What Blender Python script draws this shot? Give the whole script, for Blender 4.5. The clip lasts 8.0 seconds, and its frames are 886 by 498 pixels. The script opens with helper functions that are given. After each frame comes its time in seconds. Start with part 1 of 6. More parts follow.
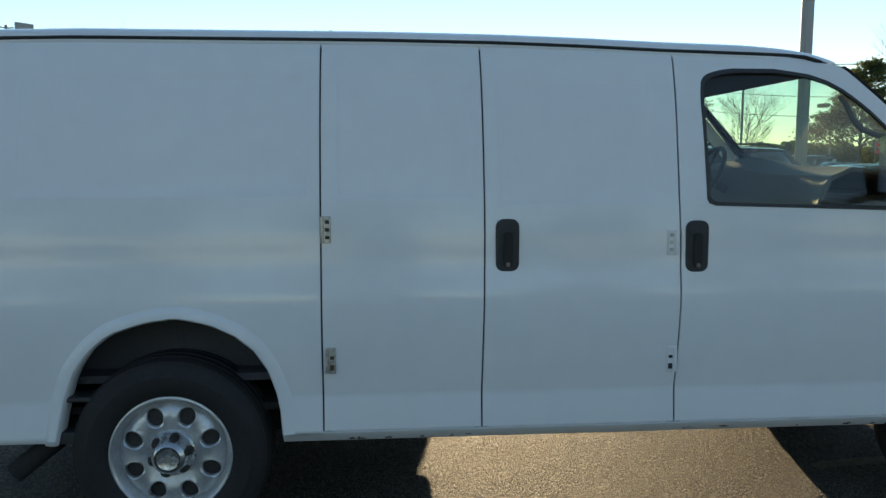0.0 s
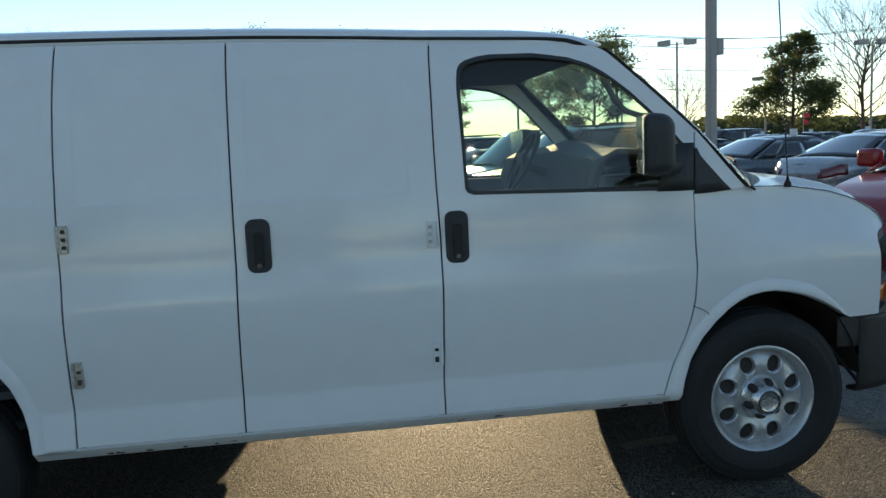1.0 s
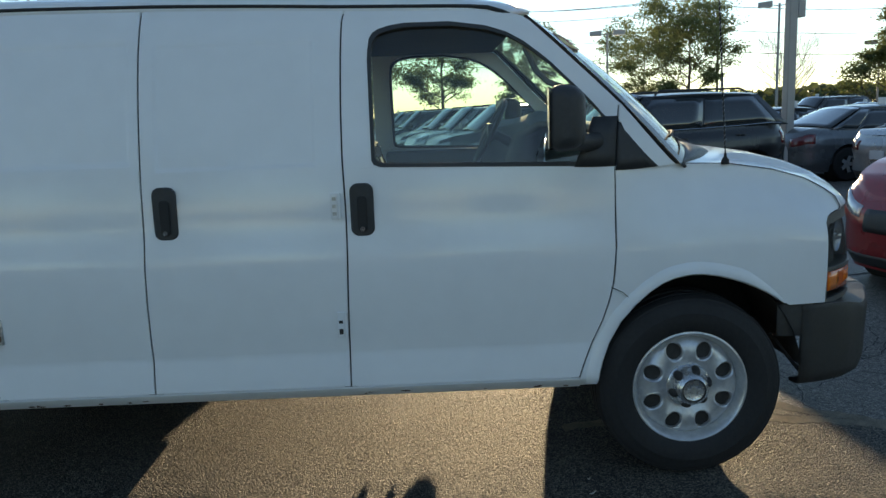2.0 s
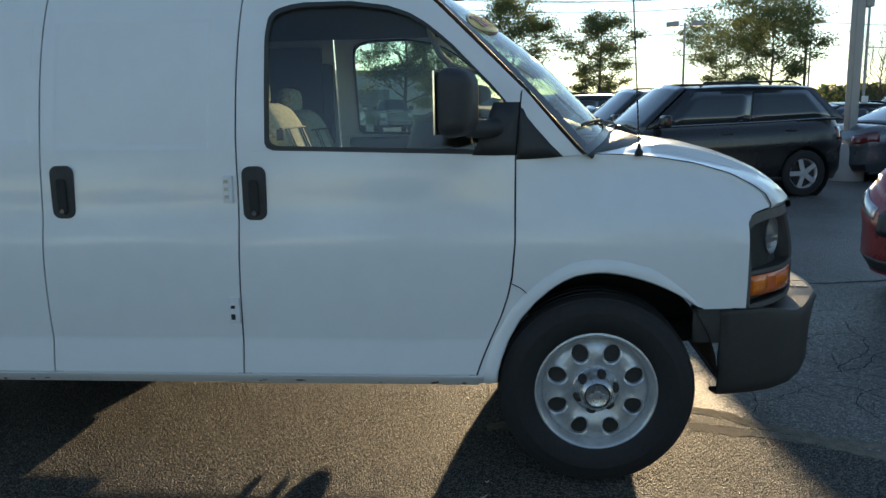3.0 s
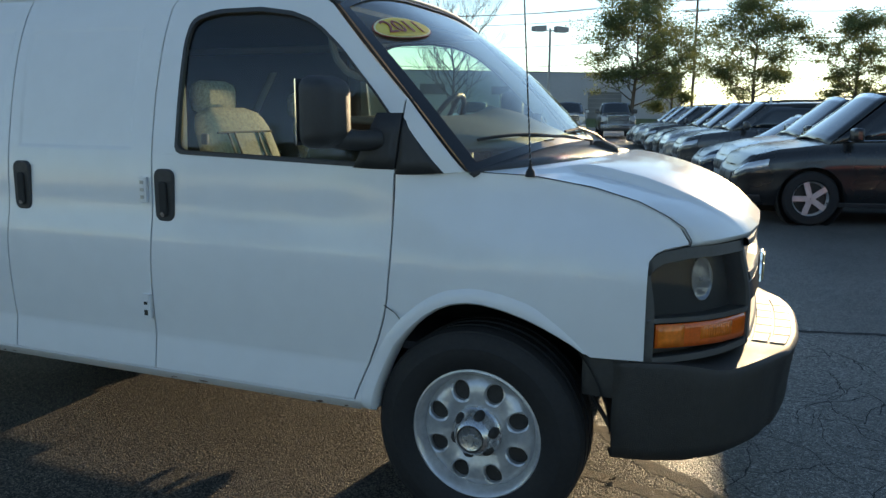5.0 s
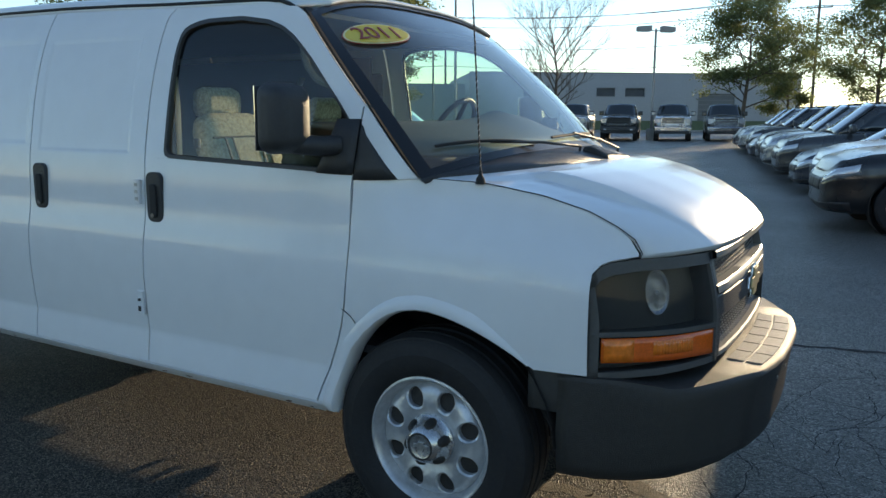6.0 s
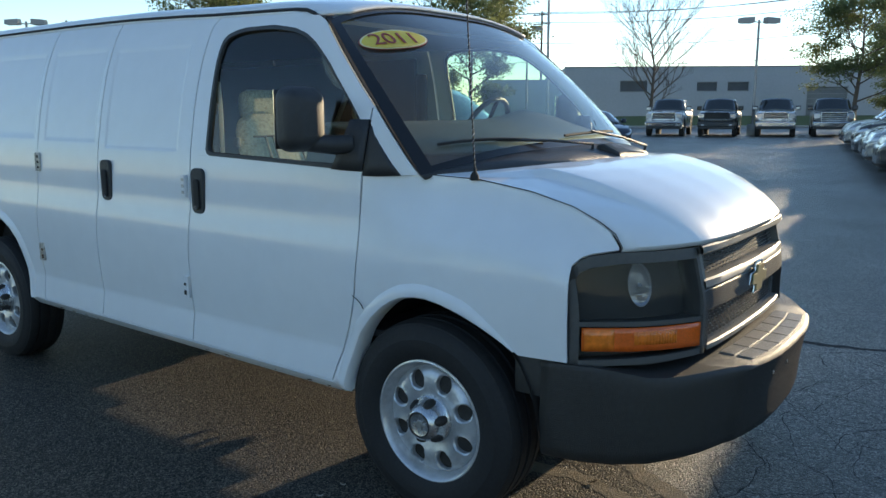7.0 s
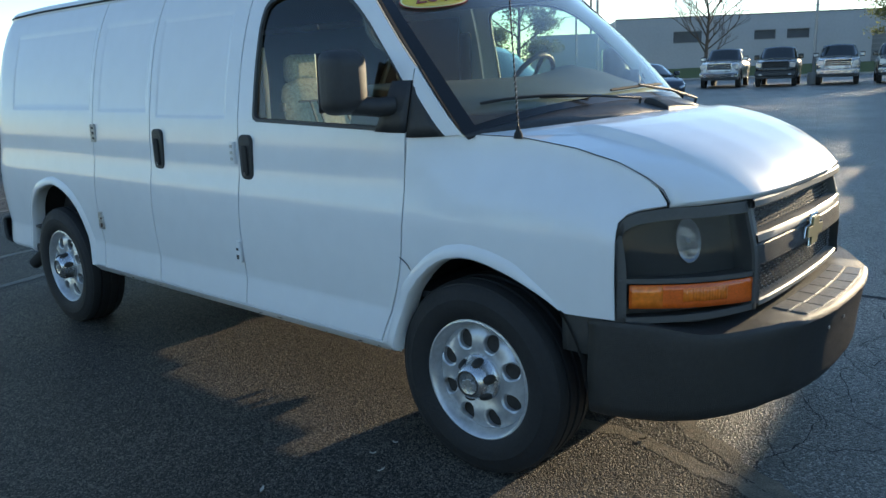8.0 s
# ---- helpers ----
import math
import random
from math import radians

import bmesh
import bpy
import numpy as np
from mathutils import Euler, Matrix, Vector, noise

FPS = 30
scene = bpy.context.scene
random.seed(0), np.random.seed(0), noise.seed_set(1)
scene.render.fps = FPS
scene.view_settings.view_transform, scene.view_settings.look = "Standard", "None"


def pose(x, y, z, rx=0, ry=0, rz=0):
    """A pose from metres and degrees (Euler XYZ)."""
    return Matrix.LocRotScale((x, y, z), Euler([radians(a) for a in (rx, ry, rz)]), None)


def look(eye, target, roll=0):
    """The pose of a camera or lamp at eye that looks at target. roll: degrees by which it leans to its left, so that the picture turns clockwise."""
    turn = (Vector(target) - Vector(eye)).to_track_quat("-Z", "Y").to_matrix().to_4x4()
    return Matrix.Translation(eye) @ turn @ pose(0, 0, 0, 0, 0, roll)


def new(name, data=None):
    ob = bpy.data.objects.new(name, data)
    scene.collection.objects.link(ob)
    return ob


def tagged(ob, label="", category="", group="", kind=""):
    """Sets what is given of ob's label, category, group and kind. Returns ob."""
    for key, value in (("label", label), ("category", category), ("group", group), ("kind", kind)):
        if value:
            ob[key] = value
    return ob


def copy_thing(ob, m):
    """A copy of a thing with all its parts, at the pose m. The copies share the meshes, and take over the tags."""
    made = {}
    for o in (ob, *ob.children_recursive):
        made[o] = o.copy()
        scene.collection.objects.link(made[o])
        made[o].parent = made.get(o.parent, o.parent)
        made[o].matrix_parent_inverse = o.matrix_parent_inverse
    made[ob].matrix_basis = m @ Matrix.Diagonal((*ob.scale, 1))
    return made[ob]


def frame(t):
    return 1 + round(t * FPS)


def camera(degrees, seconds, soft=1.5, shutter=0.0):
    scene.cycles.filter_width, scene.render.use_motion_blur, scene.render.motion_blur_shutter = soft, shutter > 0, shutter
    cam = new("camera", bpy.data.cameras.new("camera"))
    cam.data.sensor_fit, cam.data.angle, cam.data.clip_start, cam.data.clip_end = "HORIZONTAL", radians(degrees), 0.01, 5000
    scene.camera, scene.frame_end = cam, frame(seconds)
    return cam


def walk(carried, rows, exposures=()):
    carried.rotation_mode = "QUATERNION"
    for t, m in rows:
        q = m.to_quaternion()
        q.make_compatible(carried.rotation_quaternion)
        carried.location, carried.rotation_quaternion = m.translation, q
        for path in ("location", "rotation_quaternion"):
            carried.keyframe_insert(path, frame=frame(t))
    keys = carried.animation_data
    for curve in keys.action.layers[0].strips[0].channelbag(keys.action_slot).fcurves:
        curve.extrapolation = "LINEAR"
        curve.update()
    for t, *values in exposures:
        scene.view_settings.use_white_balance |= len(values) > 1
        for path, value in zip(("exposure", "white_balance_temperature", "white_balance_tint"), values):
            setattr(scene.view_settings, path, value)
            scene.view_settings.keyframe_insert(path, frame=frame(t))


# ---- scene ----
cam = camera(59.2, 8.0)
PATH = [
    (0, (-2.604, -4.043, 1.526), (-2.445, -2.062, 1.303), -0.1),
    (0.5, (-2.211, -4.056, 1.549), (-1.95, -2.082, 1.358), -1.1),
    (1, (-1.791, -4.054, 1.538), (-1.529, -2.088, 1.281), -2.7),
    (1.5, (-1.403, -4.084, 1.548), (-1.259, -2.113, 1.24), -2.8),
    (3, (-0.337, -3.932, 1.492), (-0.507, -1.971, 1.138), -1.1),
    (3.5, (0.035, -3.851, 1.491), (-0.277, -1.905, 1.15), -1.5),
    (4, (0.403, -3.804, 1.512), (-0.162, -1.912, 1.191), -2.3),
    (4.5, (0.658, -3.628, 1.511), (0.001, -1.768, 1.18), -0.8),
    (6, (1.346, -3.204, 1.531), (0.363, -1.497, 1.189), 0.2),
    (6.5, (1.595, -3.158, 1.532), (0.485, -1.527, 1.21), -0.4),
    (7, (1.734, -3.167, 1.546), (0.548, -1.596, 1.195), -0.2),
    (7.5, (1.765, -3.18, 1.546), (0.53, -1.659, 1.142), -0.7),
    (8, (1.753, -3.155, 1.543), (0.475, -1.683, 1.097), -2.2),
]
EXPOSURES = [(0, 0.76, 7050, 9), (4.5, 0.92, 7000, 10), (6.5, 1.02, 6500, 10), (8, 1.22, 6250, 9)]
walk(cam, [(t, look(eye, target, roll)) for t, eye, target, roll in PATH], EXPOSURES)
SUN_AZ, SUN_EL = 7.1, 9.6
world = bpy.data.worlds.new("sky")
scene.world = world
world.use_nodes = True
wt = world.node_tree
sky = wt.nodes.new("ShaderNodeTexSky")
sky.sky_type = "NISHITA"
sky.sun_disc = False
sky.sun_elevation, sky.sun_rotation = radians(SUN_EL), radians(SUN_AZ)
sky.air_density, sky.dust_density, sky.ozone_density = 0.85, 0.0, 1.8
wt.nodes["Background"].inputs["Strength"].default_value = 0.15
wt.links.new(sky.outputs[0], wt.nodes["Background"].inputs["Color"])
sun_way = Vector((math.sin(radians(SUN_AZ)) * math.cos(radians(SUN_EL)), math.cos(radians(SUN_AZ)) * math.cos(radians(SUN_EL)), math.sin(radians(SUN_EL))))
sun = new("sun", bpy.data.lights.new("sun", "SUN"))
sun.data.energy, sun.data.angle, sun.data.color = 2.9, radians(0.6), (1.0, 0.785, 0.50)
sun.matrix_world = look(sun_way * 60, (0, 0, 0))

# ---- materials ----
def mat(name, color, rough=0.5, metal=0.0, vary=0.12, scale=4.0, fine=60.0, bump=0.0, bump_scale=120.0, coat=0.0, spec=0.5, coords="Object"):
    """A principled surface with variation at two scales, roughness wear and fine relief."""
    m = bpy.data.materials.new(name)
    m.use_nodes = True
    nt = m.node_tree
    bsdf = nt.nodes["Principled BSDF"]
    bsdf.inputs["Metallic"].default_value = metal
    bsdf.inputs["Coat Weight"].default_value = coat
    bsdf.inputs["Coat Roughness"].default_value = 0.04
    bsdf.inputs["Specular IOR Level"].default_value = spec
    tc = nt.nodes.new("ShaderNodeTexCoord")
    big = nt.nodes.new("ShaderNodeTexNoise")
    big.inputs["Scale"].default_value, big.inputs["Detail"].default_value = scale, 5
    small = nt.nodes.new("ShaderNodeTexNoise")
    small.inputs["Scale"].default_value, small.inputs["Detail"].default_value = fine, 3
    for n in (big, small):
        nt.links.new(tc.outputs[coords], n.inputs["Vector"])
    add = nt.nodes.new("ShaderNodeMath")
    add.operation = "ADD"
    nt.links.new(big.outputs["Fac"], add.inputs[0])
    nt.links.new(small.outputs["Fac"], add.inputs[1])
    mix = nt.nodes.new("ShaderNodeMix")
    mix.data_type = "RGBA"
    rng = nt.nodes.new("ShaderNodeMapRange")
    rng.inputs["From Min"].default_value, rng.inputs["From Max"].default_value = 0.7, 1.35
    nt.links.new(add.outputs[0], rng.inputs["Value"])
    nt.links.new(rng.outputs[0], mix.inputs["Factor"])
    low = tuple(c * (1 - vary) for c in color)
    mix.inputs["A"].default_value = (*low, 1)
    mix.inputs["B"].default_value = (*(min(1, c * (1 + vary * 0.5)) for c in color), 1)
    out = mix.outputs["Result"]
    nt.links.new(out, bsdf.inputs["Base Color"])
    rr = nt.nodes.new("ShaderNodeMapRange")
    rr.inputs["To Min"].default_value, rr.inputs["To Max"].default_value = max(0.02, rough * 0.8), min(1, rough * 1.2)
    nt.links.new(big.outputs["Fac"], rr.inputs["Value"])
    nt.links.new(rr.outputs[0], bsdf.inputs["Roughness"])
    if bump:
        bn = nt.nodes.new("ShaderNodeTexNoise")
        bn.inputs["Scale"].default_value, bn.inputs["Detail"].default_value = bump_scale, 4
        nt.links.new(tc.outputs[coords], bn.inputs["Vector"])
        b = nt.nodes.new("ShaderNodeBump")
        b.inputs["Strength"].default_value, b.inputs["Distance"].default_value = bump, 0.01
        nt.links.new(bn.outputs["Fac"], b.inputs["Height"])
        nt.links.new(b.outputs[0], bsdf.inputs["Normal"])
    return m


def glass(name, tint, rough=0.0, gain=1.0, dust=0.0):
    """A thin pane: tinted see-through, mirrored by its Fresnel gloss, with a little dust."""
    m = bpy.data.materials.new(name)
    m.use_nodes = True
    nt = m.node_tree
    nt.nodes.remove(nt.nodes["Principled BSDF"])
    out = nt.nodes["Material Output"]
    tr = nt.nodes.new("ShaderNodeBsdfTransparent")
    tr.inputs["Color"].default_value = (*tint, 1)
    gl = nt.nodes.new("ShaderNodeBsdfGlossy")
    gl.inputs["Roughness"].default_value = rough
    fr = nt.nodes.new("ShaderNodeLayerWeight")
    fr.inputs["Blend"].default_value = 0.5
    p5 = nt.nodes.new("ShaderNodeMath")
    p5.operation = "POWER"
    p5.inputs[1].default_value = 5.0
    nt.links.new(fr.outputs["Facing"], p5.inputs[0])
    mul = nt.nodes.new("ShaderNodeMath")
    mul.operation, mul.use_clamp = "MULTIPLY_ADD", True
    mul.inputs[1].default_value, mul.inputs[2].default_value = 0.9 * gain, 0.075 * gain
    nt.links.new(p5.outputs[0], mul.inputs[0])
    mx = nt.nodes.new("ShaderNodeMixShader")
    nt.links.new(mul.outputs[0], mx.inputs[0])
    nt.links.new(tr.outputs[0], mx.inputs[1])
    nt.links.new(gl.outputs[0], mx.inputs[2])
    last = mx.outputs[0]
    if dust:
        df = nt.nodes.new("ShaderNodeMixShader")
        for k, kind in enumerate(("ShaderNodeBsdfDiffuse", "ShaderNodeBsdfTranslucent")):
            film = nt.nodes.new(kind)
            film.inputs["Color"].default_value = (0.6, 0.6, 0.56, 1)
            nt.links.new(film.outputs[0], df.inputs[k + 1])
        tc = nt.nodes.new("ShaderNodeTexCoord")
        no = nt.nodes.new("ShaderNodeTexNoise")
        no.inputs["Scale"].default_value, no.inputs["Detail"].default_value = 3.0, 6
        nt.links.new(tc.outputs["Object"], no.inputs["Vector"])
        mr = nt.nodes.new("ShaderNodeMapRange")
        mr.inputs["To Min"].default_value, mr.inputs["To Max"].default_value = dust * 0.4, dust * 1.6
        nt.links.new(no.outputs["Fac"], mr.inputs["Value"])
        m2 = nt.nodes.new("ShaderNodeMixShader")
        nt.links.new(mr.outputs[0], m2.inputs[0])
        nt.links.new(last, m2.inputs[1])
        nt.links.new(df.outputs[0], m2.inputs[2])
        last = m2.outputs[0]
    nt.links.new(last, out.inputs["Surface"])
    return m


def asphalt_mat(name, low, high, density, relief, rough):
    m = bpy.data.materials.new(name)
    m.use_nodes = True
    nt = m.node_tree
    bsdf = nt.nodes["Principled BSDF"]
    tc = nt.nodes.new("ShaderNodeTexCoord")
    stones = nt.nodes.new("ShaderNodeTexVoronoi")
    stones.inputs["Scale"].default_value = density
    big = nt.nodes.new("ShaderNodeTexNoise")
    big.inputs["Scale"].default_value, big.inputs["Detail"].default_value = 0.5, 6
    grain = nt.nodes.new("ShaderNodeTexNoise")
    grain.inputs["Scale"].default_value, grain.inputs["Detail"].default_value = 260, 2
    for n in (stones, big, grain):
        nt.links.new(tc.outputs["Object"], n.inputs["Vector"])
    ramp = nt.nodes.new("ShaderNodeValToRGB")
    ramp.color_ramp.elements[0].color, ramp.color_ramp.elements[1].color = (*low, 1), (*high, 1)
    ramp.color_ramp.elements[0].position, ramp.color_ramp.elements[1].position = 0.30, 0.97
    middle = ramp.color_ramp.elements.new(0.72)
    middle.color = (*(a * 0.62 + b * 0.38 for a, b in zip(low, high)), 1)
    sep = nt.nodes.new("ShaderNodeSeparateColor")
    nt.links.new(stones.outputs["Color"], sep.inputs[0])
    nt.links.new(sep.outputs[0], ramp.inputs["Fac"])
    patch = nt.nodes.new("ShaderNodeMapRange")
    patch.inputs["From Min"].default_value, patch.inputs["From Max"].default_value = 0.35, 0.65
    patch.inputs["To Min"].default_value, patch.inputs["To Max"].default_value = 0.75, 1.2
    nt.links.new(big.outputs["Fac"], patch.inputs["Value"])
    mul = nt.nodes.new("ShaderNodeMix")
    mul.data_type, mul.blend_type = "RGBA", "MULTIPLY"
    mul.inputs["Factor"].default_value = 1
    nt.links.new(ramp.outputs["Color"], mul.inputs["A"])
    nt.links.new(patch.outputs[0], mul.inputs["B"])
    nt.links.new(mul.outputs["Result"], bsdf.inputs["Base Color"])
    bsdf.inputs["Roughness"].default_value = rough
    bsdf.inputs["Specular IOR Level"].default_value = 0.32
    tall = nt.nodes.new("ShaderNodeMath")
    tall.operation = "MULTIPLY_ADD"
    tall.inputs[1].default_value = 1.1
    nt.links.new(sep.outputs[1], tall.inputs[0])
    nt.links.new(grain.outputs["Fac"], tall.inputs[2])
    hsum = nt.nodes.new("ShaderNodeMath")
    hsum.operation = "MULTIPLY_ADD"
    hsum.inputs[1].default_value = -1.3
    nt.links.new(stones.outputs["Distance"], hsum.inputs[0])
    nt.links.new(tall.outputs[0], hsum.inputs[2])
    b = nt.nodes.new("ShaderNodeBump")
    b.inputs["Strength"].default_value, b.inputs["Distance"].default_value = 1.0, relief
    nt.links.new(hsum.outputs[0], b.inputs["Height"])
    nt.links.new(b.outputs[0], bsdf.inputs["Normal"])
    return m


WHITE = mat("white_paint", (0.765, 0.775, 0.785), 0.40, vary=0.035, scale=1.3, fine=9, coat=0.68, spec=0.2, bump=0.13, bump_scale=3.2)
WHITE.node_tree.nodes["Principled BSDF"].inputs["Coat Roughness"].default_value = 0.085
SEAM = mat("rubber_seal", (0.02, 0.02, 0.02), 0.8)
TYRE = mat("tyre_rubber", (0.014, 0.014, 0.015), 0.75, vary=0.3, scale=9, bump=0.25, bump_scale=70)
STEEL = mat("painted_steel_rim", (0.57, 0.58, 0.59), 0.33, metal=0.5, vary=0.18, scale=14, bump=0.08, bump_scale=90)
CHROME = mat("chrome", (0.72, 0.73, 0.74), 0.12, metal=1.0, vary=0.08, scale=20)
HUBSILVER = mat("hub_silver", (0.62, 0.63, 0.64), 0.27, metal=0.85, vary=0.15, scale=30)
# near-black for brakes, and for the shade in rim holes and hub recesses
HOLE = mat("brake_and_shade_dark", (0.03, 0.027, 0.024), 0.7, vary=0.4, scale=30)
RUST = mat("rusty_hub", (0.10, 0.055, 0.035), 0.8, vary=0.5, scale=40)
PLASTIC = mat("black_plastic", (0.030, 0.031, 0.033), 0.48, vary=0.2, scale=6, bump=0.25, bump_scale=500)
GREYPLASTIC = mat("grey_textured_plastic", (0.034, 0.034, 0.034), 0.46, vary=0.2, scale=5, bump=0.35, bump_scale=420)
BUMPERPLASTIC = mat("bumper_plastic", (0.030, 0.0285, 0.0265), 0.52, vary=0.3, scale=5, bump=0.3, bump_scale=300, spec=0.5)
# worn pads, their pale tan also carrying the low sun's warm light
PADS = mat("worn_sunlit_step_pads", (0.20, 0.18, 0.145), 0.50, vary=0.3, scale=12, bump=0.3, bump_scale=300, spec=0.8)
LAMPFRAME = mat("lamp_frame_plastic", (0.080, 0.080, 0.078), 0.45, vary=0.15, scale=6, bump=0.2, bump_scale=400)
TRIMGREY = mat("grey_grille_trim", (0.18, 0.176, 0.165), 0.45, vary=0.1, scale=9)
MESHBLACK = mat("grille_mesh", (0.008, 0.008, 0.008), 0.6)
AMBERGLOW = mat("amber_window", (0.90, 0.22, 0.02), 0.2, vary=0.2, scale=30, coat=0.5)
BOWL = mat("lamp_bowl", (0.80, 0.83, 0.88), 0.22, metal=0.9, vary=0.25, scale=25, fine=120, bump=0.9, bump_scale=30)
AMBER = mat("amber_lens", (0.78, 0.135, 0.012), 0.18, vary=0.22, scale=12, fine=140, coat=0.5)
GOLD = mat("gold_badge", (0.52, 0.41, 0.21), 0.4, metal=0.35)
LENS = glass("lamp_lens", (0.62, 0.63, 0.64), 0.03, 0.17, dust=0.04)
REFLECTOR = mat("lamp_reflector", (0.75, 0.77, 0.8), 0.12, metal=1.0)
GREENGLASS = glass("side_glass", (0.74, 0.86, 0.77), 0.0, 0.85)
WINDSHIELD = glass("windshield_glass", (0.72, 0.88, 0.78), 0.0, 1.25, dust=0.08)
FRIT = mat("black_frit", (0.012, 0.012, 0.013), 0.25, vary=0.1)
LINER = mat("dark_interior", (0.055, 0.055, 0.06), 0.85, vary=0.2)
DASH = mat("grey_dashboard", (0.085, 0.088, 0.09), 0.6, vary=0.12, bump=0.2, bump_scale=300)
FABRIC = mat("seat_fabric", (0.60, 0.55, 0.42), 0.9, vary=0.55, scale=60, fine=190, bump=0.5, bump_scale=350)
SEAMTHREAD = mat("seat_seam", (0.10, 0.09, 0.07), 0.8, vary=0.1)
UNDER = mat("underbody", (0.020, 0.0185, 0.017), 0.85, vary=0.4, scale=8)
YELLOW = mat("yellow_sticker", (0.78, 0.57, 0.06), 0.4, vary=0.04)
REDINK = mat("red_ink", (0.30, 0.03, 0.025), 0.4)
CREAM = mat("cream_border", (0.85, 0.78, 0.45), 0.4)
METAL = mat("bare_hinge_metal", (0.55, 0.54, 0.52), 0.4, metal=0.8, vary=0.3, scale=60)
HEADLENS = mat("headlamp_glass", (0.55, 0.57, 0.60), 0.1, metal=0.5, coat=1.0)
ASPHALT = asphalt_mat("asphalt", (0.013, 0.0125, 0.012), (0.162, 0.141, 0.112), 130, 0.0060, 0.62)
CHIPS = mat("asphalt_chippings", (0.096, 0.085, 0.069), 0.46, vary=0.5, scale=40, fine=300)
OLDASPHALT = asphalt_mat("old_asphalt", (0.070, 0.068, 0.064), (0.36, 0.34, 0.30), 120, 0.0050, 0.44)
BARK = mat("bark", (0.11, 0.085, 0.065), 0.9, vary=0.35, scale=6, bump=0.6, bump_scale=30)
POLE = mat("painted_pole", (0.33, 0.32, 0.31), 0.5, vary=0.1, metal=0.2)
CONCRETE = mat("concrete", (0.42, 0.41, 0.39), 0.85, vary=0.15, bump=0.3, bump_scale=60)
CARGLASS = mat("dark_car_glass", (0.02, 0.024, 0.026), 0.04, vary=0.1, coat=1.0)
DULLGLASS = mat("dusty_window", (0.10, 0.105, 0.115), 0.45, vary=0.2, scale=1.2)
GRASS = mat("grass", (0.11, 0.13, 0.035), 0.9, vary=0.4, scale=3, fine=30)
WALLPAINT = mat("grey_wall_panel", (0.46, 0.46, 0.47), 0.7, vary=0.08, scale=0.4, fine=5)


def leaf_mat(name, color, light):
    m = mat(name, color, 0.6, vary=0.45, scale=1.5, fine=12)
    nt = m.node_tree
    bsdf = nt.nodes["Principled BSDF"]
    tl = nt.nodes.new("ShaderNodeBsdfTranslucent")
    tl.inputs["Color"].default_value = (*light, 1)
    mx = nt.nodes.new("ShaderNodeMixShader")
    mx.inputs[0].default_value = 0.5
    nt.links.new(bsdf.outputs[0], mx.inputs[1])
    nt.links.new(tl.outputs[0], mx.inputs[2])
    nt.links.new(mx.outputs[0], nt.nodes["Material Output"].inputs["Surface"])
    return m


LEAF = leaf_mat("leaves", (0.085, 0.115, 0.040), (0.24, 0.27, 0.11))
LEAFDARK = leaf_mat("dark_leaves", (0.06, 0.085, 0.035), (0.19, 0.22, 0.075))


# each chipping takes a shade of its own
nt = CHIPS.node_tree
geo = nt.nodes.new("ShaderNodeNewGeometry")
tone = nt.nodes.new("ShaderNodeValToRGB")
tone.color_ramp.elements[0].color, tone.color_ramp.elements[1].color = (0.028, 0.026, 0.023, 1), (0.25, 0.215, 0.165, 1)
nt.links.new(geo.outputs["Random Per Island"], tone.inputs["Fac"])
nt.links.new(tone.outputs["Color"], nt.nodes["Principled BSDF"].inputs["Base Color"])
# ---- building tools ----
def thing(name, label, category, group="", at=(0, 0, 0), turn=0.0, kind=""):
    ob = new(name)
    ob.empty_display_size = 0.2
    ob.matrix_basis = pose(*at, 0, 0, turn)
    return tagged(ob, label, category, group, kind)


def part(name, bm, material, parent=None, label="", smooth=True, thick=0.0, bevel=0.0):
    me = bpy.data.meshes.new(name)
    bm.normal_update()
    bm.to_mesh(me)
    bm.free()
    me.materials.append(material)
    if smooth:
        me.polygons.foreach_set("use_smooth", [True] * len(me.polygons))
        me.set_sharp_from_angle(angle=radians(38))
    ob = new(name, me)
    if parent is not None:
        ob.parent = parent
    if label:
        tagged(ob, label)
    if thick:
        s = ob.modifiers.new("thick", "SOLIDIFY")
        s.thickness, s.offset = thick, -1
    if bevel:
        b = ob.modifiers.new("round", "BEVEL")
        b.width, b.segments, b.limit_method = bevel, 2, "ANGLE"
    return ob


def sheet_part(name, bm, material, parent, yfun, s, lip=0.012, label=""):
    """A body panel: normals from the smooth shape, edges folded inwards by lip."""
    bm.verts.index_update()
    bm.normal_update()
    nrm = []
    for v in bm.verts:
        x, z, e = v.co.x, v.co.z, 0.003
        dx, dz = (yfun(x + e, z) - yfun(x - e, z)) / (2 * e), (yfun(x, z + e) - yfun(x, z - e)) / (2 * e)
        nrm.append(Vector((-dx, s, -dz)).normalized())
    edges = [(e.verts[0].index, e.verts[1].index, e.link_faces[0].normal.copy()) for e in bm.edges if len(e.link_faces) == 1]
    co = [v.co.copy() for v in bm.verts]
    mid = sum(co, Vector()) / len(co)
    for a, b, fn in edges:
        q = [co[a], co[b], co[b] - nrm[b] * lip, co[a] - nrm[a] * lip]
        n = (q[1] - q[0]).cross(q[3] - q[0]).normalized()
        vs = [bm.verts.new(c) for c in q]
        bm.faces.new(vs)
        nrm += [n] * 4
    me = bpy.data.meshes.new(name)
    bm.to_mesh(me)
    bm.free()
    me.materials.append(material)
    me.polygons.foreach_set("use_smooth", [True] * len(me.polygons))
    me.normals_split_custom_set_from_vertices(nrm)
    ob = new(name, me)
    ob.parent = parent
    if label:
        tagged(ob, label)
    return ob


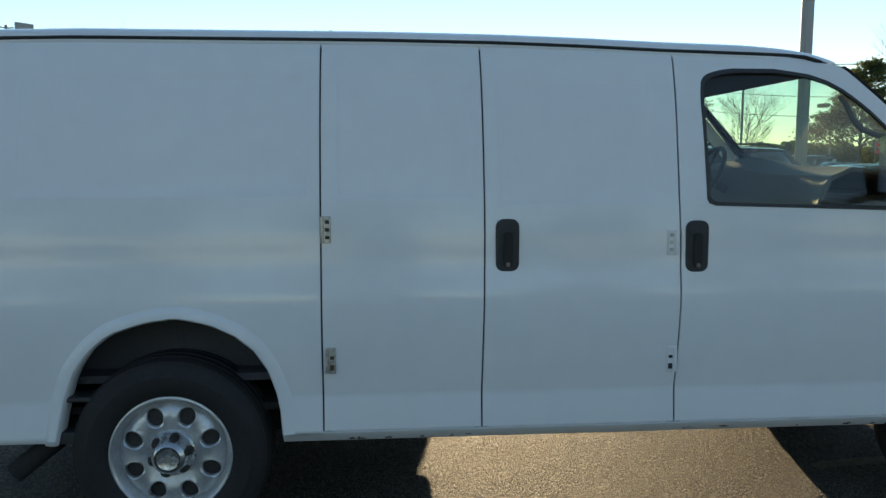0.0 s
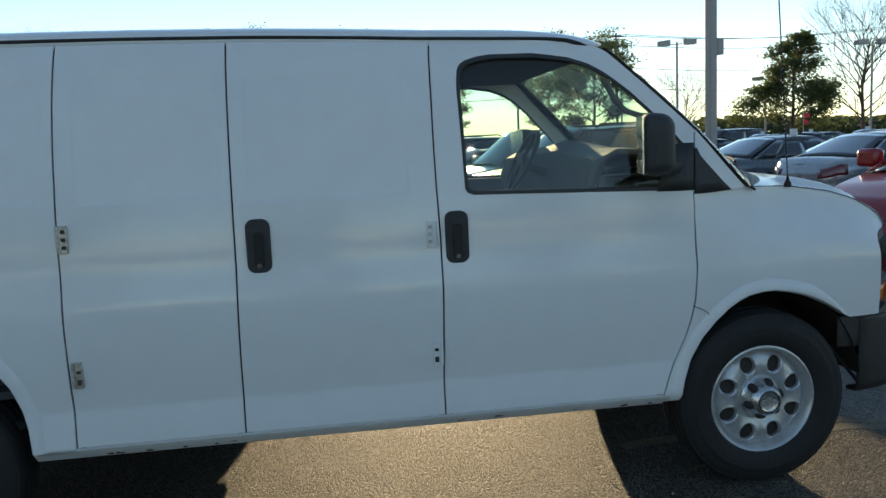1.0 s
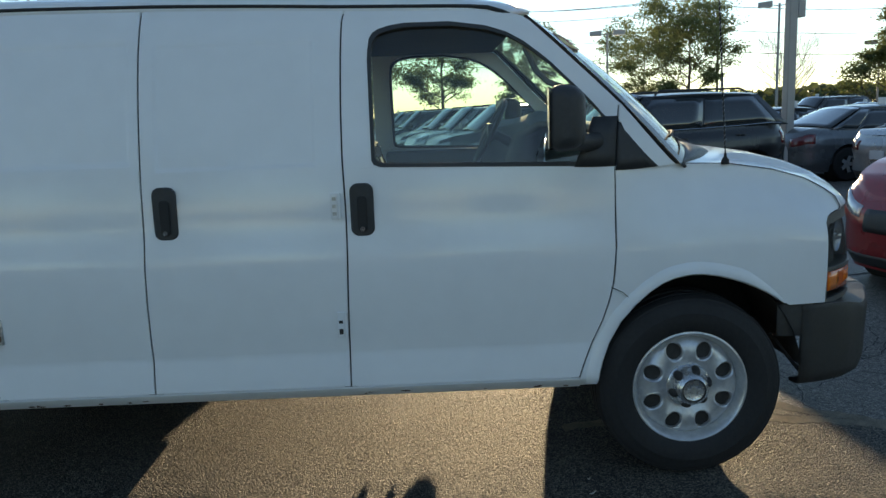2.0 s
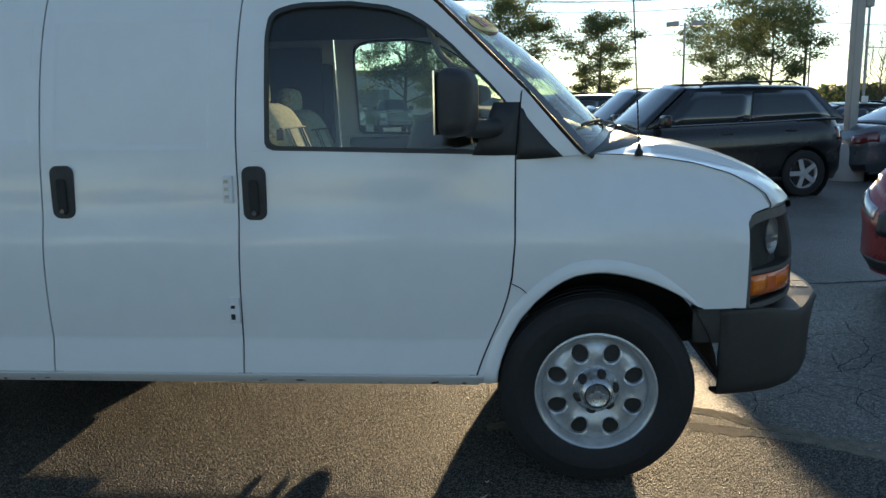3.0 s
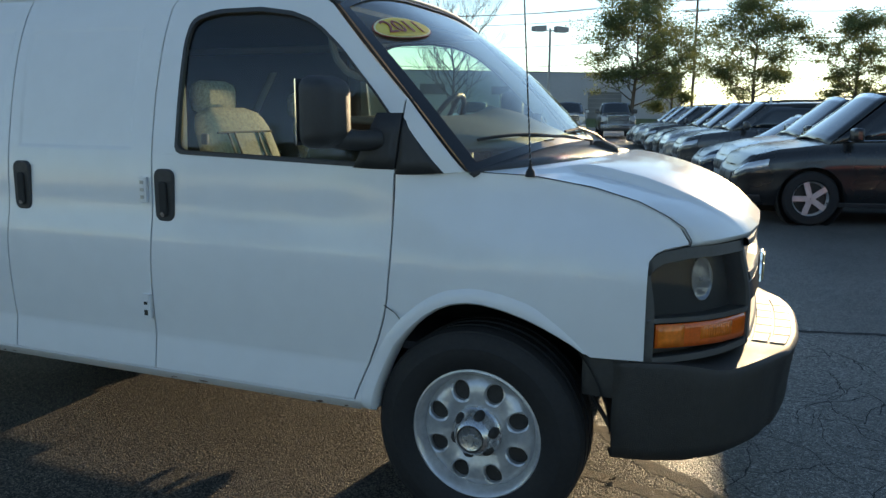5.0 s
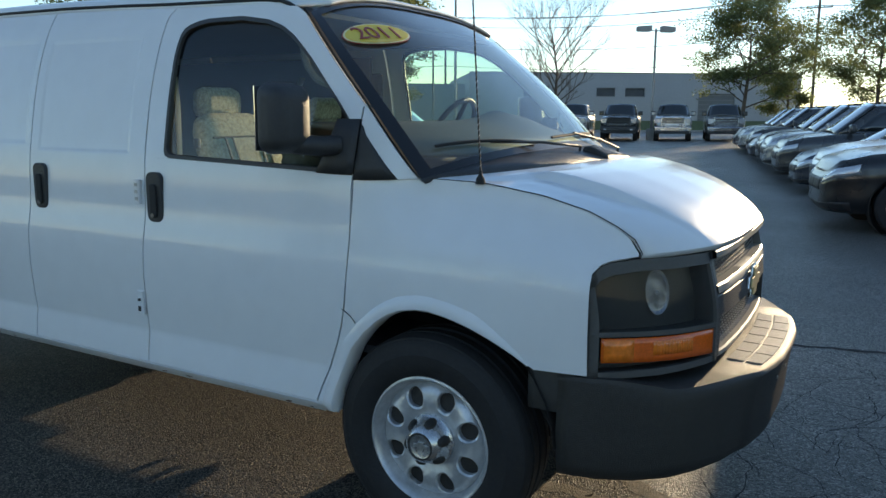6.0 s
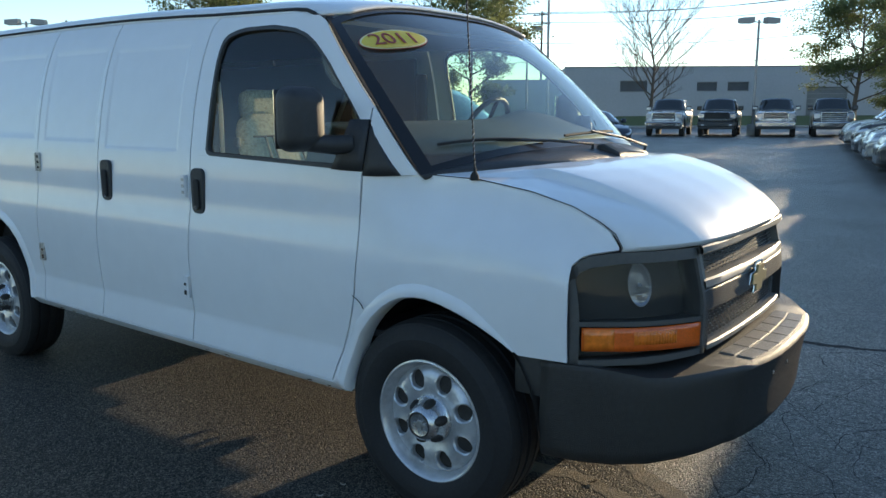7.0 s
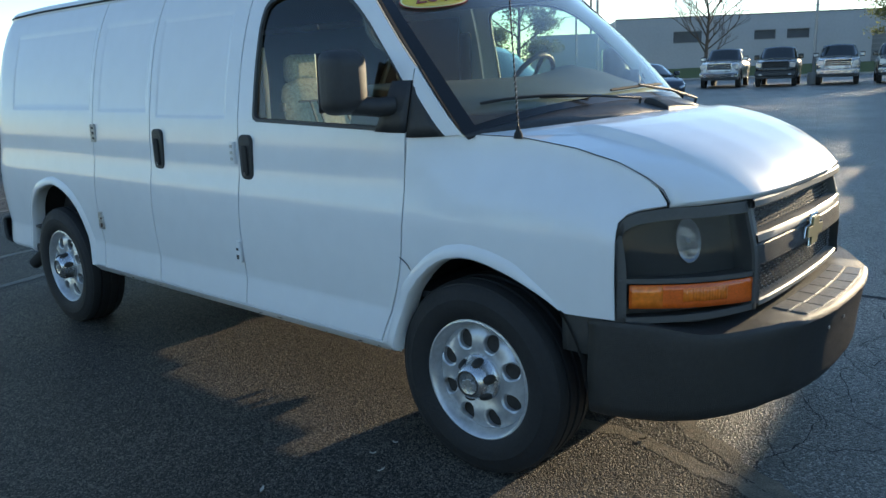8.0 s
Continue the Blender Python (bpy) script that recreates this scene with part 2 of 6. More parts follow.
def lerp_table(pts):
    xs, ys = [p[0] for p in pts], [p[1] for p in pts]
    return lambda v: float(np.interp(v, xs, ys))


def smoothstep(a, b, v):
    t = min(1.0, max(0.0, (v - a) / (b - a)))
    return t * t * (3 - 2 * t)


def box(bm, c, s, m=None):
    r = bmesh.ops.create_cube(bm, size=1)
    mm = Matrix.Translation(c) @ (m or Matrix()) @ Matrix.Diagonal((*s, 1))
    bmesh.ops.transform(bm, matrix=mm, verts=r["verts"])
    return r["verts"]


def boxes(*items):
    bm = bmesh.new()
    for c, s in items:
        box(bm, c, s)
    return bm


def rod(bm, a, b, r1, r2=None, n=12):
    a, b = Vector(a), Vector(b)
    d = b - a
    r = bmesh.ops.create_cone(bm, cap_ends=True, segments=n, radius1=r1, radius2=r1 if r2 is None else r2, depth=d.length)
    q = Vector((0, 0, 1)).rotation_difference(d).to_matrix().to_4x4()
    bmesh.ops.transform(bm, matrix=Matrix.Translation((a + b) / 2) @ q, verts=r["verts"])
    return r["verts"]


def rods(*items):
    bm = bmesh.new()
    for it in items:
        rod(bm, *it)
    return bm


def tube(bm, pts, r, n=8):
    """A bent tube through pts."""
    pts = [Vector(p) for p in pts]
    rings = []
    side = None
    for i, p in enumerate(pts):
        d = (pts[min(i + 1, len(pts) - 1)] - pts[max(i - 1, 0)]).normalized()
        if side is None:
            side = d.orthogonal().normalized()
        side = (side - d * side.dot(d)).normalized()
        up = d.cross(side)
        rad = r(i / (len(pts) - 1)) if callable(r) else r
        rings.append([bm.verts.new(p + rad * (math.cos(a) * side + math.sin(a) * up)) for a in [2 * math.pi * k / n for k in range(n)]])
    for a, b in zip(rings, rings[1:]):
        for k in range(n):
            bm.faces.new((a[k], a[(k + 1) % n], b[(k + 1) % n], b[k]))
    bm.faces.new(rings[0][::-1])
    bm.faces.new(rings[-1])


def lathe(bm, prof, n=48, axis="y", c=(0, 0, 0)):
    """Turns (radius, along) points round an axis."""
    rings = []
    for r, h in prof:
        ring = []
        for k in range(n):
            a = 2 * math.pi * k / n
            p = (r * math.cos(a), h, r * math.sin(a)) if axis == "y" else (r * math.cos(a), r * math.sin(a), h)
            ring.append(bm.verts.new(Vector(c) + Vector(p)))
        rings.append(ring)
    for a, b in zip(rings, rings[1:]):
        for k in range(n):
            bm.faces.new((a[k], b[k], b[(k + 1) % n], a[(k + 1) % n]))
    return rings


def grid(bm, rows):
    """A sheet through rows of points."""
    vs = [[bm.verts.new(p) for p in row] for row in rows]
    for a, b in zip(vs, vs[1:]):
        for k in range(len(a) - 1):
            bm.faces.new((a[k], a[k + 1], b[k + 1], b[k]))
    return vs


def prism(bm, outline, depth, m=None):
    """An outline in the xz plane, pushed along y by depth."""
    front = [bm.verts.new((x, 0, z)) for x, z in outline]
    back = [bm.verts.new((x, depth, z)) for x, z in outline]
    n = len(outline)
    bm.faces.new(front)
    bm.faces.new(back[::-1])
    for k in range(n):
        bm.faces.new((front[k], back[k], back[(k + 1) % n], front[(k + 1) % n]))
    if m is not None:
        bmesh.ops.transform(bm, matrix=m, verts=front + back)


def rounded(x0, z0, x1, z1, r, n=6):
    """A rounded rectangle outline."""
    pts = []
    for cx, cz, a0 in ((x1 - r, z0 + r, -90), (x1 - r, z1 - r, 0), (x0 + r, z1 - r, 90), (x0 + r, z0 + r, 180)):
        for k in range(n + 1):
            a = radians(a0 + 90 * k / n)
            pts.append((cx + r * math.cos(a), cz + r * math.sin(a)))
    return pts


def text_mesh(words, size, depth=0.002):
    cu = bpy.data.curves.new("words", "FONT")
    cu.body, cu.size, cu.extrude = words, size, depth
    cu.align_x, cu.align_y = "CENTER", "CENTER"
    tmp = new("words", cu)
    bpy.context.view_layer.update()
    me = bpy.data.meshes.new_from_object(tmp.evaluated_get(bpy.context.evaluated_depsgraph_get()))
    bpy.data.objects.remove(tmp)
    bm = bmesh.new()
    bm.from_mesh(me)
    return bm

# ---- the white cargo van ----
# x runs from tail to nose with the front axle at 0, y across, z up from the ground
side_plan = lerp_table([(0.38, 0.940), (0.42, 0.978), (0.435, 0.994), (0.455, 1.006), (0.50, 1.002), (0.59, 0.9905), (0.605, 0.9905), (0.70, 1.001), (0.85, 1.011), (0.97, 1.010), (1.02, 1.005), (1.06, 0.996), (1.11, 0.987), (1.25, 0.980), (1.36, 0.969), (1.464, 0.950), (1.564, 0.932), (1.664, 0.909), (1.764, 0.882), (1.834, 0.858), (1.894, 0.834), (1.944, 0.811), (1.985, 0.788), (2.026, 0.765)])


def half_width(z):
    """Half the body's width at a height, with its creases softened above the sill."""
    soft = sum(k * side_plan(z + 0.028 * d) for d, k in ((-2, 1), (-1, 2), (0, 3), (1, 2), (2, 1))) / 9
    return side_plan(z) + (soft - side_plan(z)) * smoothstep(0.60, 0.70, z) * (1 - smoothstep(1.90, 1.97, z))


roof_drop = lerp_table([(-4.6, 0.03), (-4.3, 0.012), (-3.8, 0.0), (-2.6, 0.0), (-2.1, 0.006), (-1.7, 0.018), (-1.44, 0.029), (-1.07, 0.039), (-0.83, 0.046), (-0.6, 0.06)])
GUTTER = 2.020
PANELS = [(-3.98, -2.885, 1.40, 1.86), (-2.765, -2.235, 1.39, 1.86), (-2.125, -1.505, 1.365, 1.85)]


def stamped(x, z):
    """How deep the stamped blank windows lie at a place on the flank."""
    d = 0.0
    for x0, x1, z0, z1 in PANELS:
        f = min(smoothstep(x0 - 0.011, x0 + 0.011, x), 1 - smoothstep(x1 - 0.011, x1 + 0.011, x), smoothstep(z0 - 0.010, z0 + 0.010, z), 1 - smoothstep(z1 - 0.012, z1 + 0.012, z))
        d = max(d, f * 0.005)
    return d


def flank(x, z):
    """Half the body's width at a place on its side."""
    w = half_width(z) - stamped(x, z)
    if x < -4.15:
        w -= 0.16 * ((-4.15 - x) / 0.35) ** 2.2
    if x > -0.40:
        w -= 0.035 * ((x + 0.40) / 0.32) ** 2 * smoothstep(1.05, 1.32, z) if x < 0.05 else 0.069 * smoothstep(1.05, 1.32, z)
    if x > 0.12:
        w -= 0.062 * ((x - 0.12) / 0.45) ** 2
    return w


def settle(x, z):
    """How far a place of the drawn side lies lower on the van: the body's sit, the sloping belt line, the falling roof rail."""
    sit = 0.014 * smoothstep(0.5, 1.1, z) * (1 - smoothstep(-0.3, 0.0, x))
    belt = (-0.008 + 0.028 * min(1.0, max(0.0, (x + 1.25) / 0.85))) * smoothstep(1.28, 1.345, z) * (1 - smoothstep(1.36, 1.6, z)) if -1.42 < x < 0.0 else 0.0
    return sit + belt * smoothstep(-1.40, -1.28, x) + roof_drop(x) * smoothstep(1.935, 2.026, z)


def side_point(x, z, s, off=0.0):
    return (x, s * (flank(x, z) - off), z - settle(x, z))


def levels(z0, z1, step=0.03, extra=()):
    zs = {round(z0, 4), round(z1, 4)}
    n = max(1, round((z1 - z0) / step))
    zs |= {round(z0 + (z1 - z0) * k / n, 4) for k in range(n + 1)}
    base = [0.42, 0.435, 0.455, 0.50, 0.54, 0.59, 0.605, 0.65, 1.0, 1.02, 1.04, 1.06, 1.085, 1.11]
    for a, b, c, d in PANELS:
        base += [c - 0.010, c, c + 0.010, d - 0.012, d, d + 0.012]
    zs |= {round(z, 4) for z in (*base, *extra) if z0 < z < z1}
    return sorted(zs)


def skin(bm, zs, xl, xr, s, inner=(), nx=0, off=0.0):
    """A stretch of body side between two edges, each a function of height."""
    rows = []
    for z in zs:
        a, b = xl(z), xr(z)
        xs = [a, *[x for x in inner if a + 0.004 < x < b - 0.004], b] if not nx else [a + (b - a) * k / nx for k in range(nx + 1)]
        if not nx:
            keep = [x for x in inner if all(xl(q) + 0.004 < x < xr(q) - 0.004 for q in zs)]
            xs = [a, *keep, b]
        row = [side_point(x, z, s, off) for x in xs]
        rows.append(row if s < 0 else row[::-1])
    grid(bm, rows)


def stations(x0, x1, step=0.06):
    n = max(2, round((x1 - x0) / step))
    xs = {round(x0 + (x1 - x0) * k / n, 4) for k in range(1, n)}
    for a, b, _, _ in PANELS:
        xs |= {round(v, 4) for v in (a - 0.011, a, a + 0.011, b - 0.011, b, b + 0.011) if x0 < v < x1}
    return sorted(xs)


GAP = 0.0035
edge_a = lambda z: -2.838
edge_b = lambda z: -2.203 + 0.012 * smoothstep(0.5, 1.3, z)
edge_c = lerp_table([(0.40, -1.405), (0.6, -1.403), (0.8, -1.397), (1.0, -1.390), (1.2, -1.389), (1.4, -1.394), (1.6, -1.393), (1.8, -1.388), (1.92, -1.383), (2.03, -1.372)])
edge_d = lerp_table([(0.40, -0.485), (0.47, -0.463), (0.52, -0.445), (0.6, -0.412), (0.7, -0.370), (0.78, -0.345), (0.86, -0.328), (1.0, -0.316), (1.32, -0.313)])
pillar_front = lerp_table([(1.326, -0.056), (1.579, -0.284), (1.856, -0.561), (1.92, -0.625), (1.975, -0.715), (2.026, -0.79)])
edge_u = lerp_table([(1.32, -0.314), (1.45, -0.302), (1.578, -0.288)])
glass_back = lerp_table([(1.352, -1.245), (1.362, -1.269), (1.38, -1.278), (1.80, -1.282), (1.868, -1.272), (1.894, -1.254), (1.914, -1.215), (1.925, -1.13)])
glass_front = lerp_table([(1.352, -0.33), (1.53, -0.345), (1.60, -0.408), (1.76, -0.563), (1.835, -0.655), (1.875, -0.722), (1.905, -0.81), (1.925, -0.95)])
arch_f_back = lerp_table([(0.40, -0.392), (0.47, -0.385), (0.52, -0.372), (0.60, -0.342), (0.69, -0.296), (0.76, -0.238), (0.81, -0.182), (0.84, -0.135), (0.86, -0.085), (0.870, -0.02)])
arch_f_front = lerp_table([(0.70, 0.405), (0.74, 0.372), (0.79, 0.285), (0.82, 0.225), (0.845, 0.155), (0.86, 0.095), (0.870, 0.03)])
arch_r_back = lerp_table([(0.42, -3.868), (0.60, -3.832), (0.71, -3.792), (0.79, -3.740), (0.85, -3.68), (0.88, -3.63), (0.905, -3.56), (0.922, -3.50), (0.930, -3.43)])
arch_r_front = lerp_table([(0.42, -2.998), (0.55, -3.008), (0.64, -3.026), (0.72, -3.055), (0.80, -3.105), (0.86, -3.175), (0.90, -3.255), (0.92, -3.32), (0.933, -3.39)])
ARCH_ROWS = [0.47, 0.52, 0.60, 0.65, 0.69, 0.73, 0.76, 0.785, 0.81, 0.828, 0.84, 0.852, 0.86, 0.866]
ARCH_ROWS_R = [0.55, 0.62, 0.68, 0.72, 0.76, 0.80, 0.83, 0.86, 0.88, 0.90, 0.915, 0.924, 0.93]
SILL, TOP = 0.435, 2.026

van = thing("cargo_van", "plain white cargo van with steel wheels standing on asphalt", "van")


def build_side(s):
    near = s < 0
    # quarter panel behind the side doors
    bm = bmesh.new()
    zs = levels(SILL, 0.933, 0.03, ARCH_ROWS_R)
    skin(bm, zs, lambda z: -4.5, arch_r_back, s, nx=14)
    skin(bm, zs, arch_r_front, lambda z: edge_a(z) - GAP, s, nx=8)
    skin(bm, levels(0.933, TOP), lambda z: -4.5, lambda z: edge_a(z) - GAP, s, inner=stations(-4.5, -2.84))
    sheet_part("quarter_panel", bm, WHITE, van, flank, s)
    if near:
        for nm, l, r, inner in (("cargo_door", edge_a, edge_b, stations(-2.84, -2.2)), ("cargo_door", edge_b, edge_c, stations(-2.19, -1.43))):
            bm = bmesh.new()
            skin(bm, levels(SILL + 0.025, TOP), lambda z: l(z) + GAP, lambda z: r(z) - GAP, s, inner=inner)
            doors.append(sheet_part(nm, bm, WHITE, van, flank, s))
        bm = bmesh.new()
        skin(bm, [0.405, 0.42, 0.435, SILL + 0.015], lambda z: -3.0, lambda z: -0.46, s, inner=stations(-3.0, -0.46, 0.2))
        sheet_part("rocker_sill", bm, WHITE, van, flank, s)
    else:
        bm = bmesh.new()
        skin(bm, levels(SILL, TOP), lambda z: edge_a(z), lambda z: edge_c(z) - GAP, s, inner=stations(-2.83, -1.43))
        sheet_part("cargo_panel", bm, WHITE, van, flank, s)
    # front door: lower part, posts either side of the window, header
    bm = bmesh.new()
    l, r = (lambda z: edge_c(z) + GAP), (lambda z: edge_d(z) - GAP)
    skin(bm, levels(SILL + 0.025, 1.32), l, r, s, inner=stations(-1.39, -0.5, 0.05))
    r2 = lambda z: (edge_u(z) if z < 1.575 else pillar_front(z)) - GAP
    zs = levels(1.32, 1.352, 0.02)
    skin(bm, zs, l, r2, s, nx=18)
    zs = levels(1.352, 1.925, 0.035, (1.362, 1.38, 1.53, 1.575, 1.58, 1.60, 1.82, 1.882, 1.903, 1.918))
    skin(bm, zs, l, glass_back, s, nx=4)
    zs2 = [z for z in zs if z >= 1.53]
    skin(bm, zs2, glass_front, r2, s, nx=4)
    skin(bm, levels(1.925, TOP, 0.012), l, r2, s, nx=14)
    door = sheet_part("front_door", bm, WHITE, van, flank, s, 0.014)
    # black window surround and the pane
    outline = [(glass_back(z), z) for z in zs] + [(glass_front(z), z) for z in zs[::-1]]
    cx, cz = -0.80, 1.61
    def ring(k, off):
        return [side_point(cx + (x - cx) * k[0], cz + (z - cz) * k[1], s, off) for x, z in outline]
    bm = bmesh.new()
    loops = [ring((1.004, 1.004), 0.004), ring((1.0, 1.0), -0.003), ring((0.972, 0.945), -0.002), ring((0.967, 0.935), 0.012)]
    loops = [lp + lp[:1] for lp in loops]
    grid(bm, loops if s > 0 else loops[::-1])
    part("window_seal", bm, PLASTIC, door, "black rubber window surround")
    bm = bmesh.new()
    zz = [cz + (z - cz) * 0.94 for z in zs]
    skin(bm, zz, lambda z: cx + (glass_back(cz + (z - cz) / 0.94) - cx) * 0.969, lambda z: cx + (glass_front(cz + (z - cz) / 0.94) - cx) * 0.969, s, nx=10, off=0.012)
    pane = part("window_pane", bm, GREENGLASS, door, "clear greenish side glass")
    pane.visible_shadow = False
    # mirror sail, the black corner of the window
    bm = bmesh.new()
    skin(bm, [1.349, 1.40, 1.46, 1.53], lambda z: -0.475 + 0.45 * (z - 1.352), lambda z: edge_u(z) - 0.004, s, nx=4, off=-0.004)
    part("mirror_sail", bm, PLASTIC, door, "black plastic mirror base plate", thick=0.01)
    # fender
    bm = bmesh.new()
    zs = levels(SILL - 0.02, 0.870, 0.03, ARCH_ROWS)
    skin(bm, zs, lambda z: edge_d(z) + GAP, arch_f_back, s, nx=4)
    tops = lerp_table([(-0.32, 1.316), (-0.08, 1.314), (0.145, 1.303), (0.35, 1.268), (0.50, 1.224), (0.60, 1.176), (0.65, 1.140), (0.675, 1.098)])
    inw = lerp_table([(-0.32, 0.968), (-0.08, 0.925), (0.156, 0.882), (0.4, 0.849), (0.56, 0.818), (0.64, 0.803), (0.675, 0.800)])
    def fender_y(x, z):
        w, e, t = flank(x, min(z, 1.25)), inw(x), tops(x)
        k = smoothstep(t - 0.26, t + 0.02, z)
        return w + (e - w) * k * k
    def fpatch(xs, zlow, n):
        rows = []
        for k in range(n + 1):
            row = []
            for x in xs:
                q = -0.316 if x is None else x
                z = zlow(q) + (tops(q) - zlow(q)) * k / n
                q = edge_d(z) + GAP if x is None else x
                row.append((q, s * fender_y(q, z), z - settle(q, z) * (1 - k / n)))
            rows.append(row if s < 0 else row[::-1])
        grid(bm, rows)
    fpatch([None, -0.25, -0.18, -0.10, -0.02], lambda x: 0.870, 20)
    fpatch([-0.02, 0.03], lambda x: 0.870, 20)
    front_top = lerp_table([(0.03, 0.870), (0.095, 0.86), (0.155, 0.845), (0.225, 0.82), (0.285, 0.79), (0.372, 0.74), (0.40, 0.722), (0.566, 0.718)])
    fpatch([0.03, 0.06, 0.095, 0.125, 0.155, 0.19, 0.225, 0.255, 0.285, 0.33, 0.372, 0.40, 0.45, 0.50, 0.54, 0.566], front_top, 22)
    over_lamp = lerp_table([(0.566, 1.045), (0.585, 1.070), (0.615, 1.083), (0.675, 1.090)])
    fpatch([0.566, 0.585, 0.61, 0.645, 0.675], over_lamp, 5)
    fender = sheet_part("fender", bm, WHITE, van, lambda x, z: fender_y(x, min(z, tops(x))) if z > 0.8 else flank(x, z), s)
    # black corner plate in front of the door, and the white foot of the windscreen pillar
    bm = bmesh.new()
    skin(bm, [1.33, 1.38, 1.44, 1.48, 1.508], lambda z: edge_u(z) + 0.003, lambda z: max(edge_u(z) + 0.012, pillar_front(z) - 0.075), s, nx=5, off=-0.002)
    part("corner_plate", bm, PLASTIC, van, "black plastic corner plate", thick=0.01)
    bm = bmesh.new()
    skin(bm, levels(1.33, 1.578, 0.03), lambda z: max(edge_u(z) + 0.003, pillar_front(z) - 0.075), lambda z: pillar_front(z), s, nx=4)
    sheet_part("windscreen_pillar", bm, WHITE, van, flank, s, 0.03)
    # rolled wheel arch lips
    for nm, back, front, zb, rows in (("wheel_arch_lip", arch_f_back, arch_f_front, 0.72, ARCH_ROWS), ("wheel_arch_lip", arch_r_back, arch_r_front, 0.44, ARCH_ROWS_R)):
        pts = [(back(z), z) for z in [0.425, 0.45, *rows, 0.870 if rows is ARCH_ROWS else 0.933]]
        pts += [(front(z), z) for z in [0.870 if rows is ARCH_ROWS else 0.933, *rows[::-1], 0.45] if z > zb - 0.001]
        mx, mz = (0.02, 0.42) if rows is ARCH_ROWS else (-3.43, 0.45)
        lines = []
        for i, (x, z) in enumerate(pts):
            d = Vector((x - mx, z - mz)).normalized()
            fade = min(1.0, (len(pts) - 1 - i) / 5 + 0.12) if rows is ARCH_ROWS else 1.0
            o = lambda k: (x + d.x * k * fade, z + d.y * k * fade)
            q = lambda k, h: (o(k)[0], s * (flank(*o(k)) + h * fade), o(k)[1] - settle(*o(k)))
            lines.append([q(0.055, -0.002), q(0.045, 0.006), q(0.022, 0.014), q(0.006, 0.013), q(0.0, 0.006), q(-0.004, -0.02), (o(-0.004)[0], s * (flank(x, z) - 0.07), o(-0.004)[1])])
        bm = bmesh.new()
        grid(bm, lines if s > 0 else lines[::-1])
        part(nm, bm, WHITE, van)
    # wheel wells
    for cx0, top_z, nm in ((0.0, 0.88, "wheel_well"), (-3.43, 0.94, "wheel_well")):
        bm = bmesh.new()
        rows = []
        for k in range(19):
            a = radians(4 + 172 * k / 18)
            rx, rz = 0.47, top_z - 0.36
            rows.append([(cx0 + rx * math.cos(a), s * 0.955, 0.42 + (rz - 0.05) * math.sin(a)), (cx0 + rx * math.cos(a), s * 0.50, 0.42 + (rz - 0.05) * math.sin(a)), (cx0, s * 0.50, 0.42)])
        grid(bm, rows)
        part(nm, bm, UNDER, van)
    return door, fender, tops, inw


doors = []
near_door, near_fender, fender_top, fender_in = build_side(-1)
far_door, far_fender, _, _ = build_side(1)

# dark seal behind the panel gaps
bm = bmesh.new()
for e, z0, z1 in ((edge_a, 0.44, 2.0), (edge_b, 0.44, 2.0), (edge_c, 0.44, 2.0), (edge_d, 0.42, 1.32), (edge_u, 1.32, 1.575)):
    skin(bm, levels(z0, z1, 0.06), lambda z: e(z) - 0.03, lambda z: e(z) + 0.03, -1, nx=2, off=0.011)
skin(bm, [0.43, 0.47], lambda z: -2.9, lambda z: -0.46, -1, nx=20, off=0.011)
part("door_seal", bm, SEAM, van, "black rubber door seals")

# roof, with its dark gutter strips
def roof_z(x, y):
    rise = [(0.0, 0.085), (0.27, 0.079), (0.50, 0.063), (0.63, 0.045), (0.70, 0.032), (0.73, 0.024), (0.748, 0.014), (0.758, 0.0), (0.761, -0.03)]
    return GUTTER - roof_drop(x) + float(np.interp(abs(y), [p[0] for p in rise], [p[1] for p in rise]))
ys = [-0.761, -0.758, -0.753, -0.748, -0.74, -0.73, -0.70, -0.665, -0.63, -0.57, -0.50, -0.39, -0.27, -0.14]
ys = ys + [0.0] + [-y for y in ys[::-1]]
tuck = lambda x: 0.16 * (max(0, -4.15 - x) / 0.35) ** 2.2
ROOF_ROWS = []
for x in [-4.5, -4.46, -4.4, -4.3, -4.2, -4.0] + [-3.8 + 0.16 * k for k in range(18)]:
    sag = 0.10 * (max(0, -4.28 - x) / 0.22) ** 2.5
    ROOF_ROWS.append([(x, y * (1 - tuck(x) / 0.76), roof_z(x, y) - sag * (1 - 0.6 * (abs(y) / 0.76) ** 2)) for y in ys])
ROOF_NOSE = (ROOF_ROWS[-1], ys)
for s in (-1, 1):
    bm = bmesh.new()
    line = [Vector((x, s * (0.766 - tuck(x)), GUTTER - roof_drop(x) - 0.001)) for x in [-4.42 + 0.12 * k for k in range(30)]]
    line += [Vector((-0.86, s * 0.768, GUTTER - roof_drop(-0.86) - 0.002)), Vector((-0.79, s * 0.774, 1.966)), Vector((-0.735, s * 0.786, 1.948)), Vector((-0.68, s * 0.80, 1.920))]
    tube(bm, line, 0.0085, 8)
    part("gutter_strip", bm, SEAM, van, "thin black gutter moulding")

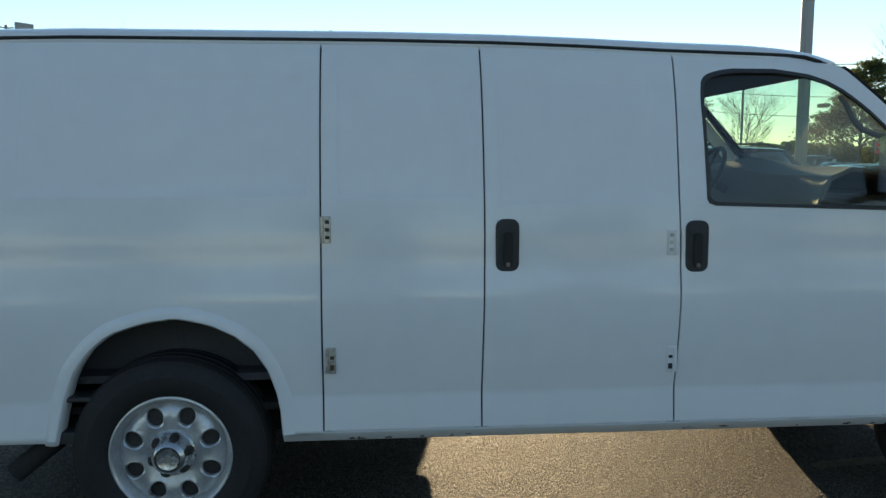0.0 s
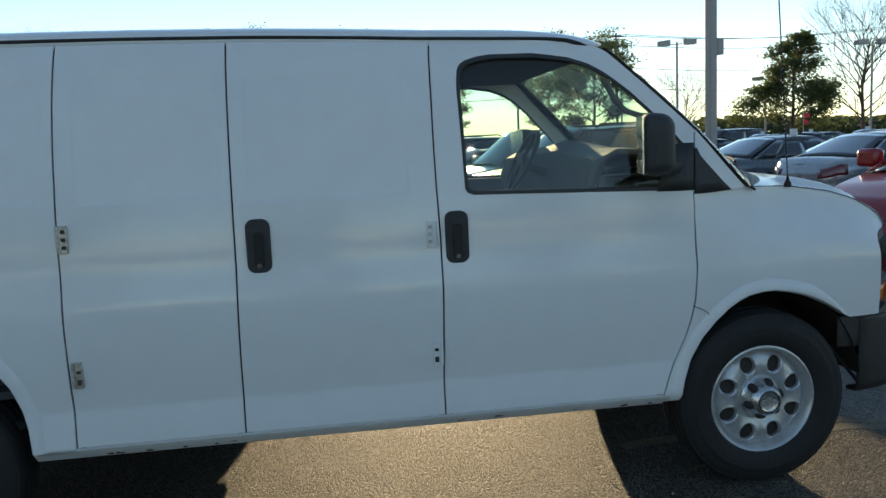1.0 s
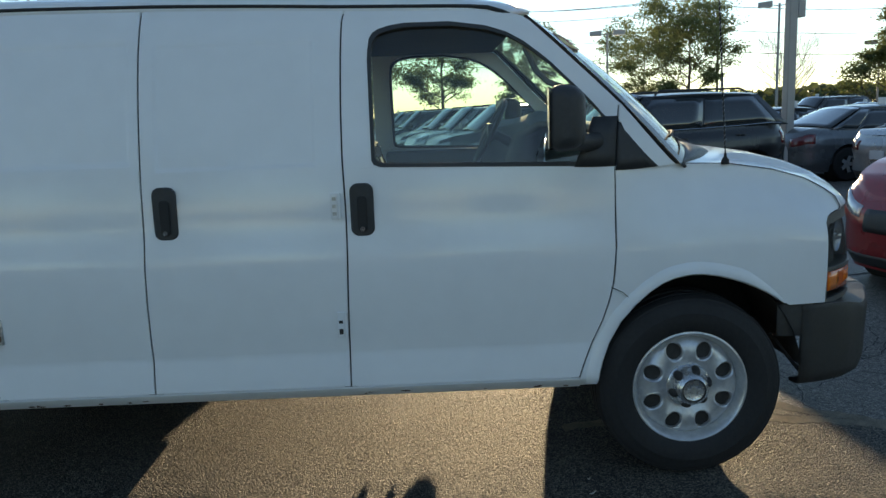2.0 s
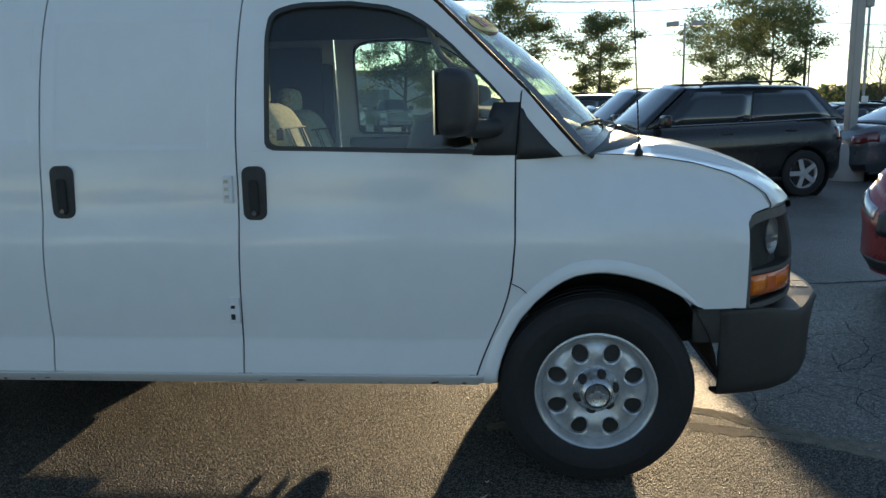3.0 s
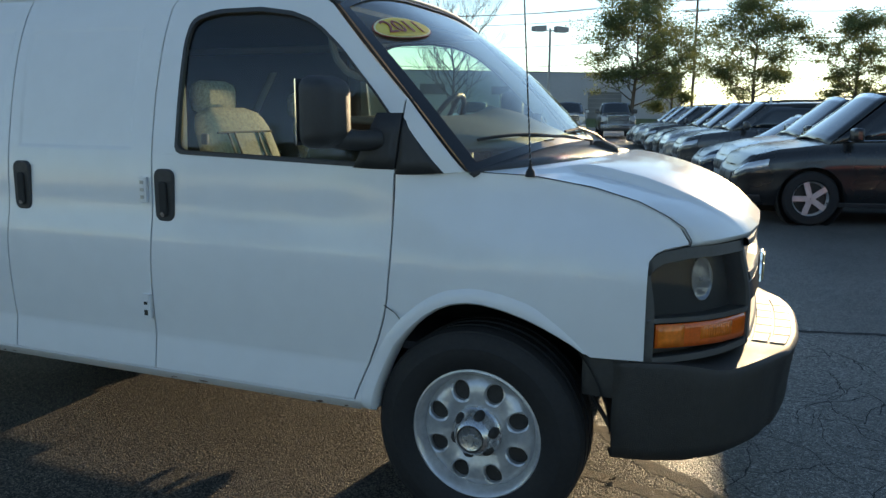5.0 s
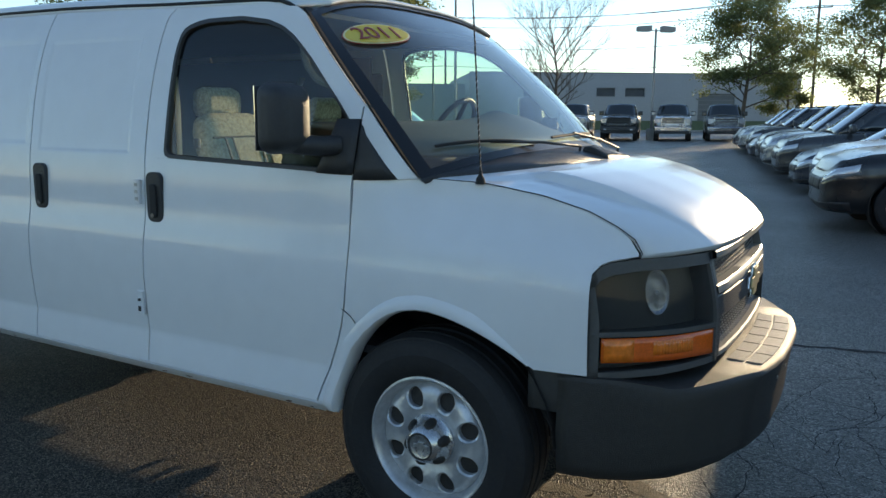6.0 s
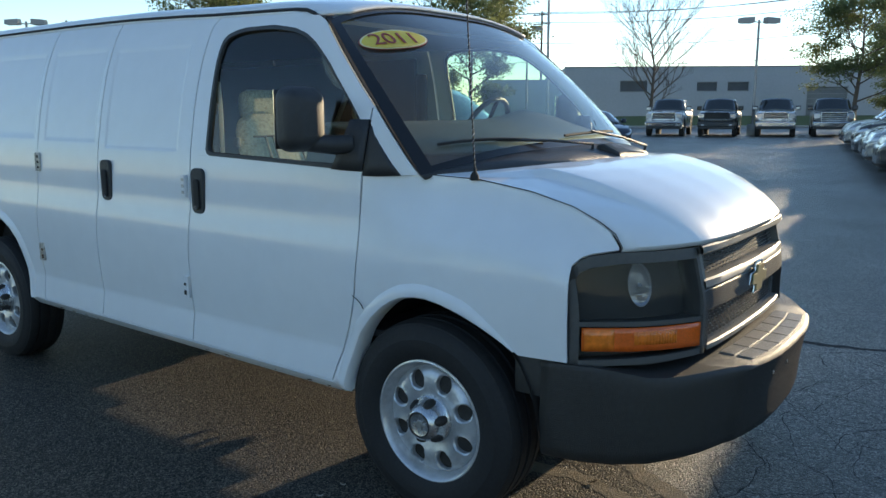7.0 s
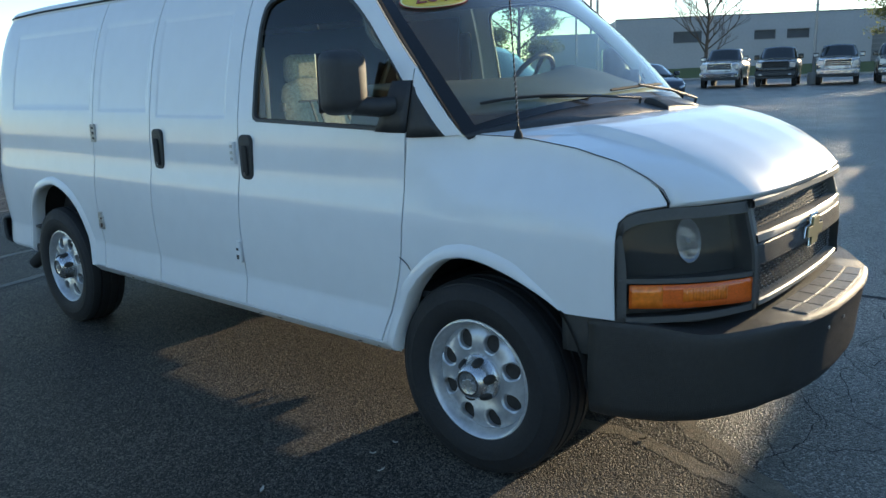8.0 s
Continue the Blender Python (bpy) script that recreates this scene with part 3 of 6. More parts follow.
# rear doors, rear window, tail lamps and rear bumper
bm = bmesh.new()
rows = []
for z in levels(SILL, 1.96, 0.08):
    w = flank(-4.5, z) - 0.004
    rows.append([(-4.5 - 0.02 * (1 - (k / 8) ** 2), w * k / 8, z) for k in range(-8, 9)][::-1])
grid(bm, rows)
tail = part("rear_doors", bm, WHITE, van, thick=0.02)
for s in (-1, 1):
    part("tail_lamp", boxes(((-4.50, s * 0.80, 0.98), (0.05, 0.09, 0.32))), mat("red_lens", (0.4, 0.02, 0.02), 0.2, coat=0.5), van, "red tail lamp", bevel=0.015)
    part("rear_window", boxes(((-4.525, s * 0.38, 1.60), (0.012, 0.52, 0.42))), CARGLASS, tail, "dark rear glass", bevel=0.004)
bm = bmesh.new()
rows = []
for k in range(25):
    a = -1 + 2 * k / 24
    y = 0.985 * a
    x = -4.62 + 0.21 * max(0, (abs(a) - 0.80) / 0.20) ** 2.2
    rows.append([(x + 0.03, y * 0.97, 0.42), (x, y, 0.45), (x - 0.01, y, 0.52), (x, y, 0.60), (x + 0.03, y * 0.985, 0.625), (x + 0.16, y * 0.97, 0.625)])
grid(bm, rows)
part("rear_bumper", bm, PLASTIC, van, "black rear step bumper", thick=0.02)

# bonnet: a crowned sheet from the cowl to the grille
hood_mid = lerp_table([(0.20, 1.347), (0.33, 1.335), (0.45, 1.317), (0.56, 1.288), (0.66, 1.253), (0.74, 1.218), (0.81, 1.175), (0.86, 1.135), (0.895, 1.098)])
hood_tip = lerp_table([(0, 0.888), (0.25, 0.884), (0.45, 0.860), (0.52, 0.842), (0.60, 0.810), (0.70, 0.760), (0.78, 0.700), (0.806, 0.675)])
hood_root = lerp_table([(0, 0.285), (0.3, 0.262), (0.55, 0.195), (0.75, 0.09), (0.86, 0.0), (0.9, -0.04)])
bm = bmesh.new()
rows = []
for k in range(29):
    u = k / 28
    row = []
    edge = fender_in(-0.04 + 0.715 * u) - 0.004
    ridge = 0.640 - 0.010 * u - 0.10 * u ** 4
    half = [ridge * j / 16 * 0.95 for j in range(16)] + [ridge - 0.033 + 0.066 * j / 13 for j in range(14)] + [ridge + 0.04 + (edge - ridge - 0.04) * j / 8 for j in range(9)]
    for y in [-v for v in half[:0:-1]] + half:
        f = y / edge
        x0, x1 = hood_root(abs(y)), hood_tip(abs(y))
        x = x0 + (x1 - x0) * u
        xm = 0.285 + (0.905 - 0.285) * u
        zc, ze = hood_mid(0.22 + (0.90 - 0.22) * (xm - 0.285) / 0.62), fender_top(-0.04 + 0.715 * u)
        rise = 0.030 * smoothstep(0.12, 0.20, u) * (1 - smoothstep(0.5, 1.0, u))
        z = zc - rise + (ze - zc + rise) * abs(f) ** 2.6 + rise * (1 - smoothstep(ridge - 0.022, ridge + 0.022, abs(y)))
        row.append((x, y, z))
    rows.append(row)
rows.append([(x - 0.005, y, z - 0.016) for x, y, z in rows[-1]])
grid(bm, [r[::-1] for r in rows])
hood = part("bonnet", bm, WHITE, van, thick=0.012)
for j in (0, -1):
    bm = bmesh.new()
    tube(bm, [Vector(r[j]) + Vector((0, math.copysign(0.003, r[j][1]), 0.0015)) for r in rows], 0.0018, 6)
    part("bonnet_gap", bm, SEAM, hood, "dark gap along the bonnet edge")

# windscreen, its black border, cowl and wipers
def screen(u, v):
    cx, cz = 0.110 - 0.775 * v + 0.035 * math.sin(math.pi * v), 1.384 + 0.636 * v + 0.03 * math.sin(math.pi * v)
    ex, ez = -0.045 - 0.53 * v - 0.05 * v * v, 1.306 + 0.612 * v
    k = abs(u) ** 3.0
    return Vector((cx + (ex - cx) * k, u * (0.945 - 0.03 * v - 0.10 * v * v), cz + (ez - cz) * k))
bm = bmesh.new()
grid(bm, [[screen(-1 + 2 * j / 32, k / 14) for j in range(33)] for k in range(15)])
wind = part("windscreen", bm, WINDSHIELD, van, "clear windscreen glass with dark border")
wind.visible_shadow = False
for s in (-1, 1):
    bm = bmesh.new()
    rows = []
    for k in range(15):
        v = k / 14
        g = screen(s, v)
        z = min(1.972, max(1.33, g.z + 0.018))
        x = pillar_front(z) - 0.004
        rows.append([Vector(side_point(x, z, s, 0.012)), (Vector(side_point(x, z, s)) + g) / 2 + Vector((0.006, s * 0.004, 0.006)), g + Vector((0.004, -s * 0.03, 0.004))])
    grid(bm, rows if s < 0 else [r[::-1] for r in rows])
    part("screen_moulding", bm, SEAM, wind, "black rubber screen moulding")
bm = bmesh.new()
def border(us, vs):
    grid(bm, [[screen(u, v) + Vector((0.004, 0, 0.004)) for u in us] for v in vs])
border([-1 + 2 * j / 32 for j in range(33)], [0.0, 0.02, 0.035])
border([-1 + 2 * j / 32 for j in range(33)], [0.935, 0.955, 0.975])
# the roof rolls down to the top of the glass
last, ys = ROOF_NOSE
for k in range(1, 9):
    w = k / 8
    row = []
    for p0, y in zip(last, ys):
        p0 = Vector(p0)
        e = smoothstep(0.67, 0.758, abs(y))
        t = screen(max(-1, min(1, y / 0.78)), 0.965) + Vector((0.003, 0, 0.006))
        t = t.lerp(Vector((-0.72 - 0.02 * e, math.copysign(0.766, y), 1.954 - 0.02 * e)), e)
        c = Vector((t.x - 0.11, y, p0.z - 0.012))
        row.append(p0 * (1 - w) ** 2 + c * 2 * w * (1 - w) + t * w * w)
    ROOF_ROWS.append(row)
roof_bm = bmesh.new()
grid(roof_bm, ROOF_ROWS)
part("roof", roof_bm, WHITE, van, thick=0.012)
for a, b in ((-1.0, -0.945), (0.945, 1.0)):
    border([a, (a + b) / 2, b], [0.035 + 0.91 * k / 10 for k in range(11)])
part("windscreen_border", bm, FRIT, wind, "black printed glass border")
bm = bmesh.new()
rows = []
for j in range(33):
    u = -1 + 2 * j / 32
    p = screen(u, 0.0)
    x1 = hood_root(abs(p.y)) + 0.02
    zh = fender_top(-0.05) if abs(u) > 0.98 else 1.352 + (1.322 - 1.352) * abs(u) ** 2.6
    rows.append([p + Vector((0.004, 0, 0.006)), Vector(((p.x + x1) / 2, p.y, (p.z + zh) / 2 + 0.002)), Vector((x1, p.y, zh - 0.012))])
grid(bm, rows)
part("cowl", bm, PLASTIC, van, "black plastic cowl below the windscreen", thick=0.01)
for (pu, pv), (u0, v0), (u1, v1) in (((-0.02, -0.05), (-0.88, 0.12), (-0.30, 0.035)), ((0.78, -0.05), (-0.10, 0.055), (0.48, 0.075))):
    pivot = screen(pu, 0.0) + Vector((0.07, 0, -0.012))
    b0, b1 = screen(u0, v0), screen(u1, v1)
    tip = (b0 + b1) / 2 + Vector((0.018, 0, 0.02))
    elbow = pivot.lerp(tip, 0.5) + Vector((0.015, 0, 0.02))
    bm = bmesh.new()
    tube(bm, [pivot, pivot + Vector((0.005, 0, 0.025)), elbow, tip], 0.0065, 6)
    arm = part("wiper", bm, PLASTIC, van, "black windscreen wiper")
    bm = bmesh.new()
    pts = [screen(u0 + (u1 - u0) * k / 10, v0 + (v1 - v0) * k / 10) + Vector((0.010, 0, 0.010)) for k in range(11)]
    tube(bm, pts, 0.0062, 6)
    part("wiper_blade", bm, SEAM, arm, "black rubber wiper blade")
# cowl air vent: a wedge, tall at the passenger's end, with a fine grid on its sloping face
bm = bmesh.new()
hump = [(0.02, 0.055), (0.06, 0.058), (0.16, 0.046), (0.26, 0.024), (0.33, 0.004)]
rows = [[(0.160, y, 1.334), (0.186, y, 1.338 + h), (0.211, y, 1.340 + h), (0.292, y, 1.344 + h * 0.25), (0.300, y, 1.326)] for y, h in hump]
vs = grid(bm, rows)
bm.faces.new(vs[0])
bm.faces.new(vs[-1][::-1])
bmesh.ops.recalc_face_normals(bm, faces=bm.faces)
vent = part("air_vent", bm, PLASTIC, van, "black wedge-shaped cowl vent with its grid coloured as sunlit", bevel=0.004)
# ribs paler than the vent: the sun on this face is coloured in
for k in range(20):
    y = 0.035 + 0.0135 * k
    h = float(np.interp(y, [p[0] for p in hump], [p[1] for p in hump]))
    bm = bmesh.new()
    tube(bm, [(0.213, y, 1.3415 + h), (0.290, y, 1.3455 + h * 0.27)], 0.0028, 4)
    part("rib", bm, TRIMGREY, vent)

# aerial
bm = bmesh.new()
lathe(bm, [(0.0, 0.0), (0.017, 0.0), (0.015, 0.018), (0.007, 0.03), (0.005, 0.045), (0.0, 0.047)], 14, "z", (0.156, -0.889, 1.300))
aerial = part("aerial", bm, SEAM, van, "thin black whip aerial")
bm = bmesh.new()
tube(bm, [(0.156 - 0.05 * k / 12, -0.889, 1.34 + 0.80 * k / 12) for k in range(13)], 0.0028, 6)
mast = part("mast", bm, SEAM, aerial)
bm = bmesh.new()
tube(bm, [(0.156 - 0.05 * k / 240 + 0.0032 * math.cos(1.05 * k), -0.889 + 0.0032 * math.sin(1.05 * k), 1.345 + 0.78 * k / 240) for k in range(241)], 0.0009, 4)
part("wire_wrap", bm, METAL, mast, "fine wire wound round the mast")

# nose: headlamp housings, grille, badge
plan = lerp_table([(0, 0.898), (0.2, 0.895), (0.4, 0.885), (0.50, 0.871), (0.56, 0.852), (0.62, 0.825), (0.70, 0.783), (0.78, 0.724), (0.85, 0.653), (0.90, 0.593), (0.923, 0.562)])
def nose(y, z, out=0.0):
    return Vector((plan(abs(y)) - 0.055 * smoothstep(0.85, 1.12, z) * (1 - 0.4 * abs(y)) + out, y, z))
def nose_sheet(bm, s, y0, y1, zlo, zhi, ny, nz, out=0.0):
    rows = []
    for k in range(nz + 1):
        row = []
        for j in range(ny + 1):
            y = y0 + (y1 - y0) * j / ny
            a, b = (zlo(y) if callable(zlo) else zlo), (zhi(y) if callable(zhi) else zhi)
            row.append(nose(s * y, a + (b - a) * k / nz, out))
        rows.append(row if s < 0 else row[::-1])
    # near side must face forward
    grid(bm, [r[::-1] for r in rows])
amber_lo, amber_hi = lerp_table([(0.5, 0.729), (0.9, 0.753)]), lerp_table([(0.5, 0.814), (0.9, 0.832)])
lamp_top = lerp_table([(0.5, 1.072), (0.80, 1.078), (0.88, 1.066), (0.915, 1.03), (0.923, 0.99)])
for s in (-1, 1):
    bm = bmesh.new()
    nose_sheet(bm, s, 0.505, 0.905, 0.704, lamp_top, 22, 12, -0.065)
    housing = part("headlamp_unit", bm, GREYPLASTIC, van, "dark headlamp unit with amber indicator below", thick=0.02)
    # raised frame round the unit
    bm = bmesh.new()
    def band(path, w):
        rows = []
        for y, z in path:
            rows.append([nose(s * y, z, -0.02), nose(s * y, z, 0.004), nose(s * (y + w[0]), z + w[1], 0.004), nose(s * (y + w[0]), z + w[1], -0.065)])
        grid(bm, rows)
    band([(0.51 + 0.41 * k / 16, lamp_top(0.51 + 0.41 * k / 16)) for k in range(17)], (0, -0.032))
    band([(0.51 + 0.41 * k / 16, 0.700) for k in range(17)], (0, 0.022))
    band([(0.51 + 0.41 * k / 16, amber_hi(0.51 + 0.41 * k / 16) + 0.006) for k in range(17)], (0, 0.016))
    band([(0.921, 0.70 + 0.34 * k / 10) for k in range(11)], (-0.016, 0))
    band([(0.508, 0.70 + 0.37 * k / 10) for k in range(11)], (0.010, 0))
    part("lamp_frame", bm, LAMPFRAME, housing, "dark grey plastic lamp frame", thick=0.004)
    bm = bmesh.new()
    nose_sheet(bm, s, 0.516, 0.905, lambda y: amber_hi(y) + 0.018, lambda y: lamp_top(y) - 0.036, 16, 8, -0.004)
    pane = part("headlamp_lens", bm, LENS, housing, "smoked clear headlamp lens")
    pane.visible_shadow = False
    bm = bmesh.new()
    nose_sheet(bm, s, 0.513, 0.897, amber_lo, amber_hi, 20, 4, 0.0)
    part("indicator", bm, AMBER, housing, "amber indicator lens", thick=0.012)
    bm = bmesh.new()
    nose_sheet(bm, s, 0.63, 0.775, lambda y: amber_lo(y) + 0.022, lambda y: amber_hi(y) - 0.014, 8, 3, 0.0015)
    part("lens_window", bm, AMBERGLOW, housing, "bright amber ribbed window", thick=0.002)
    bm = bmesh.new()
    nose_sheet(bm, s, 0.825, 0.893, lambda y: amber_lo(y) + 0.004, lambda y: amber_hi(y) - 0.004, 4, 3, 0.0018)
    part("side_reflector", bm, AMBERGLOW, housing, "bright orange side reflector", thick=0.002)
    for k in range(14):
        y = 0.634 + 0.0100 * k
        bm = bmesh.new()
        nose_sheet(bm, s, y, y + 0.003, lambda y: amber_lo(y) + 0.022, lambda y: amber_hi(y) - 0.014, 1, 2, 0.0030)
        part("lens_rib", bm, AMBERGLOW, housing, thick=0.002)
    c = nose(s * 0.715, 0.964, -0.045)
    bm = bmesh.new()
    lathe(bm, [(0.0, 0.004), (0.02, 0.003), (0.045, 0.001), (0.058, 0.004), (0.064, 0.012), (0.067, 0.012), (0.067, 0.0)], 28, "z")
    aim = look(c, c + Vector((-0.62, -s * 0.78, 0.06)))
    bmesh.ops.transform(bm, matrix=aim @ pose(0, 0, 0, 0, 0, 9) @ Matrix.Diagonal((0.60, 1.16, 1, 1)), verts=bm.verts)
    bowl = part("reflector", bm, BOWL, housing, "silver headlamp reflector bowl")
    bm = bmesh.new()
    rod(bm, aim @ Vector((0, 0, -0.025)), aim @ Vector((0, 0, 0.010)), 0.007)
    part("bulb", bm, HEADLENS, bowl, "clear lamp bulb")

# grille panel with two mesh openings
bm = bmesh.new()
rows = []
for k in range(9):
    z = 0.700 + 0.385 * k / 8
    rows.append([nose(y, z, -0.045) for y in [-0.52 + 1.04 * j / 16 for j in range(17)]])
grid(bm, rows)
grille = part("grille", bm, MESHBLACK, van, "dark grille with light grey bars and gold badge", thick=0.01)
def bar(name, z0, z1, y0, y1, out, material, parent, label=""):
    bm = bmesh.new()
    rows = []
    for j in range(21):
        y = y0 + (y1 - y0) * j / 20
        rows.append([nose(y, z0, -0.045), nose(y, z0, out - 0.006), nose(y, z0 + 0.006, out), nose(y, z1 - 0.006, out), nose(y, z1, out - 0.006), nose(y, z1, -0.045)])
    grid(bm, [r for r in rows])
    return part(name, bm, material, parent, label)
bar("top_bar", 1.052, 1.082, -0.515, 0.515, 0.030, TRIMGREY, grille, "light grey grille top bar")
bar("upper_bar", 0.928, 0.962, -0.500, 0.500, 0.009, TRIMGREY, grille, "light grey grille bar")
bar("centre_band", 0.850, 0.927, -0.505, 0.505, 0.006, PLASTIC, grille, "black grille band")
bar("lower_bar", 0.700, 0.727, -0.480, 0.480, 0.001, TRIMGREY, grille, "light grey grille bottom bar")
for s in (-1, 1):
    for z0, z1, w in ((0.955, 1.075, 0.026), (0.715, 0.86, 0.026)):
        bm = bmesh.new()
        rows = []
        for k in range(7):
            z = z0 + (z1 - z0) * k / 6
            rows.append([nose(s * 0.485, z, -0.045), nose(s * 0.485, z, 0.005), nose(s * (0.485 + w), z, 0.005), nose(s * (0.485 + w), z, -0.045)])
        grid(bm, rows if s < 0 else rows[::-1])
        part("side_bar", bm, TRIMGREY if z0 > 0.9 else GREYPLASTIC, grille, "grey grille end bar")
# raised studs of the grille mesh
for z0, z1, nm in ((0.965, 1.060, "upper_mesh"), (0.728, 0.848, "lower_mesh")):
    bm = bmesh.new()
    nz = round((z1 - z0) / 0.0130)
    for k in range(nz + 1):
        for j in range(27):
            y = -0.475 + 0.95 * (j + 0.25 + 0.5 * (k % 2)) / 27
            p = nose(y, z0 + (z1 - z0) * k / nz, -0.030)
            v = [bm.verts.new(p + Vector(d)) for d in ((0.007, 0, 0.001), (0, -0.0046, -0.0026), (0, 0.0046, -0.0026), (0, 0.0, 0.0036))]
            bm.faces.new((v[0], v[1], v[2])); bm.faces.new((v[0], v[2], v[3])); bm.faces.new((v[0], v[3], v[1]))
    tagged(part(nm, bm, METAL, grille, "studded grille mesh", smooth=False), kind="stuff")
# badge: a plain slanted cross
bm = bmesh.new()
out = [(-0.095, -0.016), (-0.040, -0.022), (-0.046, -0.052), (0.030, -0.052), (0.036, -0.022), (0.085, -0.022), (0.095, 0.016), (0.040, 0.022), (0.046, 0.052), (-0.030, 0.052), (-0.036, 0.022), (-0.085, 0.022)]
out = [(x * 1.12, z * 1.2) for x, z in out]
prism(bm, out, 0.012, Matrix.Translation((0.909, 0.0, 0.893)) @ pose(0, 0, 0, 0, 0, 90))
badge = part("badge", bm, CHROME, grille, "plain gold badge with chrome edge", smooth=False, bevel=0.003)
bm = bmesh.new()
prism(bm, [(x * 0.88, z * 0.82) for x, z in out], 0.005, Matrix.Translation((0.917, 0.0, 0.893)) @ pose(0, 0, 0, 0, 0, 90))
part("badge_face", bm, GOLD, badge, smooth=False, bevel=0.002)

# front bumper
bump_plan = lerp_table([(0, 1.066), (0.2, 1.061), (0.35, 1.041), (0.445, 1.016), (0.47, 1.002), (0.6, 0.936), (0.70, 0.878), (0.80, 0.803), (0.88, 0.705), (0.925, 0.605), (0.945, 0.52), (0.95, 0.474)])
bm = bmesh.new()
rows = []
path = [(y, bump_plan(y)) for y in (0, 0.1, 0.2, 0.3, 0.40, 0.445, 0.47, 0.50, 0.55, 0.60, 0.65, 0.70, 0.75, 0.80, 0.84, 0.88, 0.905, 0.925, 0.937, 0.945, 0.95)]
path = [(-y, x) for y, x in path[::-1]] + path[1:]
step_z = lambda a: 0.663 + 0.001 * (1 - smoothstep(0.36, 0.50, a)) + 0.042 * smoothstep(0.76, 0.93, a)
for y, x in path:
    a = abs(y)
    n = Vector((1, 0)) if a < 0.3 else Vector((1 - smoothstep(0.4, 0.95, a) * 0.9, 0))
    zt = step_z(a)
    back = Vector((min(x - 0.02, plan(a) - 0.05), y * (1 - 0.05 * smoothstep(0.5, 0.93, a)), 0.672 + 0.036 * smoothstep(0.70, 0.93, a)))
    low = 0.362
    core = 1 - smoothstep(0.45, 0.62, a)
    rows.append([back + Vector((-0.012, 0, 0.045)), back + Vector((-0.008, 0, 0)), (x - 0.016 * n.x, y * 0.995, zt + 0.003), (x - 0.004, y, zt - 0.006), (x, y, zt - 0.016), (x + 0.004 * n.x - 0.013 * core, y, 0.62), (x - 0.004 - 0.020 * core, y, 0.52), (x - 0.008 * n.x - 0.024 * core, y * 0.995, low + 0.05), (x - 0.022 * n.x - 0.022 * core, y * 0.985, low + 0.012), (x - 0.042 * n.x - 0.018 * core, y * 0.97, low), (x - 0.20 * n.x, y * 0.93, low + 0.004)])
grid(bm, rows)
bumper = part("front_bumper", bm, BUMPERPLASTIC, van, "dark grey front bumper with step pads", thick=0.015)
# step pads with cut lines on the bumper's top
def bump_top(y, f, up=0.0):
    a = abs(y)
    p, q = Vector((bump_plan(a) - 0.016, y, step_z(a) + 0.003)), Vector((plan(a) - 0.02, y, 0.671))
    return p.lerp(q, f) + Vector((0, 0, up))
for j in range(6):
    for f0, f1 in ((0.06, 0.455), (0.47, 0.87)):
        y0 = -0.375 + 0.125 * j + 0.002
        y1 = y0 + 0.121
        bm = bmesh.new()
        lo = [bump_top(y, f, -0.004) for y, f in ((y0, f0), (y0, f1), (y1, f1), (y1, f0))]
        hi = [bump_top(y, f, 0.0035) for y, f in ((y0 + 0.004, f0 + 0.03), (y0 + 0.004, f1 - 0.03), (y1 - 0.004, f1 - 0.03), (y1 - 0.004, f0 + 0.03))]
        vl, vh = [bm.verts.new(p) for p in lo], [bm.verts.new(p) for p in hi]
        bm.faces.new(vh[::-1])
        for k in range(4):
            bm.faces.new((vl[k], vh[k], vh[(k + 1) % 4], vl[(k + 1) % 4]))
        bmesh.ops.recalc_face_normals(bm, faces=bm.faces)
        part("step_pad", bm, PADS, bumper, smooth=False)
for y in (-0.225, -0.057):
    bm = bmesh.new()
    rod(bm, (bump_plan(abs(y)) - 0.03, y, 0.585), (bump_plan(abs(y)) - 0.011, y, 0.585), 0.007)
    part("bolt", bm, METAL, bumper, "small chrome bolt")

for s in (-1, 1):
    # upper end of the bumper reaching back to the wheel opening, and its stay
    bm = bmesh.new()
    rows = []
    for k in range(6):
        x = 0.368 + 0.150 * k / 5
        rows.append([(x, s * 0.90, 0.720), (x, s * 0.938, 0.714), (x, s * 0.943, 0.70), (x, s * 0.943, 0.60), (x, s * 0.940, 0.578), (x, s * 0.90, 0.574)])
    grid(bm, rows if s < 0 else rows[::-1])
    part("bumper_end", bm, BUMPERPLASTIC, bumper, thick=0.006)
    part("bumper_stay", rods(((0.375, s * 0.86, 0.57), (0.50, s * 0.90, 0.40), 0.008)), UNDER, bumper, "dark steel bumper stay")

# handles and hinges on the flank
def on_side(x, z, out=0.0):
    return Vector((x, -(flank(x, z) + out), z))
for x, z, owner in ((-2.101, 1.194, doors[1]), (-1.323, 1.182, near_door)):
    bm = bmesh.new()
    prism(bm, rounded(x - 0.047, z - 0.105, x + 0.047, z + 0.105, 0.032), 0.02, Matrix.Translation((0, -(flank(x, z) + 0.010), 0)))
    h = part("door_handle", bm, PLASTIC, owner, "black upright door handle", bevel=0.005)
    bm = bmesh.new()
    prism(bm, rounded(x - 0.018, z - 0.085, x + 0.020, z + 0.055, 0.014), 0.016, Matrix.Translation((0, -(flank(x, z) + 0.020), 0)))
    part("grip", bm, SEAM, h, bevel=0.004)
    bm = bmesh.new()
    rod(bm, (x, -(flank(x, z) + 0.004), z - 0.075), (x, -(flank(x, z) + 0.024), z - 0.075), 0.010)
    part("lock", bm, CHROME, h, "small lock barrel")
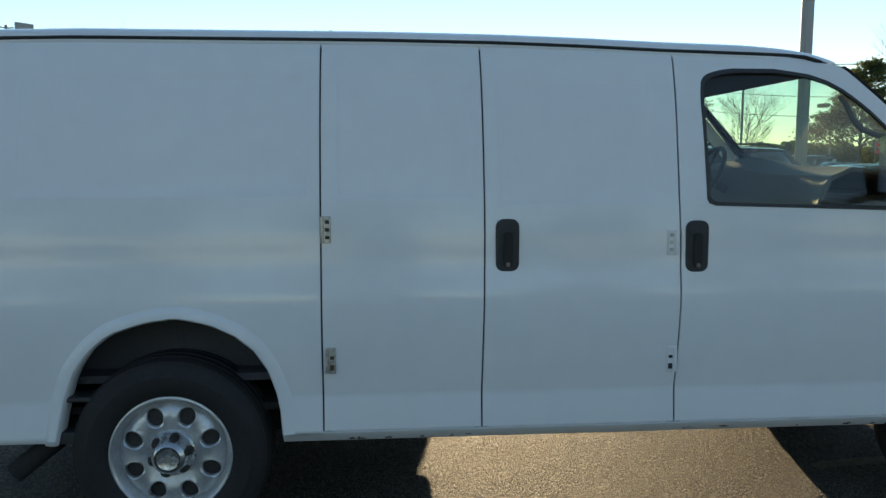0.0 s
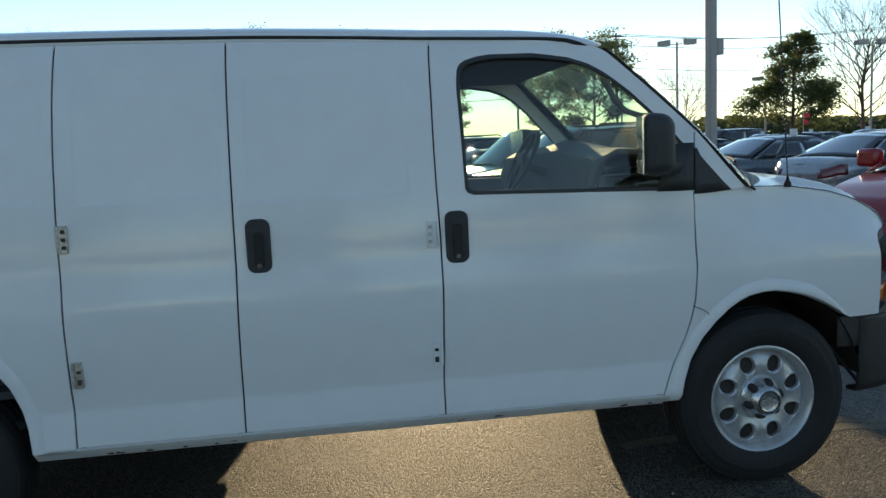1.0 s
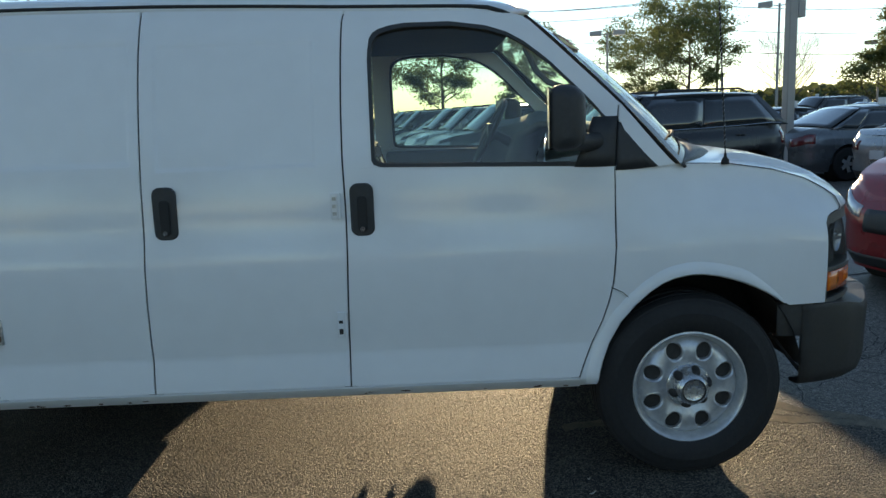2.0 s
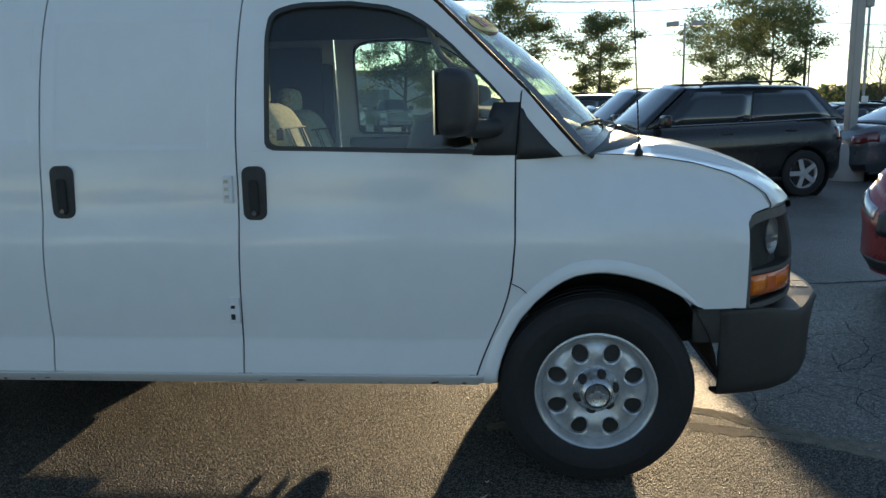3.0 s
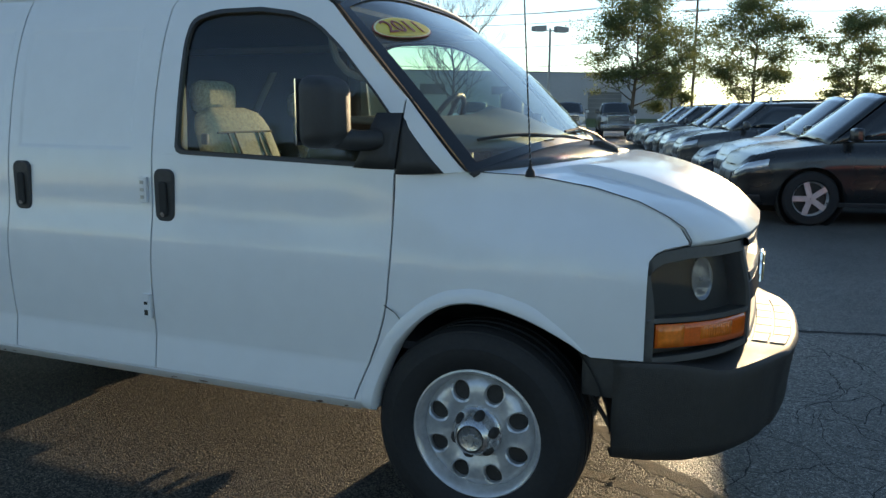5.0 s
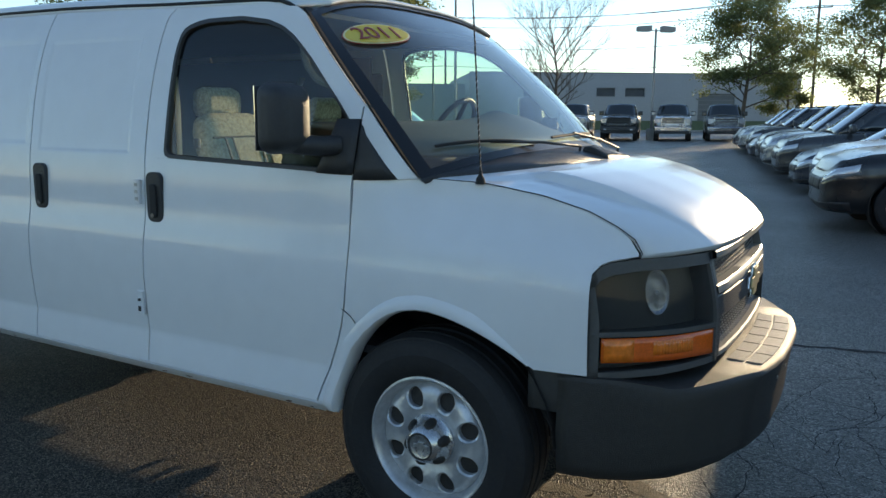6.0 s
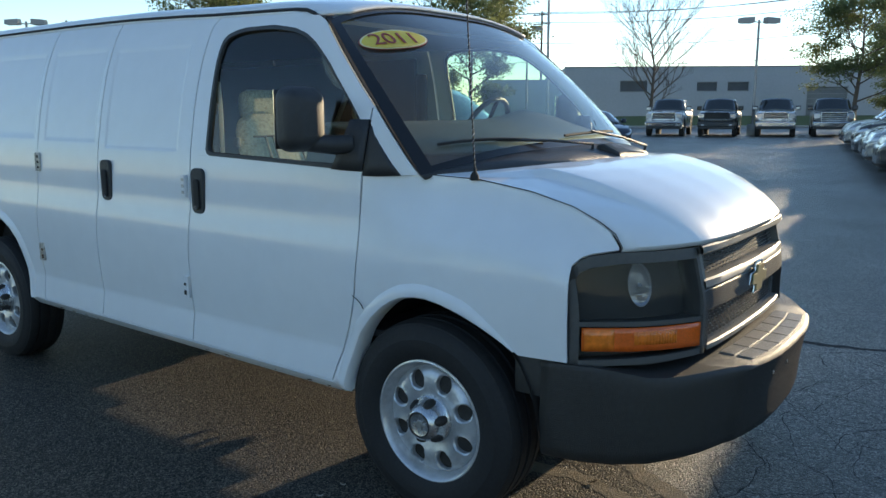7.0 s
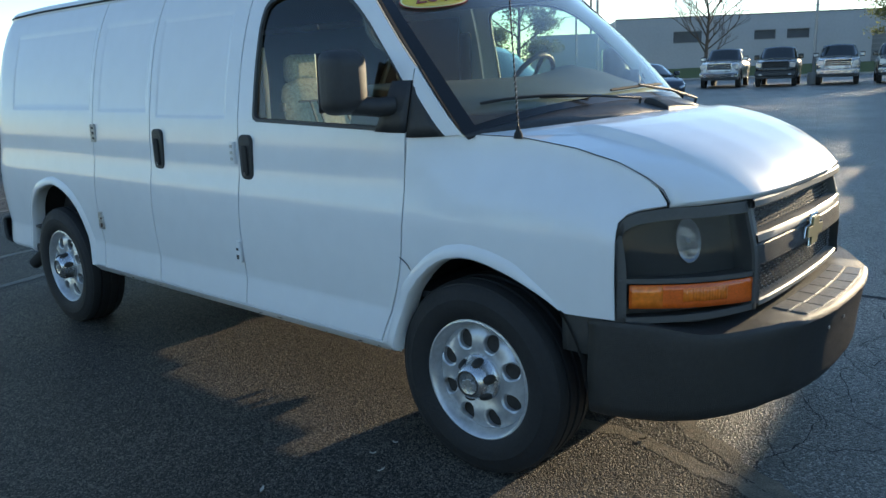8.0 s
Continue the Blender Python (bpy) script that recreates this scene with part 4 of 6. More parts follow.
for x, z, owner, k in ((-2.818, 1.262, doors[0], 1), (-2.806, 0.746, doors[0], 1), (-1.426, 1.200, doors[1], -1), (-1.424, 0.722, doors[1], -1)):
    w = flank(x, z)
    bm = bmesh.new()
    box(bm, (x, -(w + 0.004), z), (0.040, 0.012, 0.105))
    h = part("hinge", bm, METAL if k > 0 else WHITE, owner, "worn bare metal hinge" if k > 0 else "white painted hinge", bevel=0.003)
    bm = bmesh.new()
    rod(bm, (x - 0.014 * k, -(w + 0.010), z - 0.05), (x - 0.014 * k, -(w + 0.010), z + 0.05), 0.007)
    part("hinge_pin", bm, METAL if k > 0 else WHITE, h)
    for q, tall in ((-0.030, 0.014), (0.0, 0.014), (0.03, 0.014)) if z > 1 else ((-0.028, 0.022), (0.012, 0.012)):
        part("leaf", boxes(((x + 0.006 * k, -(w + 0.011), z + q), (0.016, 0.004, tall))), (RUST if z < 1 else HOLE) if k > 0 else (HOLE if z < 1 else METAL), h)
# crack in the lip of the front arch
bm = bmesh.new()
tube(bm, [on_side(-0.338, 0.833, 0.003), on_side(-0.315, 0.822, 0.004), on_side(-0.29, 0.81, 0.010), on_side(-0.272, 0.792, 0.015)], 0.0018, 5)
part("paint_crack", bm, SEAM, near_fender, "dark hairline crack")

rocker = next(o for o in van.children if o.name.startswith("rocker_sill"))
rnd = random.Random(9)
for k in range(14):
    x = rnd.choice((-0.62, -0.95, -1.25, -2.35, -2.7)) + rnd.uniform(-0.12, 0.12)
    z = 0.412 + rnd.uniform(0, 0.012)
    w, h = rnd.uniform(0.006, 0.022), rnd.uniform(0.002, 0.005)
    bm = bmesh.new()
    ring = [(x + w * math.cos(a) * rnd.uniform(0.7, 1.2), z + h * math.sin(a) * rnd.uniform(0.7, 1.2)) for a in [2 * math.pi * q / 9 for q in range(9)]]
    bm.faces.new([bm.verts.new(side_point(px, pz, -1, -0.0015)) for px, pz in ring])
    part("rust_spot", bm, RUST, rocker, "small rusty paint chip", smooth=False, thick=0.001)

# mirrors
for s in (-1, 1):
    bm = bmesh.new()
    aim = Matrix.Translation((-0.518, s * 1.078, 1.512)) @ pose(0, 0, 0, 0, 0, s * 14)
    verts = box(bm, (0, 0, 0), (0.13, 0.195, 0.262))
    for v in verts:
        if v.co.x > 0:
            v.co.y, v.co.z = v.co.y * 0.80, v.co.z * 0.86
        v.co = aim @ v.co
    d = near_door if s < 0 else far_door
    mirror = part("door_mirror", bm, PLASTIC, d, "large black door mirror", bevel=0.05)
    mirror.modifiers["round"].segments = 5
    bm = bmesh.new()
    tube(bm, [(-0.385, s * 0.94, 1.418), (-0.43, s * 0.99, 1.414), (-0.50, s * 1.06, 1.425)], 0.037, 12)
    part("mirror_arm", bm, PLASTIC, mirror, bevel=0.0)
    bm = bmesh.new()
    for v in box(bm, (0, 0, 0), (0.006, 0.165, 0.225)):
        v.co = aim @ (v.co + Vector((-0.066, 0, 0)))
    part("mirror_glass", bm, REFLECTOR, mirror, "mirror glass")

# wheels
def build_wheel(parent, cx, s, out_y):
    cy = s * out_y
    slim = Matrix.Translation((0, 0, -0.005)) @ Matrix.Diagonal((0.978, 1, 0.978, 1))
    tyre = bmesh.new()
    prof = [(0.228, 0.092), (0.245, 0.108), (0.270, 0.120), (0.30, 0.1235), (0.318, 0.1235), (0.320, 0.1215), (0.345, 0.118), (0.366, 0.109), (0.370, 0.104), (0.376, 0.103), (0.384, 0.086), (0.3865, 0.062), (0.375, 0.060), (0.375, 0.050), (0.387, 0.048), (0.387, 0.010), (0.376, 0.008), (0.376, 0.0)]
    prof = prof + [(r, -h) for r, h in prof[:-1][::-1]]
    lathe(tyre, prof, 72)
    wheel = part("wheel", tyre, TYRE, parent, "black tyre on a silver steel rim")
    wheel.matrix_basis = Matrix.Translation((cx, cy, 0.387 - (0.012 if cx < -1 else 0.0)))
    rim = bmesh.new()
    o = s
    lathe(rim, [(0.214, o * 0.060), (0.222, o * 0.078), (0.230, o * 0.100), (0.239, o * 0.106), (0.246, o * 0.104), (0.247, o * 0.096), (0.240, o * 0.085)], 72)
    r = part("rim", rim, STEEL, wheel, "silver rim lip")
    r.matrix_basis = slim
    disc = bmesh.new()
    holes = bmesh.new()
    def dish(rad):
        return o * float(np.interp(rad, [0.0, 0.085, 0.105, 0.15, 0.195, 0.216], [0.072, 0.072, 0.080, 0.089, 0.080, 0.058]))
    n = 24
    for k in range(8):
        a0 = 2 * math.pi * (k + 0.5) / 8
        ell, bound = [], []
        for q in range(n):
            b = 2 * math.pi * q / n
            er, et = 0.165 + 0.038 * math.cos(b), 0.0330 * math.sin(b) * (1.0 + 0.15 * math.cos(b))
            ell.append((er, et / er))
            c, sn = math.cos(b), math.sin(b)
            f = 1 / max(abs(c), abs(sn))
            bound.append((0.152 + 0.064 * c * f, math.pi / 8 * sn * f))
        def P(rt, back=0.0):
            rad, th = rt
            return (rad * math.cos(a0 + th), dish(rad) - o * back, rad * math.sin(a0 + th))
        mid = [((e[0] * 0.55 + b[0] * 0.45), (e[1] * 0.55 + b[1] * 0.45)) for e, b in zip(ell, bound)]
        raised = [(P(e, -0.002)) for e in [((e[0] * 0.85 + b[0] * 0.15), (e[1] * 0.85 + b[1] * 0.15)) for e, b in zip(ell, bound)]]
        loops = [[P(b) for b in bound], [P(m) for m in mid], raised, [P(e, 0.003) for e in ell], [P(e, 0.022) for e in ell]]
        loops = [lp + lp[:1] for lp in loops]
        grid(disc, loops if o < 0 else loops[::-1])
        # a dark sheet closes each hole, drawn as the shade behind it
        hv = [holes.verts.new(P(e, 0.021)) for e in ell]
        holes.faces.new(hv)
    bmesh.ops.remove_doubles(disc, verts=disc.verts, dist=0.0004)
    part("rim_face", disc, STEEL, r, "silver steel rim face with eight oval holes")
    tagged(part("hole_shade", holes, HOLE, r, "dark sheets standing in for the shade behind the holes"), kind="stuff")
    cap = bmesh.new()
    lathe(cap, [(0.094, o * 0.074), (0.092, o * 0.086), (0.083, o * 0.094), (0.075, o * 0.118), (0.062, o * 0.148), (0.050, o * 0.157), (0.044, o * 0.153), (0.0, o * 0.153)], 48)
    hub = part("hub_cap", cap, HUBSILVER, wheel, "bright silver hub cap with dark slots")
    ring = bmesh.new()
    lathe(ring, [(0.050, o * 0.1565), (0.049, o * 0.1585), (0.045, o * 0.1585), (0.044, o * 0.1535)], 40)
    part("cap_ring", ring, HOLE, hub, "dark ring round the cap disc")
    # nothing is cut here: dark ovals give the shade of the slots
    for k in range(6):
        a = 2 * math.pi * (k + 0.25) / 6
        rec = bmesh.new()
        bmesh.ops.create_uvsphere(rec, u_segments=12, v_segments=8, radius=1)
        m = Matrix.Rotation(-a, 4, "Y") @ Matrix.Translation((0.077, o * 0.116, 0)) @ Matrix.Rotation(-o * radians(69), 4, "Z") @ Matrix.Diagonal((0.029, 0.012, 0.019, 1))
        bmesh.ops.transform(rec, matrix=m, verts=rec.verts)
        part("lug_recess", rec, HOLE, hub, "dark oval in place of a shaded lug nut recess")
    em = bmesh.new()
    prism(em, [(x * 0.27, z * 0.235) for x, z in out], -o * 0.003, Matrix.Translation((0, o * 0.156, 0)))
    part("cap_mark", em, METAL, hub)
    back = bmesh.new()
    lathe(back, [(0.0, o * 0.03), (0.215, o * 0.03), (0.215, -o * 0.09), (0.0, -o * 0.09)], 32)
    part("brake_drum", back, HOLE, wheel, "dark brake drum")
    return wheel


for cx, cy in ((0.0, 0.868), (-3.44, 0.888)):
    for s in (-1, 1):
        build_wheel(van, cx, s, cy)

# under the body: rails, axles, tank, gearbox, exhaust
part("floor_pan", boxes(((-2.03, 0, 0.535), (4.74, 1.80, 0.03))), UNDER, van)
for s in (-1, 1):
    part("frame_rail", boxes(((-2.075, s * 0.52, 0.42), (4.75, 0.09, 0.20)), ((0.54, s * 0.52, 0.52), (0.48, 0.08, 0.09))), UNDER, van)
part("axle", rods(((-3.43, -0.75, 0.37), (-3.43, 0.75, 0.37), 0.055)), UNDER, van)
bm = bmesh.new()
bmesh.ops.create_uvsphere(bm, u_segments=16, v_segments=10, radius=0.17, matrix=Matrix.Translation((-3.43, 0, 0.37)))
part("differential", bm, UNDER, van)
for c, w in (((0.02, 0, 0.33), (0.18, 1.30, 0.12)), ((-1.05, 0, 0.36), (0.12, 1.0, 0.08)), ((-2.05, 0, 0.38), (0.10, 1.0, 0.08))):
    part("crossmember", boxes((c, w)), UNDER, van)
part("fuel_tank", boxes(((-2.66, 0.22, 0.345), (0.86, 1.0, 0.33))), UNDER, van, bevel=0.04)
part("gearbox", boxes(((-0.75, 0, 0.40), (0.9, 0.32, 0.26))), UNDER, van, bevel=0.05)
bm = bmesh.new()
tube(bm, [(-0.4, -0.25, 0.34), (-1.6, -0.38, 0.34), (-2.6, -0.42, 0.36), (-3.1, -0.44, 0.42), (-3.5, -0.5, 0.50), (-3.78, -0.74, 0.50), (-3.90, -0.88, 0.425), (-4.06, -0.945, 0.300)], 0.042, 14)
part("exhaust_pipe", bm, UNDER, van)
for x, w, low in ((-2.02, 0.46, 0.314), (-1.15, 0.035, 0.306), (-1.03, 0.035, 0.308)):
    part("underbody_bracket", boxes(((x, 0.82, (low + 0.42) / 2), (w, 0.06, 0.42 - low))), UNDER, van, bevel=0.012)
part("body_mount", rods(((-0.90, 0.78, 0.40), (-0.90, 0.86, 0.40), 0.102, 0.102, 24)), UNDER, van)
part("far_pinch_weld", boxes(((-1.775, 0.84, 0.385), (2.45, 0.03, 0.09))), UNDER, van)
part("muffler", rods(((-1.75, -0.36, 0.34), (-2.35, -0.40, 0.34), 0.10)), UNDER, van)
part("flap_bracket", boxes(((-3.872, -0.93, 0.515), (0.022, 0.12, 0.18)), ((-3.81, -0.93, 0.452), (0.13, 0.12, 0.05)), ((-3.80, -0.93, 0.605), (0.14, 0.12, 0.02))), PLASTIC, van, "black bracket behind the wheel arch", bevel=0.006)
part("splash_apron", boxes(((0.84, 0, 0.50), (0.03, 1.3, 0.12))), UNDER, van)

# inside: lining, floor, dashboard, wheel, seats
part("cabin_floor", boxes(((-2.2, 0, 0.66), (4.4, 1.80, 0.03))), LINER, van)
for c, w in (((-2.9, -0.77, 1.27), (2.9, 0.03, 1.19)), ((-2.9, 0.77, 1.27), (2.9, 0.03, 1.19)), ((-4.30, 0, 1.27), (0.03, 1.50, 1.19))):
    part("cargo_lining", boxes((c, w)), LINER, van, "dark cargo bay lining")
part("headliner", boxes(((-2.50, 0, 1.915), (3.7, 1.52, 0.02))), LINER, van, "dark headliner")
for s in (-1, 1):
    part("door_trim", boxes(((-0.85, s * 0.905, 1.05), (0.95, 0.04, 0.56))), DASH, near_door if s < 0 else far_door, "grey door trim panel", bevel=0.02)
bm = bmesh.new()
rows = []
for y in [-0.86 + 1.72 * k / 16 for k in range(17)]:
    x = 0.04 - 0.20 * (abs(y) / 0.86) ** 3
    hump = 0.05 * math.exp(-((y - 0.40) / 0.24) ** 2)
    rows.append([(x, y, 1.372), (x - 0.14, y, 1.425), (x - 0.30, y, 1.465 + hump * 0.6), (x - 0.44, y, 1.480 + hump), (x - 0.53, y, 1.44 + hump * 0.7), (x - 0.57, y, 1.34), (x - 0.52, y, 1.10), (x - 0.42, y, 0.80)])
grid(bm, rows)
part("dashboard", bm, DASH, van, "grey plastic dashboard", thick=0.02)
bm = bmesh.new()
tw = Matrix.Translation((-0.70, 0.44, 1.435)) @ pose(0, 0, 0, 0, -62, 0)
pts = [tw @ Vector((0.19 * math.cos(a), 0.19 * math.sin(a), 0)) for a in [2 * math.pi * k / 28 for k in range(29)]]
tube(bm, pts, 0.014, 8)
sw = part("steering_wheel", bm, PLASTIC, van, "black steering wheel")
bm = bmesh.new()
box(bm, tw @ Vector((0, 0, 0)), (0.03, 0.13, 0.10)); rod(bm, tw @ Vector((-0.18, 0, 0)), tw @ Vector((0.18, 0, 0)), 0.012); rod(bm, tw @ Vector((0, 0, 0)), tw @ Vector((0, 0, -0.3)), 0.03)
part("column", bm, PLASTIC, sw)


def seat(y, dx=0.0, dz=0.0):
    bm = bmesh.new()
    box(bm, (-1.02 + dx, y, 0.98 + dz), (0.52, 0.52, 0.16))
    st = part("seat", bm, FABRIC, van, "tan patterned fabric bucket seat", bevel=0.05)
    bm = bmesh.new()
    rows = []
    for k in range(15):
        v = min(1.0, k / 12) if k < 12 else 0.94 + 0.02 * (k - 12) + 0.02 * (k == 14)
        curl = math.sqrt(max(0.0, 1 - max(0.0, (v - 0.82) / 0.18) ** 2))
        w = 0.255 - 0.03 * v ** 3 - 0.10 * (1 - curl)
        x = -1.22 + dx - 0.20 * v
        z = 1.02 + 0.54 * v + dz
        th = (0.075 - 0.015 * v) * (0.25 + 0.75 * curl)
        ring = []
        for q in range(20):
            a = 2 * math.pi * q / 20
            ring.append((x + th * math.copysign(abs(math.sin(a)) ** 0.7, math.sin(a)), y + w * math.copysign(abs(math.cos(a)) ** 0.45, math.cos(a)), z))
        rows.append(ring + ring[:1])
    vs = grid(bm, rows)
    bm.faces.new(vs[-1][:-1])
    part("backrest", bm, FABRIC, st, "tan patterned backrest")
    bm = bmesh.new()
    box(bm, (-1.49 + dx, y, 1.605 + dz), (0.10, 0.26, 0.15))
    part("headrest", bm, FABRIC, st, bevel=0.045)
    for q in (-0.07, 0.07):
        part("headrest_post", rods(((-1.43 + dx, y + q, 1.48 + dz), (-1.485 + dx, y + q, 1.59 + dz), 0.006)), CHROME, st)
    def front(v, q, out=0.0):
        return Vector((-1.22 + dx - 0.20 * v + (0.075 - 0.015 * v) * 0.97 + out, y + q, 1.02 + 0.54 * v + dz))
    for q in (-0.13, -0.085, 0.085, 0.13):
        bm = bmesh.new()
        tube(bm, [front(0.1 + 0.1 * k, q) for k in range(8)], 0.006, 6)
        part("seam_roll", bm, SEAMTHREAD, st, "dark stitched seam")
    bm = bmesh.new()
    tube(bm, [front(0.80, -0.20 + 0.04 * k, 0.001) for k in range(11)], 0.005, 6)
    part("cross_seam", bm, SEAMTHREAD, st, "dark stitched seam")


seat(-0.47, 0.02, -0.03)
seat(0.46, -0.08, -0.06)
BELT = mat("belt_webbing", (0.50, 0.48, 0.42), 0.8)


def strap(name, pts, wide, label):
    """A flat webbing strap, wide along the van."""
    bm = bmesh.new()
    grid(bm, [[Vector(p) + Vector((-wide / 2, 0, 0)), Vector(p) + Vector((wide / 2, 0, 0))] for p in pts])
    return part(name, bm, BELT, van, label, thick=0.003)


strap("seat_belt", [(-1.350, -0.822, 1.68), (-1.357, -0.81, 1.55), (-1.365, -0.805, 1.36), (-1.36, -0.80, 1.05)], 0.032, "pale seat belt")
strap("seat_belt", [(-1.352, -0.816, 1.68), (-1.395, -0.79, 1.55), (-1.425, -0.78, 1.36), (-1.43, -0.78, 1.05)], 0.022, "pale seat belt")
strap("seat_belt", [(-1.955, 0.735, 1.75), (-2.04, 0.73, 1.60), (-2.12, 0.72, 1.45), (-2.03, 0.72, 1.36), (-1.93, 0.72, 1.26)], 0.05, "pale seat belt")
part("belt_buckle", boxes(((-1.262, -0.80, 1.40), (0.03, 0.02, 0.045))), PLASTIC, van, "black belt buckle", bevel=0.006)
part("belt_pillar", boxes(((-1.44, -0.80, 1.40), (0.10, 0.05, 0.74)), ((-1.44, 0.80, 1.40), (0.10, 0.05, 0.74))), LINER, van, bevel=0.02)
# grab handle on the windscreen pillar
bm = bmesh.new()
tube(bm, [(-0.645, -0.815, 1.800), (-0.632, -0.835, 1.765), (-0.606, -0.845, 1.705), (-0.560, -0.85, 1.657), (-0.50, -0.86, 1.634), (-0.45, -0.87, 1.632)], 0.013, 8)
part("grab_handle", bm, DASH, van, "grey grab handle on the pillar")

# year sticker on the windscreen
c = screen(-0.705, 0.735)
du = (screen(-0.56, 0.752) - screen(-0.80, 0.752)).normalized()
dv = (screen(-0.66, 0.85) - screen(-0.66, 0.75)).normalized()
dn = du.cross(dv).normalized()
dv = dn.cross(du)
stick = Matrix((( du.x, dv.x, dn.x, c.x), (du.y, dv.y, dn.y, c.y), (du.z, dv.z, dn.z, c.z), (0, 0, 0, 1)))
def ellipse(a, b, h0, h1, n=48):
    bm = bmesh.new()
    r = bmesh.ops.create_cone(bm, cap_ends=True, segments=n, radius1=1, radius2=1, depth=h1 - h0)
    bmesh.ops.transform(bm, matrix=stick @ Matrix.Translation((0, 0, (h0 + h1) / 2)) @ Matrix.Diagonal((a, b, 1, 1)), verts=bm.verts)
    return bm
stick = stick @ pose(0, 0, 0, 0, 0, -7)
def bend(bm):
    """Lays flat work of the sticker on the curved glass."""
    back = stick.inverted()
    bow = [back @ screen(u, 0.752) for u in (-0.86, -0.50)]
    for v in bm.verts:
        p = back @ v.co
        edge = bow[0] if p.x < 0 else bow[1]
        v.co = stick @ Vector((p.x, p.y, p.z + edge.z * (p.x / edge.x) ** 2))
    return bm
sticker = part("year_sticker", bend(ellipse(0.184, 0.070, 0.004, 0.006)), REDINK, wind, "yellow oval sticker with red year figures", smooth=False)
part("sticker_rim", bend(ellipse(0.180, 0.067, 0.006, 0.007)), CREAM, sticker, smooth=False)
part("sticker_face", bend(ellipse(0.172, 0.060, 0.007, 0.008)), YELLOW, sticker, smooth=False)
for k, digit in enumerate("2011"):
    bm = text_mesh(digit, 0.108, 0.0008)
    bmesh.ops.transform(bm, matrix=stick @ pose(0, 0, 0, 0, 0, -4) @ Matrix.Translation((-0.094 + 0.063 * k, 0, 0.009)) @ Matrix.Diagonal((1.2, 1.0, 1, 1)), verts=bm.verts)
    bend(bm)
    part("figure", bm, REDINK, sticker, "red figure", smooth=False)

# ---- ground ----
bm = bmesh.new()
bmesh.ops.create_grid(bm, x_segments=8, y_segments=8, size=900)
ground = tagged(part("ground", bm, ASPHALT, smooth=False), "weathered grey asphalt of a car park", "ground", kind="structure")
bm = bmesh.new()
line = [(-300, 243.3), (-1.5, 1.55), (-0.6, 0.83), (0.10, 0.25), (0.46, -0.08), (0.68, -0.26), (0.99, -0.47), (1.6, -1.0), (3.4, -2.4), (300, -243)]
bm.faces.new([bm.verts.new((x, y, 0.0007)) for x, y in [*line, (600, 600), (-300, 600)]])
tagged(part("old_pavement", bm, OLDASPHALT, smooth=False), "pale grey older asphalt of the car park lanes", "pavement", kind="structure")
TAR = mat("crack_filler", (0.24, 0.205, 0.155), 0.85, vary=0.55, scale=18, fine=220, bump=0.9, bump_scale=160)
CRACK = mat("open_crack", (0.022, 0.022, 0.022), 0.95)
LINE = mat("worn_line_paint", (0.22, 0.20, 0.165), 0.8, vary=0.45, scale=14, fine=90)


ROW_LINE = Vector((-0.22, 0.9755))


def strip(name, pts, w, z, material, label, category, wobble=0.14, step=0.04, seed=1):
    """A flat ragged band along a line on the ground."""
    rnd = random.Random(seed)
    pts = [Vector((*p, 0)) for p in pts]
    mid = []
    for a, b in zip(pts, pts[1:]):
        n = max(2, int((b - a).length / step))
        mid += [a.lerp(b, k / n) for k in range(n)]
    mid.append(pts[-1])
    rows = []
    for i, p in enumerate(mid):
        d = (mid[min(i + 1, len(mid) - 1)] - mid[max(0, i - 1)]).normalized()
        n = Vector((-d.y, d.x, 0))
        sway = n * w * 0.6 * noise.noise(p * 5 + Vector((seed, 0, 0)))
        a, b = w * (0.5 + wobble * rnd.uniform(-1, 1)), w * (0.5 + wobble * rnd.uniform(-1, 1))
        rows.append([p + sway + n * a + Vector((0, 0, z * 0.8)), p + sway + Vector((0, 0, z)), p + sway - n * b + Vector((0, 0, z * 0.8))])
    bm = bmesh.new()
    grid(bm, [r[::-1] for r in rows])
    return tagged(part(name, bm, material), label, category, kind="structure")


strip("sealed_crack", [(-0.45, -0.42), (0.32, -0.34), (0.60, -0.42), (0.84, -0.49), (1.9, -0.70), (3.4, -1.1)], 0.080, 0.0015, TAR, "sandy filled crack in the asphalt", "crack", seed=3)
strip("sealed_crack", [(0.10, 0.25), (0.46, -0.08), (0.68, -0.26), (0.99, -0.47), (1.6, -1.0)], 0.085, 0.0015, TAR, "sandy filled crack in the asphalt", "crack", seed=5)
strip("pavement_joint", [(-0.6, 2.05), (0.64, 2.32), (1.8, 2.56), (2.5, 2.69), (6.0, 3.4)], 0.045, 0.0045, CRACK, "dark joint between two asphalt lanes", "joint", 0.3, seed=7)
for k in range(60):
    rnd = random.Random(40 + k)
    p = Vector((rnd.uniform(0.7, 2.5), rnd.uniform(-0.8, 2.0)))
    a = rnd.choice((1.5, 1.7, -1.4, 0.2, 2.9)) + rnd.uniform(-0.3, 0.3)
    pts = [tuple(p)]
    for q in range(rnd.randint(8, 26)):
        a += rnd.gauss(0, 0.28)
        p = p + Vector((math.cos(a), math.sin(a))) * 0.05
        pts.append(tuple(p))
    strip("hairline_crack", pts, rnd.uniform(0.0025, 0.0075), 0.0014, CRACK, "fine dark crack in the asphalt", "crack", 0.4, 0.03, seed=20 + k)
